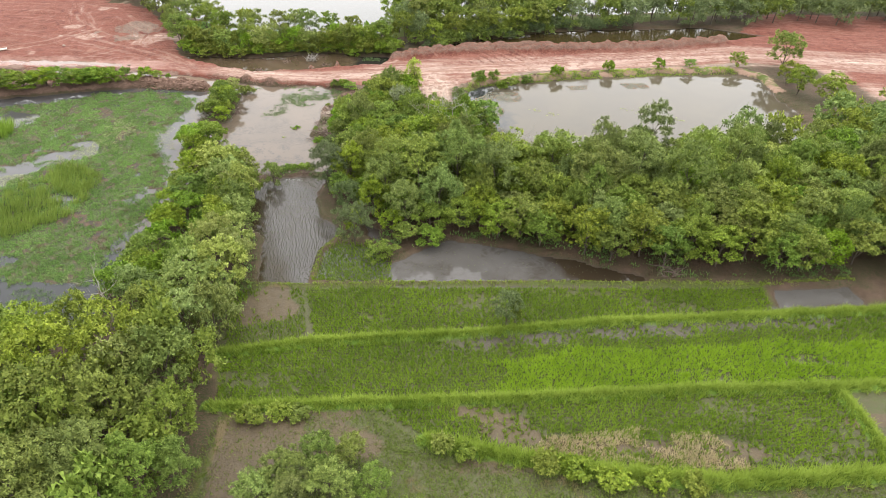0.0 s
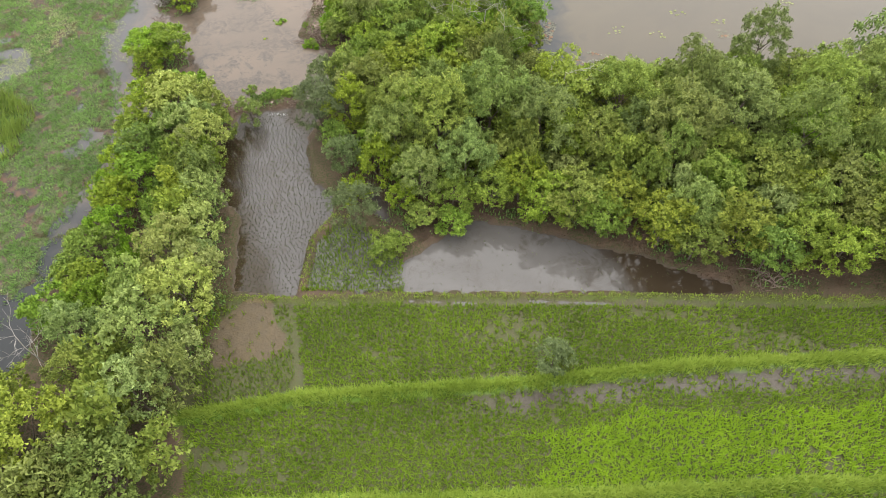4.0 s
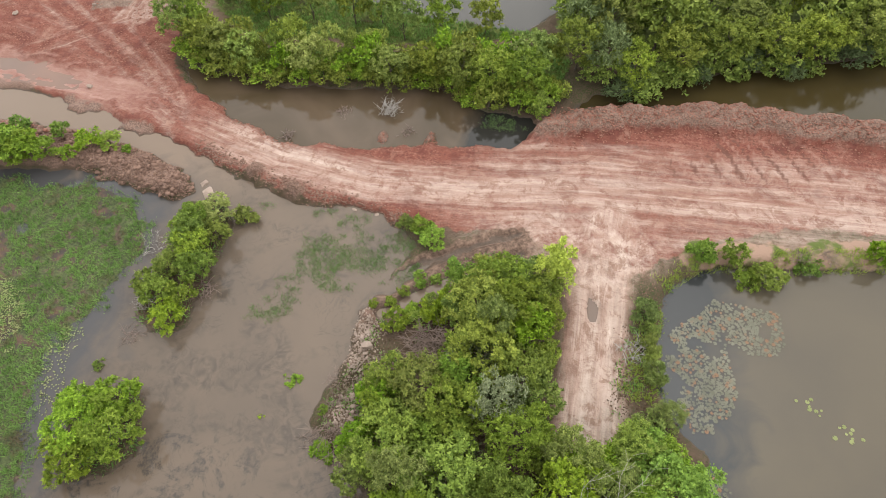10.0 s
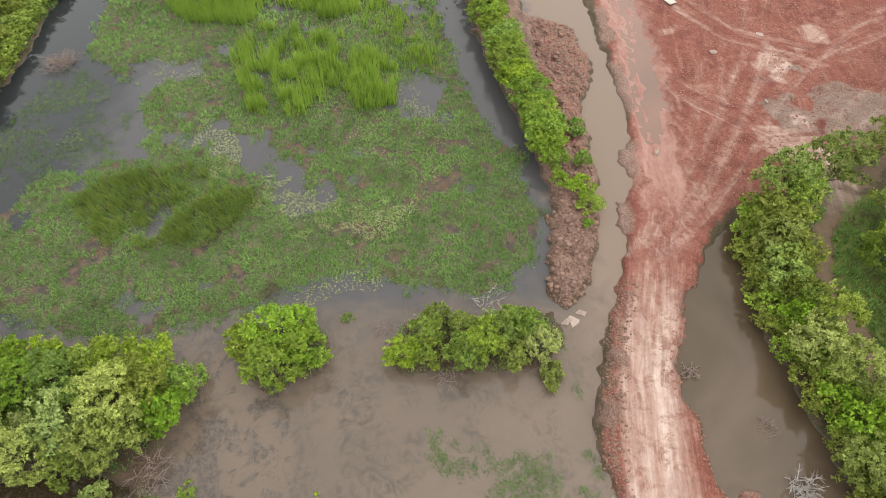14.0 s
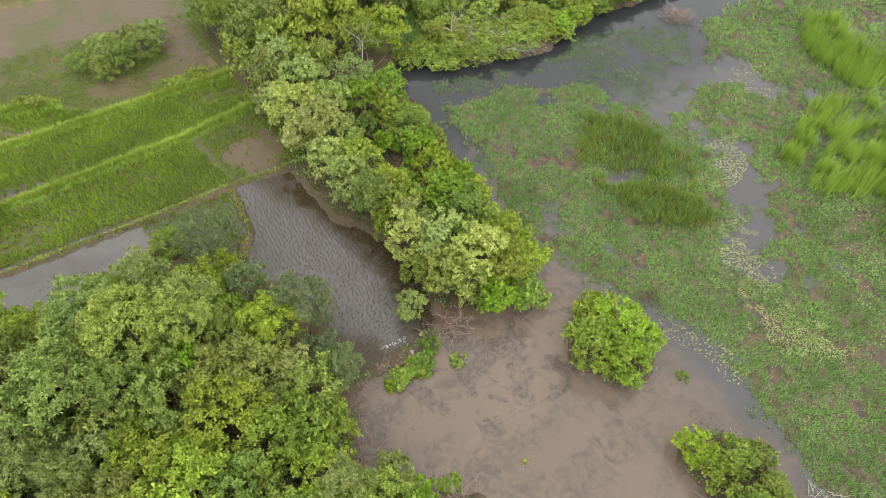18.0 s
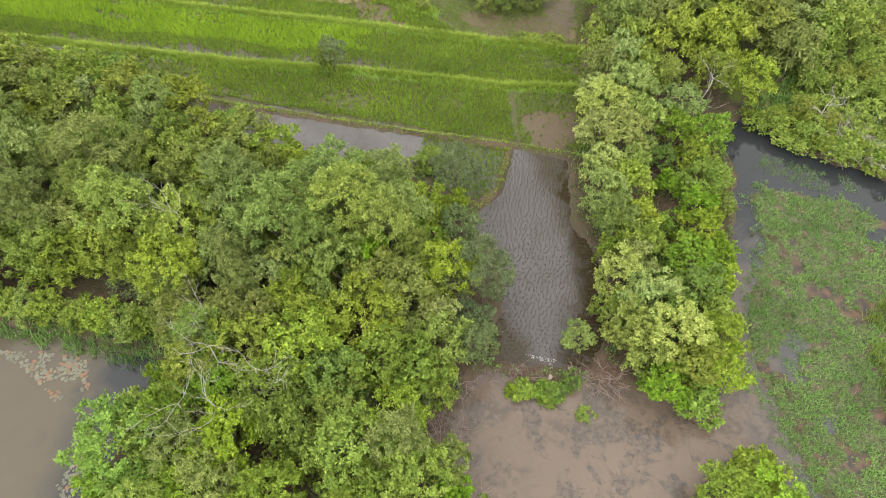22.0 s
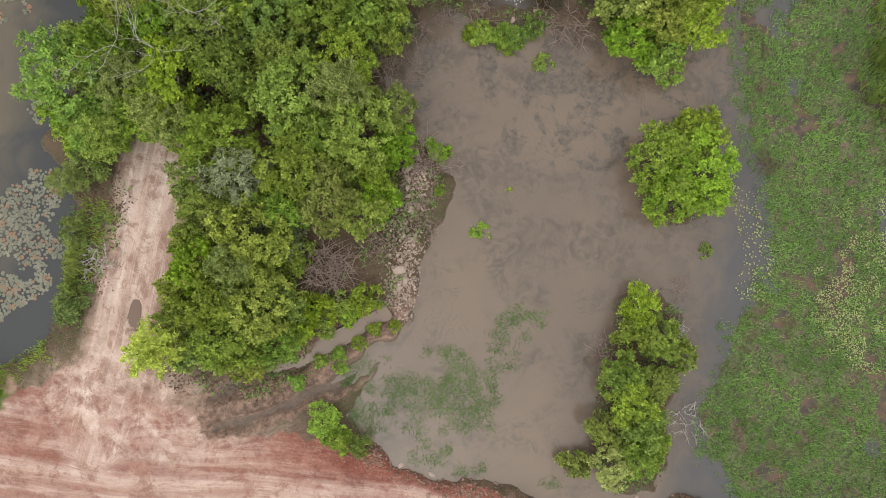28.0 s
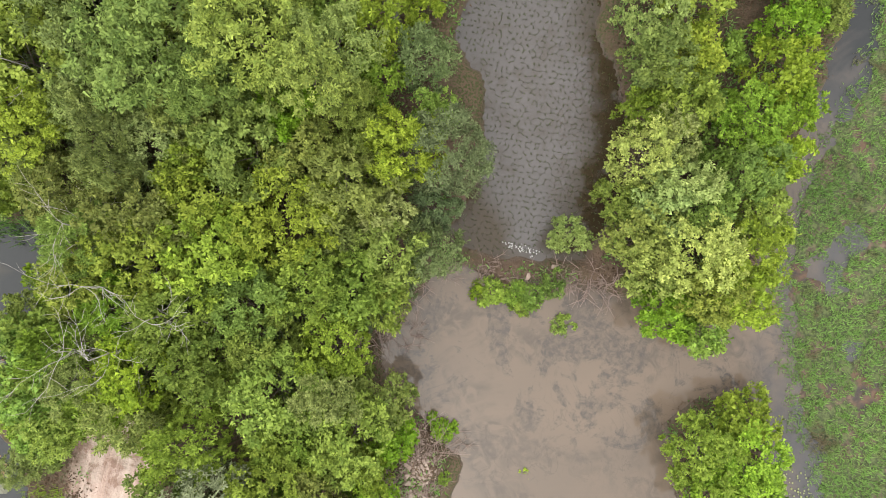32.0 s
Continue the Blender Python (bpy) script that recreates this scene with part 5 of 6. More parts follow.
stand([(8, 35.2), (11.5, 34.9), (15.4, 37.6), (19, 40), (25, 42.2), (32, 45.8), (46, 48.4), (46, 50), (32, 48), (24, 44.4), (18, 42), (14, 39.4), (11, 36.8), (8, 36.8)], 0.42, ["broad", "dark"], (0.9, 1.5), (1.4, 2.6), "overhanging the canal", 13, False, "bushes")
stand([(-28, 29.2), (-18, 28.7), (-11, 30.5), (-4.2, 32), (0.3, 30.9), (5, 31.2), (6, 34), (0, 33), (-4, 34), (-11, 32.2), (-18, 30.8), (-27, 31.2)], 0.42, ["broad", "bright"], (0.8, 1.3), (1.2, 2.2), "overhanging the ditch", 14, False, "bushes")

stand([(-15, -35.6), (-17.4, -33.4), (-21, -31.9), (-27, -31.0), (-31, -31.6), (-37, -33.9), (-41, -33.5), (-52, -34.4), (-70, -33.6), (-70, -36), (-41, -36), (-30, -34), (-20, -35)], 0.42, ["bright", "broad"], (0.7, 1.2), (0.9, 1.7), "along the black water", 15, False, "bushes")

# ---------------------------------------------------------------- grass, rice, reeds
def blades(xy, height, width, count, lean=0.35, drift=(0, 0), spread=0.08, sink=0.03):
    """Pointed blades in tufts at the given places, on the ground or the water."""
    n = len(xy)
    base = np.repeat(xy, count, axis=0) + rng.normal(size=(n * count, 2)) * spread
    z = np.maximum(height_at(base[:, 0], base[:, 1]), -0.02) - sink
    a = rng.uniform(0, 2 * math.pi, n * count)
    h = height * rng.uniform(0.6, 1.25, n * count) * np.repeat(rng.uniform(0.75, 1.2, n), count)
    tilt = lean * rng.uniform(0.3, 1.0, n * count) * h
    side = np.stack([-np.sin(a), np.cos(a), np.zeros_like(a)], -1) * (width * rng.uniform(0.7, 1.3, n * count))[:, None] / 2
    foot = np.stack([base[:, 0], base[:, 1], z], -1)
    tip = foot + np.stack([np.cos(a) * tilt + drift[0] * h, np.sin(a) * tilt + drift[1] * h, h], -1)
    verts = np.stack([foot - side, foot + side, tip], 1).reshape(-1, 3)
    return verts, np.arange(3 * n * count).reshape(-1, 3)


def stuff(name, made, material, label, category):
    return tagged(part(name, quick_mesh(name, *made), material), label, category, kind="stuff")


def rows_in(poly, gap, along, turn=0.0, jitter=0.05):
    """Places in planted rows inside a polygon."""
    p = np.array(poly)
    (x0, y0), (x1, y1) = p.min(0) - 2, p.max(0) + 2
    x, y = np.meshgrid(np.arange(x0, x1, along), np.arange(y0, y1, gap))
    x, y = x.ravel(), y.ravel()
    x = x + rng.normal(size=x.size) * jitter
    y = y + rng.normal(size=y.size) * jitter + turn * (x - x0) + 0.25 * np.sin(x * 0.35)
    keep = inside(x, y, poly)
    return np.stack([x[keep], y[keep]], -1)


def scatter(poly, density):
    p = np.array(poly)
    (x0, y0), (x1, y1) = p.min(0), p.max(0)
    n = int((x1 - x0) * (y1 - y0) * density)
    xy = np.stack([rng.uniform(x0, x1, n), rng.uniform(y0, y1, n)], -1)
    return xy[inside(xy[:, 0], xy[:, 1], poly)]


def off_dikes(xy, names, clear):
    d = np.min([to_line(xy[:, 0], xy[:, 1], DIKES[n])[0] for n in names], axis=0)
    return xy[d > clear]


RICE_NORTH = [(2.2, -27.4), (41.4, -26), (41, -29), (28, -30.5), (4, -33.6)]
RICE_MIDDLE = [(-2.6, -36), (4.1, -34.4), (28, -31.2), (62, -27.6), (62, -35.4), (42, -37), (18, -38.9), (-1.4, -40.4)]
RICE_SOUTH = [(9, -40.2), (30.7, -38.4), (42.2, -37.8), (42.6, -44.2), (32, -45), (20, -43.8), (13, -42.6)]
for poly, name in ((RICE_NORTH, "north"), (RICE_MIDDLE, "middle"), (RICE_SOUTH, "south")):
    xy = off_dikes(rows_in(poly, 0.27, 0.22, 0.035, 0.03), ("north", "middle", "south", "last", "cross"), 0.5)
    dry = cover_at("fallow", xy[:, 0], xy[:, 1])
    thin = step(0.62, 0.78, fbm(xy[:, 0] * 0.12, xy[:, 1] * 0.55, 71))
    xy = xy[rng.uniform(size=len(xy)) > np.maximum(np.maximum(dry * 0.65, thin * 0.5), 0.6 * cover_at("film", xy[:, 0], xy[:, 1]))]
    lush = (name == "middle") & (xy[:, 0] > 13 + 9 * fbm(xy[:, 0] * 0.3, xy[:, 1] * 0.6, 74)) & (to_line(xy[:, 0], xy[:, 1], DIKES["middle"])[0] > 2.2 + 1.6 * fbm(xy[:, 0] * 0.2, xy[:, 1] * 0.5, 75))
    stuff("rice_plants", blades(xy[~lush], 0.30, 0.07, 9, 1.1, spread=0.05), M_RICE, "green young rice plants in rows on the field", "rice")
    if lush.any():
        stuff("rice_plants", blades(xy[lush], 0.34, 0.08, 10, 1.1, spread=0.07), M_LUSH, "lush bright green strip of denser rice", "rice")
xy = rows_in([(-4.6, -28), (2.0, -27.6), (3.4, -33.6), (-2.4, -35)], 0.27, 0.26)
xy = xy[rng.uniform(size=len(xy)) > cover_at("fallow", xy[:, 0], xy[:, 1]) * 0.9]
stuff("rice_plants", blades(xy, 0.3, 0.075, 6, 0.7), M_RICE, "thin young rice beside a bare corner of the field", "rice")
stuff("rice_seedlings", blades(rows_in([(0.8, -8.6), (-1, -8.3), (-5.7, -9.4), (-6.5, -12.9), (-5.9, -16.2), (-4.6, -18.8), (-3.0, -20.4), (-2.1, -26.8), (2.2, -26.8), (2.7, -21.5), (3.5, -18.2), (1.8, -16.8), (0.3, -11.8)], 0.30, 0.24, 0.1, 0.045), 0.15, 0.036, 6, 0.6, spread=0.03, sink=0.0), M_SEEDLING, "sparse rice seedlings standing in grey paddy water", "rice")
stuff("rice_seedlings", blades(rows_in(PLOT, 0.27, 0.22, 0.1, 0.03), 0.3, 0.07, 9, 0.8, spread=0.06), M_RICE, "young rice seedlings on a wet plot", "rice")
xy = rows_in(PUDDLE, 0.42, 0.4, 0.02, 0.08)
xy = xy[rng.uniform(size=len(xy)) < 0.35]
stuff("rice_seedlings", blades(xy, 0.10, 0.045, 5, 0.8, spread=0.03, sink=0.0), M_SEEDLING, "few drowned seedlings in a flooded strip", "rice")

for name in ("middle", "south", "last", "cross", "north", "plot"):
    line = DIKES[name]
    pts = []
    for (ax, ay), (bx, by) in zip(line, line[1:]):
        n = int(math.hypot(bx - ax, by - ay) * (66 if name not in ("north", "plot") else 16))
        t = rng.uniform(0, 1, n)
        w = {"last": 0.55, "north": 0.25, "plot": 0.25}.get(name, 0.42)
        pts.append(np.stack([ax + t * (bx - ax) + rng.normal(size=n) * w * 0.6, ay + t * (by - ay) + rng.normal(size=n) * w * 0.6], -1))
    xy = np.concatenate(pts)
    xy = xy[(xy[:, 0] < 64)]
    tall = {"last": 0.5, "north": 0.16, "plot": 0.16}.get(name, 0.36)
    stuff("dike_grass", blades(xy, tall, 0.065, 6, 0.9), M_TURF, "rank yellow-green grass on a field dike", "grass")
TURF = [(-0.8, -41), (9, -40.4), (13, -43.4), (30, -46), (62, -44), (62, -62), (-3, -62)]
xy = scatter(TURF, 44)
xy = xy[rng.uniform(size=len(xy)) > np.maximum(0.85 * cover_at("fallow", xy[:, 0], xy[:, 1]), step(-50, -53, xy[:, 1]))]
stuff("field_grass", blades(xy, 0.14, 0.075, 5, 1.3, spread=0.12), M_MEADOW, "short patchy grass on the fallow field", "grass")
xy = scatter([(19.5, -43.6), (21, -42.4), (27, -41.4), (32, -41.8), (34, -44.6), (29, -44.4)], 70)
xy = xy[fbm(xy[:, 0] * 0.5, xy[:, 1] * 0.9, 73) > 0.42]
stuff("straw_stubble", blades(xy, 0.22, 0.06, 5, 1.1), M_STRAW, "bleached flattened straw on the field", "straw")

# marsh turf, reeds, water weed
for low, high, dens, count, tall, wide, where in ((-34, -13, 62, 4, 0.17, 0.066, "along its open edge"), (-50, -34, 30, 4, 0.2, 0.08, "in its middle"), (-76, -50, 12, 4, 0.26, 0.13, "far out")):
    xy = scatter([(low, -30), (high, -30), (high, 16), (low, 16)], dens)
    cov = cover_at("marsh", xy[:, 0], xy[:, 1])
    xy = xy[(cov > 0.35) & (rng.uniform(size=len(xy)) > 0.9 * cover_at("bare", xy[:, 0], xy[:, 1])) & (rng.uniform(size=len(xy)) < 0.16 + 1.1 * step(0.38, 0.54, 0.35 * fbm(xy[:, 0] * 0.5, xy[:, 1] * 0.5, 81) + 0.65 * fbm(xy[:, 0] * 2.4, xy[:, 1] * 2.4, 82)))]
    stuff("marsh_grass", blades(xy, tall, wide, count, 1.3, spread=0.09), M_SEDGE, f"matted green marsh grass {where}", "grass")
for poly, dens, tall in (
    ([(-46, -14), (-37.4, -10), (-37, -4), (-39.2, 2.4), (-44.5, 2), (-49, -3.6), (-50, -12)], 13, 1.4),
    ([(-54, -11), (-51.5, -5.6), (-54, 0), (-62, -2), (-64, -14)], 10, 1.5),
    ([(-54.5, -24), (-50.6, -19.5), (-50.4, -13), (-56, -12), (-58, -22)], 12, 1.5),
    ([(-46, 3), (-44, 5.4), (-50, 5), (-52, 1)], 8, 0.9),
    ([(-52, -3), (-44, 3.2), (-42, 6.4), (-56, 5)], 4, 0.8),
):
    xy = scatter(poly, dens)
    xy = xy[0.6 * fbm(xy[:, 0] * 0.35, xy[:, 1] * 0.35, 91) + 0.4 * fbm(xy[:, 0] * 1.3, xy[:, 1] * 1.3, 93) > 0.43]
    stuff("reeds", blades(xy, tall, 0.06, 9, 0.25, (0.18, 0.06), spread=0.16), M_REED, "tall bright green reeds leaning in the marsh", "reeds")
xy = scatter([(-26.6, -21.5), (-22.6, -17), (-23, -9.8), (-27.8, -6.6), (-31.2, -13), (-29.6, -19.4)], 9)
xy = xy[fbm(xy[:, 0] * 0.5, xy[:, 1] * 0.5, 92) > 0.36]
stuff("reeds", blades(xy, 0.85, 0.06, 11, 0.5, (0.3, 0.1), spread=0.22), M_RUSH, "dark green rushes leaning over dark marsh water", "reeds")
for poly, dens in (
    ([(-0.9, 13.8), (-2.5, 12.4), (-5.6, 11.5), (-7.9, 12.8), (-7.9, 15.1), (-5.8, 16.7), (-2.7, 17.4)], 16),
    ([(-7.1, 8.8), (-7.8, 7.8), (-9.6, 7.7), (-9.5, 10.4), (-8.2, 11.6)], 13),
    ([(-7.8, 17.2), (-8.2, 16), (-9.6, 15), (-9.4, 16.6)], 14),
    ([(-12.6, 16), (-13.4, 15.6), (-13.2, 17), (-12.4, 17)], 10),
    ([(0.5, 28.9), (3.6, 29.2), (4.2, 30.2), (1, 30.2)], 12),
    ([(-42, -28), (-37, -21.5), (-32, -21), (-29.5, -27), (-33, -30)], 9),
    ([(-30, -29.4), (-24, -28.2), (-17, -29.4), (-18, -31), (-24, -30)], 9),
):
    mid = np.mean(poly, axis=0)
    xy = scatter([tuple(mid + 1.3 * (np.array(p) - mid)) for p in poly], dens * 2.4)
    xy = xy[(0.6 * fbm(xy[:, 0] * 0.5, xy[:, 1] * 0.5, 95) + 0.4 * fbm(xy[:, 0] * 1.9, xy[:, 1] * 1.9, 96) > 0.50) & (height_at(xy[:, 0], xy[:, 1]) < 0.0)]
    stuff("water_weed", blades(xy, 0.11, 0.045, 9, 1.6, spread=0.14, sink=0.0), M_WEED, "low green water weed breaking the brown surface", "weed")
xy = np.concatenate([scatter([(15.2, 18.4), (19, 21), (31, 24.6), (46, 27.4), (58, 29), (58, 27.4), (46, 25.8), (31, 23), (18.6, 19.4), (16.4, 17)], 20), scatter([(14.2, 9), (15.4, 15.6), (16.6, 15.6), (16.4, 12), (17.8, 8)], 16)])
xy = xy[(fbm(xy[:, 0] * 0.45, xy[:, 1] * 0.45, 122) > 0.47) | (height_at(xy[:, 0], xy[:, 1]) < 0.15)]
stuff("bank_grass", blades(xy, 0.26, 0.055, 9, 0.9, spread=0.14), M_TURF, "rank grass on the pond bank", "grass")
xy = scatter(NORTH_BELT, 20)
xy = xy[to_line(xy[:, 0], xy[:, 1], FOOTPATH)[0] > 0.75]
stuff("bank_grass", blades(xy, 0.3, 0.09, 4, 0.9), M_SEDGE, "grass beside the footpath under the trees", "grass")
xy = scatter([(-16, -36), (-30, -32), (-41, -34), (-60, -34), (-60, -46), (-20, -46)], 7)
stuff("bank_grass", blades(xy, 0.45, 0.13, 4, 0.9), M_SEDGE, "rank grass on the marsh's southern shore", "grass")


xy = scatter([(18, -5), (44, -4.2), (46, -1.6), (36, -2.0), (26, -2.2), (19.4, -2.2)], 13)
stuff("bank_grass", blades(xy, 0.5, 0.07, 8, 0.8, spread=0.16), M_SEDGE, "tall grass fringe on the pond's wooded shore", "grass")
xy = scatter([(-3.3, -9.6), (-3.1, -13), (-2.5, -16), (-2.8, -18), (-1.7, -22), (0.5, -25), (-0.8, -26.4), (-2.2, -21), (-4.2, -18.6), (-5.8, -14), (-5.2, -10)], 46)
xy = xy[0.5 * fbm(xy[:, 0] * 0.5, xy[:, 1] * 0.5, 123) + 0.5 * fbm(xy[:, 0] * 1.6, xy[:, 1] * 1.6, 124) > 0.45]
stuff("algae_mat", blades(xy, 0.03, 0.05, 5, 2.5, spread=0.12, sink=0.0), M_LITTER, "dark brown algae and leaves floating on the paddy's margin", "algae")

UNDER = {
    "on the paddy's muddy margin": [(-6.4, -9), (-13, -8.6), (-14.2, -20), (-15, -30), (-8, -36), (-3, -33), (-1.8, -27.4), (-4.4, -19), (-6.2, -15)],
    "along the flooded strip's margin": [(3.2, -20), (3.6, -15), (1, -9), (5, -12), (12, -17), (24, -19.6), (40, -22), (50, -22), (50, -24.4), (32, -25), (24, -22.2), (15, -19.6), (9.6, -22.6), (6.4, -19.8)],
    "on the marsh's southern shore": [(-13, -31), (-24, -30), (-32, -29), (-42, -31.6), (-56, -31.6), (-56, -36), (-16, -38)],
    "on the earth weir": [(2, -8.4), (1, -6.2), (-6, -6.4), (-7, -9.4), (-5, -8.6), (-1, -7.8)],
    "on the pond bank": [(14, 8), (14.6, 15.6), (16.6, 17.8), (18.2, 16.2), (16.4, 12.6), (18.4, 8), (17, 6)],
    "on the low island": ISLAND,
    "under the flooded shrubs": MOUND,
    "on the pit's bank": [(3, -4), (2, -0.6), (-1.6, 0.6), (-2.4, 3), (-1.6, 7), (-1.4, 10), (1, 13.6), (4, 16.6), (9, 17.4), (9.8, 15), (5, 14), (2.4, 10), (1.2, 5), (3, 0)],
}
for where, poly in UNDER.items():
    xy = scatter(poly, 10)
    xy = xy[(height_at(xy[:, 0], xy[:, 1]) > 0.03) & (fbm(xy[:, 0] * 0.6, xy[:, 1] * 0.6, 99) > 0.45)]
    stuff("undergrowth", blades(xy, 0.2, 0.10, 5, 1.4, spread=0.16), M_SEDGE, f"low green weeds {where}", "weeds")
    xy = scatter(poly, 14)
    xy = xy[height_at(xy[:, 0], xy[:, 1]) > 0.0]
    stuff("leaf_litter", blades(xy, 0.07, 0.09, 3, 3.0, spread=0.2, sink=0.0), M_LITTER, f"dry brown leaf litter {where}", "litter")

# ---------------------------------------------------------------- lily pads
def pads(xy, size, sides=7):
    """Round floating leaves with a notch, each cut from a fan."""
    n = len(xy)
    s = size * rng.uniform(0.6, 1.25, n)
    turn = rng.uniform(0, 6.283, n)
    k = np.linspace(0.25, 6.03, sides)
    ring = np.stack([np.cos(k[None] + turn[:, None]) * s[:, None], np.sin(k[None] + turn[:, None]) * s[:, None]], -1) + xy[:, None]
    z = 0.006 + rng.uniform(0, 0.012, n)
    rim = np.concatenate([ring, (z[:, None] + rng.uniform(0, 0.012, (n, sides)))[..., None]], -1)
    mid = np.concatenate([xy, z[:, None]], -1)[:, None]
    verts = np.concatenate([mid, rim], 1).reshape(-1, 3)
    b = np.arange(n)[:, None] * (sides + 1)
    faces = np.stack([np.stack([b[:, 0], b[:, 0] + i, b[:, 0] + i + 1], -1) for i in range(1, sides)], 1).reshape(-1, 3)
    return verts, faces


def spaced(xy, gap):
    """Drops places closer than gap to an earlier one."""
    cell, kept = {}, []
    for x, y in xy:
        i, j = int(x // gap), int(y // gap)
        if all((x - a) ** 2 + (y - b) ** 2 > gap * gap for u in (i - 1, i, i + 1) for v in (j - 1, j, j + 1) for a, b in cell.get((u, v), ())):
            cell.setdefault((i, j), []).append((x, y))
            kept.append((x, y))
    return np.array(kept).reshape(-1, 2)


for poly in (
    [(20.8, 8.4), (19, 7.8), (18, 9), (18.3, 11), (17, 11.8), (17.2, 14.4), (18.4, 15.8), (20.4, 14.6), (21.4, 11)],
    [(18.2, 15.4), (19.6, 17.4), (23.7, 17.6), (24.2, 14.4), (22, 14)],
    [(29.4, -1.2), (27.3, -1.8), (24, -2), (22.8, -0.3), (24.2, 0.8), (26.8, -0.4)],
    [(31, -1.6), (36, -1.8), (38, -0.2), (34, 0.4)],
    [(19.6, 2), (20.4, 5.6), (21.4, 5), (20.6, 1.6)],
    [(31, 20.4), (34, 21), (34, 19.6), (31.4, 19)],
    [(39, 22), (43, 22.8), (43, 20.6), (40, 20)],
    [(36.4, 4.6), (37.6, 4.4), (37.4, 3.4), (36.4, 3.4)],
):
    xy = spaced(scatter(poly, 160), 0.165)
    xy = xy[fbm(xy[:, 0] * 0.7, xy[:, 1] * 0.7, 97) > 0.30]
    xy = xy[height_at(xy[:, 0], xy[:, 1]) < -0.1]
    stuff("lily_pads", pads(xy, 0.125), M_LILY, "grey-green and rusty lily pads on the pond", "lily pads")
far_pads = [np.array([x, y]) + rng.normal(size=(9, 2)) * (0.45, 0.3) for x, y in ((27.7, 10.5), (40.5, 13.5), (33, 7.3), (36.8, 5.9), (26.9, 4.2), (34.8, 2.8), (41.5, 6.2), (25.8, 11.2), (39.6, 11.6), (30.6, 3.6), (44, 9.6), (37.8, 12.8))]
stuff("lily_pads", pads(spaced(np.concatenate(far_pads), 0.2), 0.13), M_LILYGREEN, "small yellow-green floating lily clusters on open water", "lily pads")
lane_pads = scatter([(-38, -14), (-34, 2), (-26, 8), (-20, 6), (-22, -8), (-30, -14)], 110)
lane = to_line(lane_pads[:, 0], lane_pads[:, 1], [(-34, -12), (-28.4, -6.8), (-25.6, -3), (-25.6, -0.5), (-26.4, 3.2)])[0]
lane_pads = lane_pads[lane + 9.0 * (fbm(lane_pads[:, 0] * 0.35, lane_pads[:, 1] * 0.35, 88, 4) - 0.5) + 3.0 * (fbm(lane_pads[:, 0] * 1.4, lane_pads[:, 1] * 1.4, 89) - 0.5) < 1.5]
xy = np.concatenate([lane_pads, scatter([(-50, -4), (-36, 9), (-29, 7), (-33, 0), (-40, -9)], 7), scatter([(-41, 4), (-36.8, 6.8), (-35, 5), (-39, 2.6)], 26), scatter([(-17.2, -3), (-19.6, 1), (-19.6, 3.6), (-21.4, 3.2), (-21.2, 0.6), (-18.4, -3.4)], 26), scatter([(-47, -19), (-41, -14), (-39, -18), (-44, -22)], 30), scatter([(-35.4, -24.6), (-32.4, -22.4), (-33, -26)], 16), scatter([(-22, -24), (-17, -26.4), (-17, -28), (-22, -26)], 12), scatter([(-60, -6), (-52, 4), (-46, 6), (-50, -4)], 12)])
xy = xy[fbm(xy[:, 0] * 0.55, xy[:, 1] * 0.55, 98, 4) > 0.38]
verts, faces = pads(spaced(xy, 0.075), 0.052, 6)
verts[:, 2] += 0.03 + np.maximum(height_at(verts[:, 0], verts[:, 1]), 0.0)
stuff("marsh_lily_pads", (verts, faces), M_LILYGREEN, "pale yellow-green lily pads between the marsh grass", "lily pads")


# ---------------------------------------------------------------- stones and clods
def lump_mesh(name, seed, material, flat=0.7):
    """A broken angular stone about 1 m across."""
    r = random.Random(seed)
    bm = bmesh.new()
    for k in range(15):
        v = Vector((r.gauss(0, 1), r.gauss(0, 1), r.gauss(0, 1))).normalized() * r.uniform(0.4, 0.58)
        bm.verts.new((v.x, v.y * r.uniform(0.7, 1.0), v.z * flat))
    hull = bmesh.ops.convex_hull(bm, input=bm.verts)
    bmesh.ops.delete(bm, geom=list({v for v in hull["geom_interior"] if isinstance(v, bmesh.types.BMVert)}), context="VERTS")
    me = bpy.data.meshes.new(name)
    bm.to_mesh(me)
    bm.free()
    me.materials.append(material)
    return me


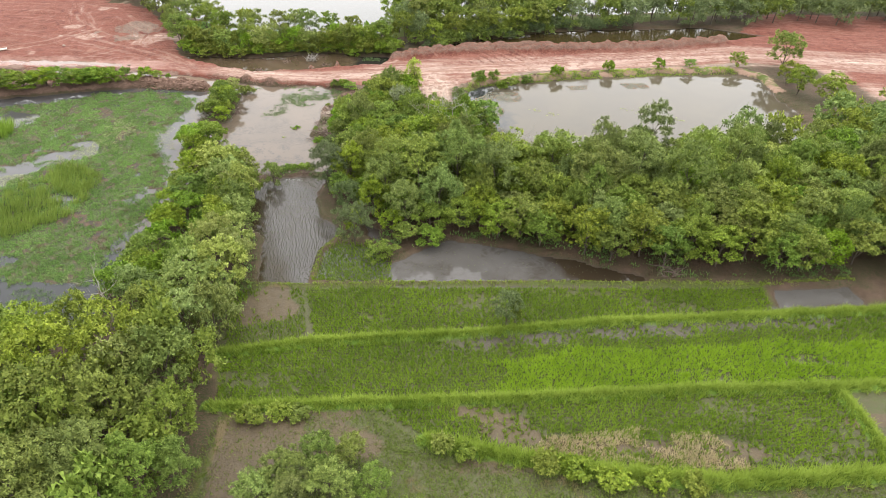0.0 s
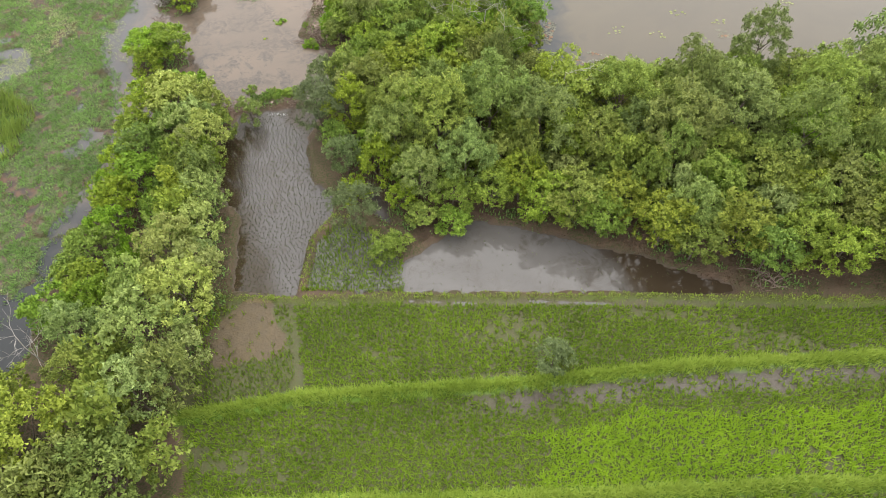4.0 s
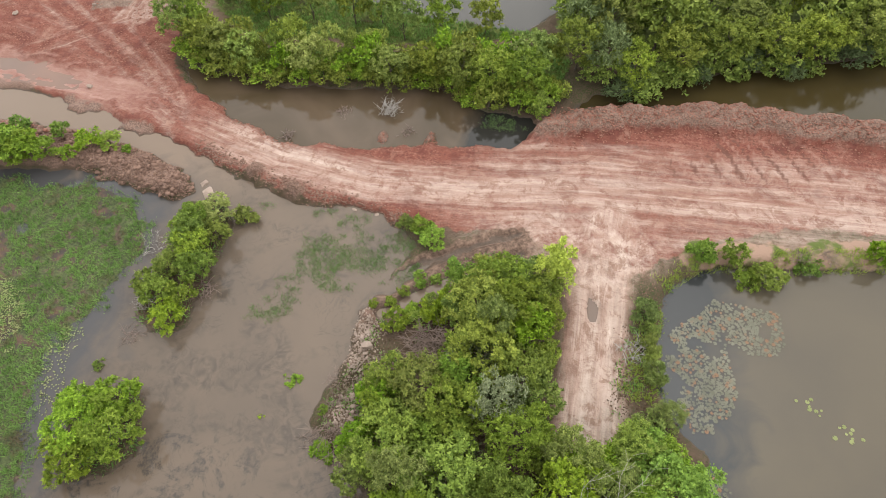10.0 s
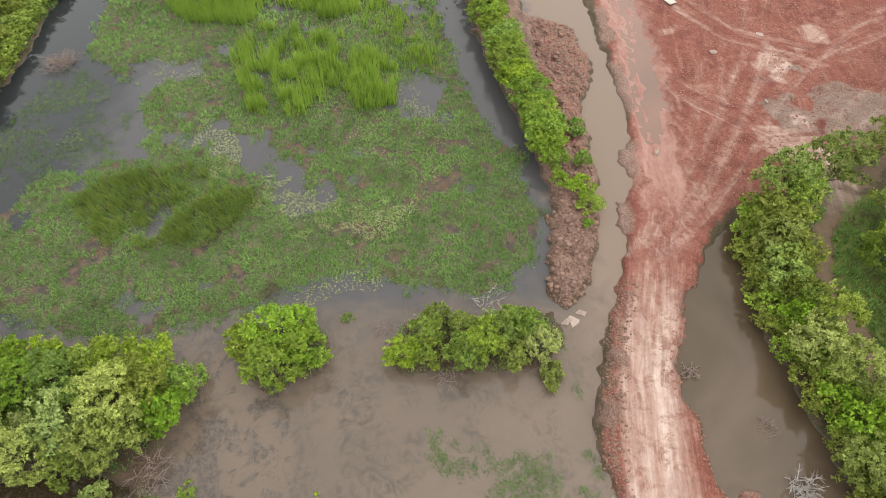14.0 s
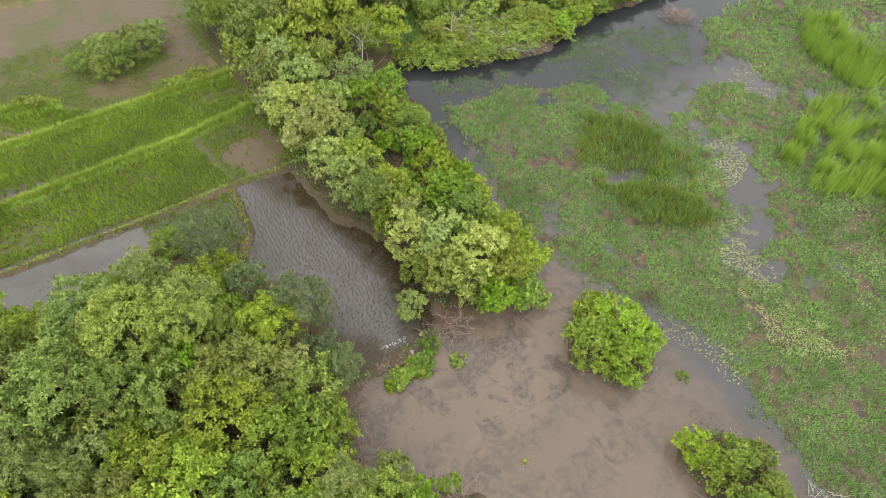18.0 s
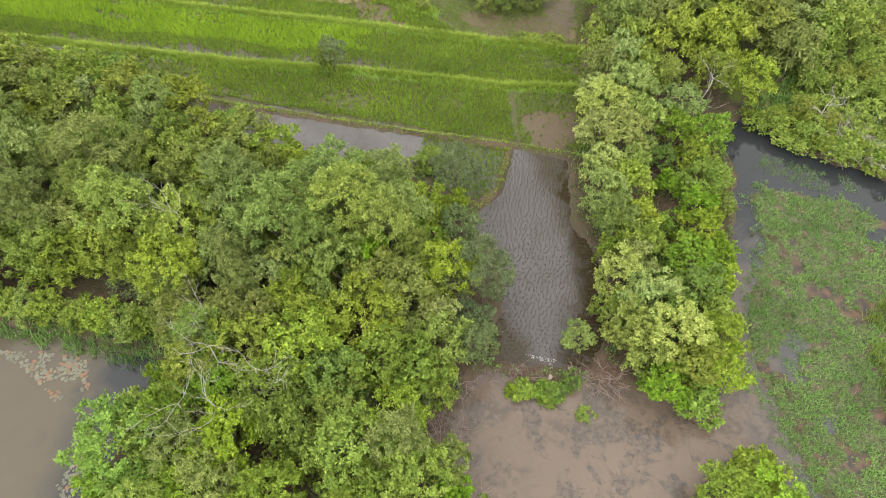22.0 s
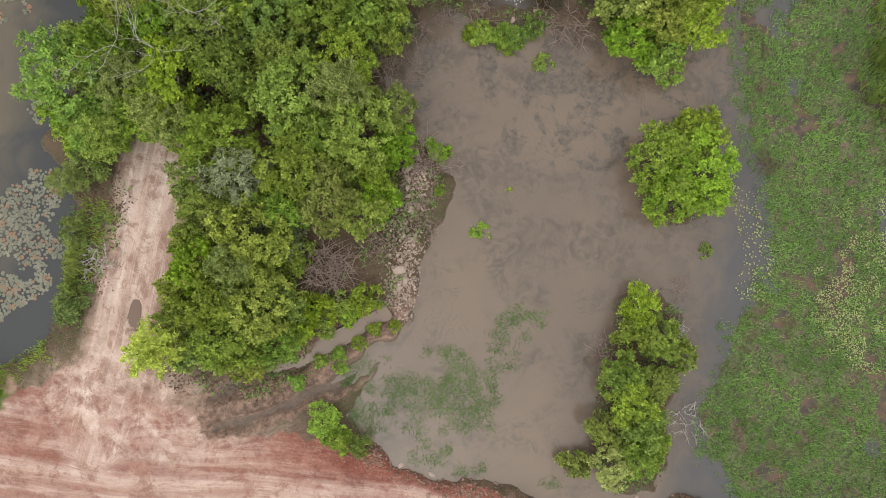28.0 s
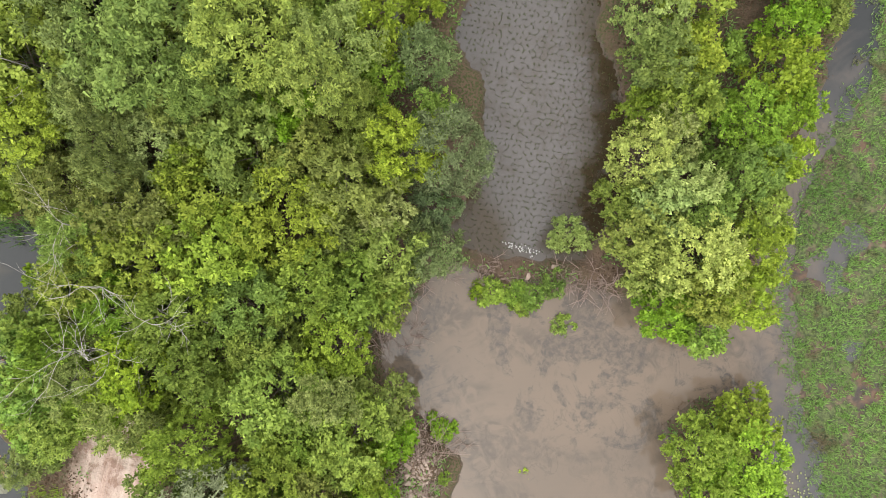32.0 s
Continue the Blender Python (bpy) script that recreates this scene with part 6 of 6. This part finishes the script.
def clods(xy, size, name, material, label):
    """Broken lumps of clay over a heap, joined."""
    base = np.array([(0, 0, 1), (0.9, 0, 0.35), (0.28, 0.85, 0.4), (-0.75, 0.5, 0.3), (-0.7, -0.55, 0.4), (0.3, -0.85, 0.3), (0, 0, -0.6)])
    tri = np.array([(0, 1, 2), (0, 2, 3), (0, 3, 4), (0, 4, 5), (0, 5, 1), (6, 2, 1), (6, 3, 2), (6, 4, 3), (6, 5, 4), (6, 1, 5)])
    n = len(xy)
    a = rng.uniform(0, 6.283, n)
    s = size * (0.3 + 1.1 * rng.uniform(0, 1, n) ** 2.2)
    p = base[None] * rng.uniform(0.5, 1.4, (n, 7, 1)) * s[:, None, None] * np.array([1, 0.8, 0.7])
    x = p[..., 0] * np.cos(a)[:, None] - p[..., 1] * np.sin(a)[:, None] + xy[:, :1]
    y = p[..., 0] * np.sin(a)[:, None] + p[..., 1] * np.cos(a)[:, None] + xy[:, 1:]
    z = p[..., 2] * 0.8 + height_at(xy[:, 0], xy[:, 1])[:, None] - 0.1 * s[:, None]
    faces = (np.arange(n)[:, None, None] * 7 + tri[None]).reshape(-1, 3)
    return tagged(part(name, quick_mesh(name, np.stack([x, y, z], -1).reshape(-1, 3), faces), material), label, "rubble", kind="stuff")


def patchy(xy):
    """Keeps the places in loose patches."""
    return xy[fbm(xy[:, 0] * 0.35, xy[:, 1] * 0.35, 121, 4) + 0.25 * (rng.uniform(size=len(xy)) - 0.5) > 0.56]


def along_line(line, n, wide):
    d, t = [0.0], []
    for (ax, ay), (bx, by) in zip(line, line[1:]):
        d.append(d[-1] + math.hypot(bx - ax, by - ay))
    s = rng.uniform(0, d[-1], n)
    p = np.array(line)
    return np.stack([np.interp(s, d, p[:, 0]), np.interp(s, d, p[:, 1])], -1) + rng.normal(size=(n, 2)) * wide


xy = scatter([(-18.8, 16), (-19.4, 14.8), (-22.9, 14.6), (-31, 15.4), (-32.4, 19), (-26.5, 18.9), (-21, 18.1)], 110)
clods(xy[height_at(xy[:, 0], xy[:, 1]) > 0.02], 0.105, "clay_clods", M_CLOD, "brown broken clay clods heaped on the bank")
xy = scatter([(-18.8, 16), (-19.4, 14.8), (-22.9, 14.6), (-31, 15.4), (-42, 15), (-51, 14.4), (-51, 18.3), (-44, 19.6), (-39.4, 18.3), (-32.4, 19), (-26.5, 18.9), (-21, 18.1)], 13)
clods(xy[height_at(xy[:, 0], xy[:, 1]) > 0.02], 0.26, "clay_lumps", M_CLOD, "large dark clay lumps on the dug bank")
xy = scatter([(-51, 14.4), (-51, 18.3), (-44, 19.6), (-39.4, 18.3), (-32, 18.6), (-34, 16.4), (-42, 15)], 50)
clods(xy[height_at(xy[:, 0], xy[:, 1]) > 0.02], 0.13, "clay_clods", M_REDCLOD, "red-brown clods on the spoil heap by the channel")
xy = along_line(SPOIL_LINE, 11000, 1.05)
clods(xy, 0.115, "spoil_clods", M_REDCLOD, "red laterite rubble along the spoil ridge")
xy = along_line([(-20.6, 20.2), (-16.2, 19), (-12, 18.3), (-8, 17.9), (-2, 17.7)], 2600, 0.42)
clods(xy, 0.105, "roadside_clods", M_CLOD, "brown rubble on the road's wet edge")
xy = along_line([(-22, 25.2), (-18.6, 23.8), (-14.4, 22.7), (-8, 24), (-3, 25.8), (3, 27)], 1800, 0.4)
clods(xy, 0.10, "roadside_clods", M_REDCLOD, "red clods along the ditch edge")
xy = np.concatenate([rng.normal(size=(160, 2)) * 0.6 + (-2.9, 26.5), rng.normal(size=(160, 2)) * 0.8 + (-7, 25.4), patchy(scatter([(-60, 27), (-28, 27), (-34, 43), (-62, 50)], 26)), scatter([(-46, 36), (-37, 35), (-34, 40), (-41, 46)], 8), scatter([(20, 30), (60, 36), (62, 40), (22, 35)], 2.0)])
clods(xy, 0.10, "loose_clods", M_REDCLOD, "loose red clay clods on the bare ground")
xy = along_line([(-0.4, 1.2), (-0.8, 3.6), (-1.3, 6.2), (-1.8, 8.4), (-2.4, 9.8)], 2600, 0.6)
clods(xy, 0.095, "bank_rubble", M_STONE, "pale broken stones on the pit bank")
xy = along_line([(14.8, 8), (14.7, 13), (15.4, 18)], 900, 0.45)
clods(xy, 0.045, "spur_crumbs", M_CLOD, "crumbled clay beside the dirt spur")

STONES = [lump_mesh("stone", s, M_STONE) for s in range(5)]
stone_spots = [(-0.1, 1.05, 0.95), (-0.2, 1.75, 0.7), (-0.05, 2.15, 0.6), (-0.35, 2.5, 0.6), (-0.45, 2.95, 0.5), (-0.6, 3.4, 0.42), (-0.9, 4.1, 0.4), (-1.1, 5.6, 0.45), (-1.35, 6.4, 0.4), (-1.6, 7.1, 0.45), (-1.3, 7.5, 0.85), (-1.8, 7.9, 0.5), (-1.55, 8.5, 0.6), (-2.1, 8.9, 0.4), (-2.4, 9.6, 0.4), (-1.2, 6.9, 0.35)]
for k, (x, y, s) in enumerate(stone_spots):
    ob = tagged(new("stone", STONES[k % 5]), "pale broken laterite stone on the pit bank", "stone", group="stones on the pit bank")
    ob.location = (x, y, float(height_at(x, y)) + s * 0.12)
    ob.scale = (s, s * 0.8, s * 0.8)
    ob.rotation_euler = (0.3 * math.sin(k), 0.2 * math.cos(k * 2), k * 1.9)
for k, (x, y, s) in enumerate([(-18.1, 16.5, 1.3), (-17.8, 16.0, 1.0), (-18.6, 17.0, 0.9), (-4.6, 17.9, 0.5), (-6.4, 17.9, 0.55), (-7.6, 17.7, 0.5), (-3.3, -7.8, 0.55), (-4.4, -8.6, 0.45), (-34, 24.2, 0.7), (-47, 31, 0.8), (-50, 36, 0.9), (-40, 34, 0.6)]):
    ob = tagged(new("boulder", STONES[(k + 2) % 5]), "rough pale boulder at the water's edge" if k < 8 else "loose pale boulder on red clay", "stone", group="loose boulders")
    ob.location = (x, y, max(float(height_at(x, y)), -0.1) + s * 0.12)
    ob.scale = (s, s * 0.75, s * 0.6)
    ob.rotation_euler = (0.2, 0.1, k * 2.3)


# ---------------------------------------------------------------- dead wood and brush
def brush(x, y, radius, height, count, material, label, seed, thick=0.022, name="brushwood"):
    """A heap of bare crossing branches."""
    r = random.Random(seed)
    bm = bmesh.new()
    for k in range(count):
        a, d = r.uniform(0, 6.283), radius * math.sqrt(r.random()) * 0.7
        p = Vector((math.cos(a) * d, math.sin(a) * d, r.uniform(-0.05, 0.3) * height))
        b, l = r.uniform(0, 6.283), radius * r.uniform(0.4, 0.9)
        mid = p + Vector((math.cos(b) * l * 0.5, math.sin(b) * l * 0.5, height * r.uniform(0.1, 0.6)))
        end = mid + Vector((math.cos(b + r.uniform(-0.6, 0.6)) * l * 0.5, math.sin(b) * l * 0.5, height * r.uniform(-0.35, 0.4)))
        w = thick * r.uniform(0.6, 1.5)
        tube(bm, p, mid, w, w * 0.75, 4)
        tube(bm, mid, end, w * 0.75, w * 0.3, 4)
        for s in (-1, 1):
            tube(bm, mid, mid + Vector((math.cos(b + s * 0.8) * l * 0.35, math.sin(b + s * 0.8) * l * 0.35, height * r.uniform(-0.1, 0.3))), w * 0.5, w * 0.15, 3)
    ob = part(name, bm, material)
    ob.location = (x, y, max(float(height_at(x, y)), -0.1))
    return tagged(ob, label, "brushwood", kind="stuff") if name == "brushwood" else tagged(ob, label, name.replace("_", " "), group="dead bushes")


brush(2.4, 8.6, 1.8, 1.0, 150, M_TWIG, "tangled heap of dry brown branches under the trees", 1)
brush(3.3, -2.6, 1.6, 0.7, 60, M_TWIG, "pale fallen branches and roots on the pit bank", 2)
brush(-0.7, 1.6, 1.7, 0.4, 80, M_TWIG, "flattened dry brush on the stony bank", 3, 0.014)
brush(-2.0, 1.2, 1.0, 0.35, 60, M_TWIG, "matted brown brush at the stony bank's foot", 31, 0.014)
brush(-2.2, 4.8, 0.9, 0.3, 45, M_TWIG, "thin brown brush along the bank", 32, 0.012)
brush(-1.6, 3.2, 1.0, 0.3, 50, M_TWIG, "thin dry brush at the water's edge", 13, 0.012)
brush(-7.6, 28.5, 1.1, 1.1, 60, M_DEAD, "grey dead bush standing in the ditch water", 4, 0.025, "dead_bush")
brush(-14.6, 23.5, 0.7, 0.5, 30, M_TWIG, "dark twiggy stump in the ditch water", 5, 0.03, "stump")
brush(-11.0, 27.2, 0.8, 0.4, 22, M_TWIG, "half-sunk branches in the ditch water", 6)
brush(-5.4, 26.6, 0.8, 0.5, 24, M_TWIG, "dead twigs beside the red mound", 7)
brush(-24.0, -33.8, 3.0, 1.8, 220, M_DEAD, "bleached fallen branches on the black water's shore", 8, 0.016)
brush(-27.2, -31.6, 1.6, 1.0, 130, M_DEAD, "grey dead bush at the black water's edge", 9, 0.013, "dead_bush")
brush(-43.6, -29.4, 1.7, 0.8, 170, M_TWIG, "grey dead brush on the far marsh shore", 10, 0.012, "dead_bush")
brush(-6.6, -8.4, 1.3, 0.5, 50, M_TWIG, "driftwood twigs caught by the earth weir", 11)
for k, (x, y) in enumerate([(-1.6, -7.4), (-3.4, -7.6), (-5.2, -8.2), (0.6, -7.2), (2.0, -5.6), (1.6, -3.4)]):
    brush(x, y, 1.1, 0.4, 46, M_TWIG, "driftwood and dry twigs on the earth weir" if k < 4 else "fallen branches on the pit bank", 40 + k, 0.016)
brush(0.7, 3.4, 1.2, 0.5, 60, M_TWIG, "dry brush under the bank trees", 51, 0.016)
brush(0.3, 6.4, 1.2, 0.5, 60, M_TWIG, "dry brush behind the broken stones", 52, 0.016)
brush(-13.6, 8.2, 1.0, 0.4, 40, M_TWIG, "grey twigs at the island's edge", 12)
brush(-19.2, 10.8, 1.0, 0.5, 26, M_DEAD, "bleached branches in the channel beside the island", 14)
brush(14.9, 11.8, 1.2, 0.7, 34, M_DEAD, "pale dead branches on the pond bank", 15)
brush(-17.0, 6.2, 0.8, 0.6, 50, M_DEAD, "pale dead shrub on the low island", 16, 0.012, "dead_bush")
brush(-16.6, 3.9, 0.9, 0.3, 60, M_TWIG, "brown dry brush on the island's end", 17, 0.012)
brush(33.4, -24.2, 1.6, 0.6, 30, M_TWIG, "dry branches beside the flooded strip", 18)
for k, (x, y) in enumerate([(24.6, 22), (26.6, 22.6), (30.4, 24), (34.4, 25)]):
    brush(x, y, 0.9, 0.7, 40, M_TWIG, "bare brown bush on the pond bank", 20 + k, 0.014, "dry_bush")


def bare_tree(x, y, h, label, seed):
    """A dead tree of pale forking limbs."""
    r = random.Random(seed)
    root = new("dead_tree")
    root.location = (x, y, float(height_at(x, y)))
    trunk = bmesh.new()
    at, w, tops = Vector((0, 0, -0.1)), 0.055, []
    for k in range(4):
        nxt = at + Vector((r.uniform(-0.2, 0.2), r.uniform(-0.2, 0.2), h / 5))
        tube(trunk, at, nxt, w, w * 0.8)
        at, w = nxt, w * 0.8
        tops.append((at.copy(), w))
    part("trunk", trunk, M_DEAD, root)
    for at, w in tops[1:]:
        for k in range(3):
            limb = bmesh.new()
            a, l = r.uniform(0, 6.283), h * r.uniform(0.18, 0.34)
            p, d = at, Vector((math.cos(a), math.sin(a), r.uniform(0.2, 0.7)))
            for s in range(6):
                d = (d + Vector((r.uniform(-0.45, 0.45), r.uniform(-0.45, 0.45), r.uniform(-0.25, 0.2)))).normalized()
                q = p + d * l / 5
                tube(limb, p, q, w * 0.5 * 0.85**s, w * 0.5 * 0.85 ** (s + 1), 5)
                e = q + (d + Vector((r.uniform(-0.9, 0.9), r.uniform(-0.9, 0.9), r.uniform(-0.2, 0.5)))).normalized() * l * 0.22
                tube(limb, q, e, w * 0.22, 0.006, 4)
                tube(limb, e, e + (e - q) * 0.6 + Vector((r.uniform(-0.1, 0.1), r.uniform(-0.1, 0.1), 0.05)), 0.007, 0.004, 3)
                p = q
            part("limb", limb, M_DEAD, root)
    return tagged(root, label, "dead tree", group="dead trees")


bare_tree(13.2, 0.4, 7.2, "bleached leafless tree among green crowns", 1)
bare_tree(14.2, -2.2, 7.0, "grey leafless tree in the wood", 2)
bare_tree(14.9, 1.0, 6.6, "thin pale dead tree near the pond", 3)
bare_tree(20.6, -9.8, 6.8, "pale dead limbs above the feathery crowns", 4)
bare_tree(11.8, -1.2, 7.0, "fan of pale leafless twigs over the wood", 7)
bare_tree(16.2, -4.4, 6.9, "pale dead crown rising from green trees", 8)
bare_tree(-21.0, -35.2, 4.6, "bleached leaning dead tree by the black water", 5)
bare_tree(-11.4, -33.4, 5.8, "pale bare trunk at the marsh corner", 6)

# ---------------------------------------------------------------- lone plants
tree(18.8, -31.9, 1.15, 3.4, "dark", "standing alone on the field dike", 0.7)
tree(19.5, -31.6, 0.5, 2.1, "bright", "standing alone on the field dike", 0.4)
row_of([(-0.1, 9.5, 0.8, 0.9), (0.6, 10.8, 0.6, 0.6), (0.1, 16.6, 1.0, 0.9), (-0.9, 17.3, 0.7, 0.8), (3.0, 12.0, 0.9, 0.9), (4.4, 14.2, 0.8, 0.8), (1.6, 11.8, 0.5, 0.5), (-1.4, 0.6, 0.7, 0.6), (-2.2, 2.6, 0.3, 0.3)], "bright", "on the muddy bank")
row_of([(-2.2, 17.3, 0.6, 0.9)], "yellow", "on the road's edge")
row_of([(-5.0, 4.1, 0.5, 0.4), (-5.9, 1.4, 0.35, 0.3), (-17.4, 1.4, 0.4, 0.5)], "bright", "standing alone in brown water")
row_of([(-1.9, -6.6, 0.7, 0.7), (-2.8, -6.9, 0.6, 0.7), (-3.7, -7.0, 0.7, 0.8), (-4.6, -7.8, 0.6, 0.8), (-3.4, -6.2, 0.5, 0.5), (-5.6, -6.0, 0.5, 0.5), (-1.2, -6.4, 0.5, 0.6)], "bright", "creeping over the earth weir")
row_of([(15.2, 14.8, 0.8, 1.0), (15.9, 12.6, 0.6, 0.9), (16.4, 10.6, 0.7, 1.0), (17.4, 8.0, 1.0, 1.4), (16.4, 6.8, 0.9, 1.4), (15.7, 13.6, 0.5, 0.7), (16.2, 11.6, 0.5, 0.6)], "feather", "on the pond bank beside the spur")
row_of([(18.3, 20.2, 0.9, 1.1), (20.4, 20.8, 0.8, 1.0), (22.8, 20.0, 1.1, 1.6), (25.4, 21.6, 0.8, 0.9), (29.8, 23.4, 0.9, 1.1), (21.4, 19.4, 0.7, 0.9), (38, 25.8, 0.9, 1.1), (46, 27.6, 0.9, 1.0), (51, 28.4, 1.0, 1.3)], "bright", "on the grassy pond bank")
row_of([(14.0, -43.6, 0.7, 0.7), (15.6, -44.0, 0.6, 0.6), (20.4, -44.8, 0.9, 0.8), (22.4, -45.2, 0.9, 0.8), (24.6, -45.6, 0.9, 0.7), (27.2, -45.8, 0.8, 0.7), (29.6, -46, 0.8, 0.6), (1.0, -41.4, 0.8, 0.6), (3.0, -41.2, 0.8, 0.6), (4.4, -41.0, 0.7, 0.5)], "broad", "creeping on the field dike")
row_of([(-28.6, 17.4, 0.9, 1.0), (-31.6, 17.8, 0.7, 0.8), (-29.8, 16.0, 0.6, 0.7), (-25.6, 17.8, 0.4, 0.5), (-35.4, 17.4, 0.8, 0.9)], "bright", "on the clay bank")
row_of([(-1.0, 11.0, 0.35, 0.35), (-0.4, 12.0, 0.4, 0.4), (0.5, 12.9, 0.4, 0.35), (-2.0, 10.5, 0.3, 0.3), (1.4, 13.6, 0.4, 0.35), (0.2, 13.6, 0.35, 0.3), (2.2, 15.0, 0.45, 0.4), (1.2, 10.2, 0.6, 0.4), (2.0, 11.2, 0.6, 0.5)], "bright", "on the ridges between the ruts")


def frond_tree(x, y, radius, height, fronds, label, seed):
    """A slender tree whose feathery fronds spread from the upper stem, with leaflets along each."""
    global rng
    rng = np.random.default_rng(seed)
    root = new("tree")
    root.location = (x, y, float(height_at(x, y)))
    stem = bmesh.new()
    tube(stem, (0, 0, -0.1), (0.1, 0.05, height * 0.55), 0.09, 0.06)
    tube(stem, (0.1, 0.05, height * 0.55), (0.05, 0.1, height * 0.92), 0.06, 0.02)
    part("trunk", stem, M_BARK, root)
    spines = []
    for k in range(fronds):
        a = k * 2.399 + rng.uniform(-0.3, 0.3)
        up = rng.uniform(0.35, 0.92)
        reach, lift = radius * rng.uniform(0.6, 1.1) * (1.25 - 0.6 * up), height * rng.uniform(0.03, 0.10)
        t = np.linspace(0.05, 1.0, 110)
        spine = np.stack([np.cos(a) * reach * t, np.sin(a) * reach * t, height * up + lift * np.sin(t * 2.6) - 1.2 * lift * t * t], -1)
        spine = spine + rng.normal(size=spine.shape) * (0.04 + 0.07 * np.sin(t * 2.9))[:, None]
        spines.append(spine)
    spines = np.concatenate(spines)
    facing = unit(np.array([0, 0, 1.0]) + rng.normal(size=spines.shape) * 0.5)
    part("crown", quick_mesh("crown", *leaf_faces(spines, facing, 0.17, 0.5)), M_FROND, root)
    return tagged(root, label, "tree")


frond_tree(9.1, 14.7, 1.7, 5.6, 44, "slender yellow-green tree with spreading feathery fronds by the spur", 5)
row_of([(-20.2, -33.6, 1.1, 1.6), (-28.8, -32.6, 1.2, 1.6), (-31.2, -32.4, 1.3, 1.7), (-34.0, -33.0, 1.2, 1.5), (-37.0, -33.8, 1.3, 1.6), (-40.4, -34.4, 1.3, 1.7), (-25.6, -32.6, 0.8, 0.9), (-22.4, -32.4, 0.8, 0.9)], "bright", "on the black water's shore")


# ---------------------------------------------------------------- spill, board
M_FOAM = blade_material("foam", (0.45, 0.45, 0.44), (0.70, 0.70, 0.68))
xy = np.array([-2.7, -9.0]) + rng.normal(size=(70, 2)) * (0.5, 0.1)
stuff("water_foam", pads(xy, 0.036, 5), M_FOAM, "white foam where the paddy spills over the weir", "foam")


def board(x, y, turn, label):
    """A weathered panel on two battens, lying on the ground."""
    root = new("wooden_board")
    root.location = (x, y, float(height_at(x, y)) + 0.12)
    root.rotation_euler = (0.05, -0.04, turn)
    root.scale = (0.55, 0.55, 0.7)
    for k in range(4):
        bm = bmesh.new()
        bmesh.ops.create_cube(bm, size=1.0, matrix=Matrix.LocRotScale((0, -0.54 + 0.36 * k, 0.05), None, (1.9, 0.34, 0.04)))
        bmesh.ops.bevel(bm, geom=bm.edges[:], offset=0.008, segments=1, affect="EDGES")
        part("plank", bm, M_PLANK, root)
    for k in (-0.7, 0.7):
        bm = bmesh.new()
        bmesh.ops.create_cube(bm, size=1.0, matrix=Matrix.LocRotScale((k, 0, 0), None, (0.1, 1.4, 0.06)))
        part("batten", bm, M_PLANK, root)
    return tagged(root, label, "board")


M_PLANK = bark_material("weathered_plank", (0.32, 0.29, 0.25), (0.52, 0.49, 0.44))
board(-55.0, 28.3, 0.5, "weathered pale wooden panel lying on red clay")
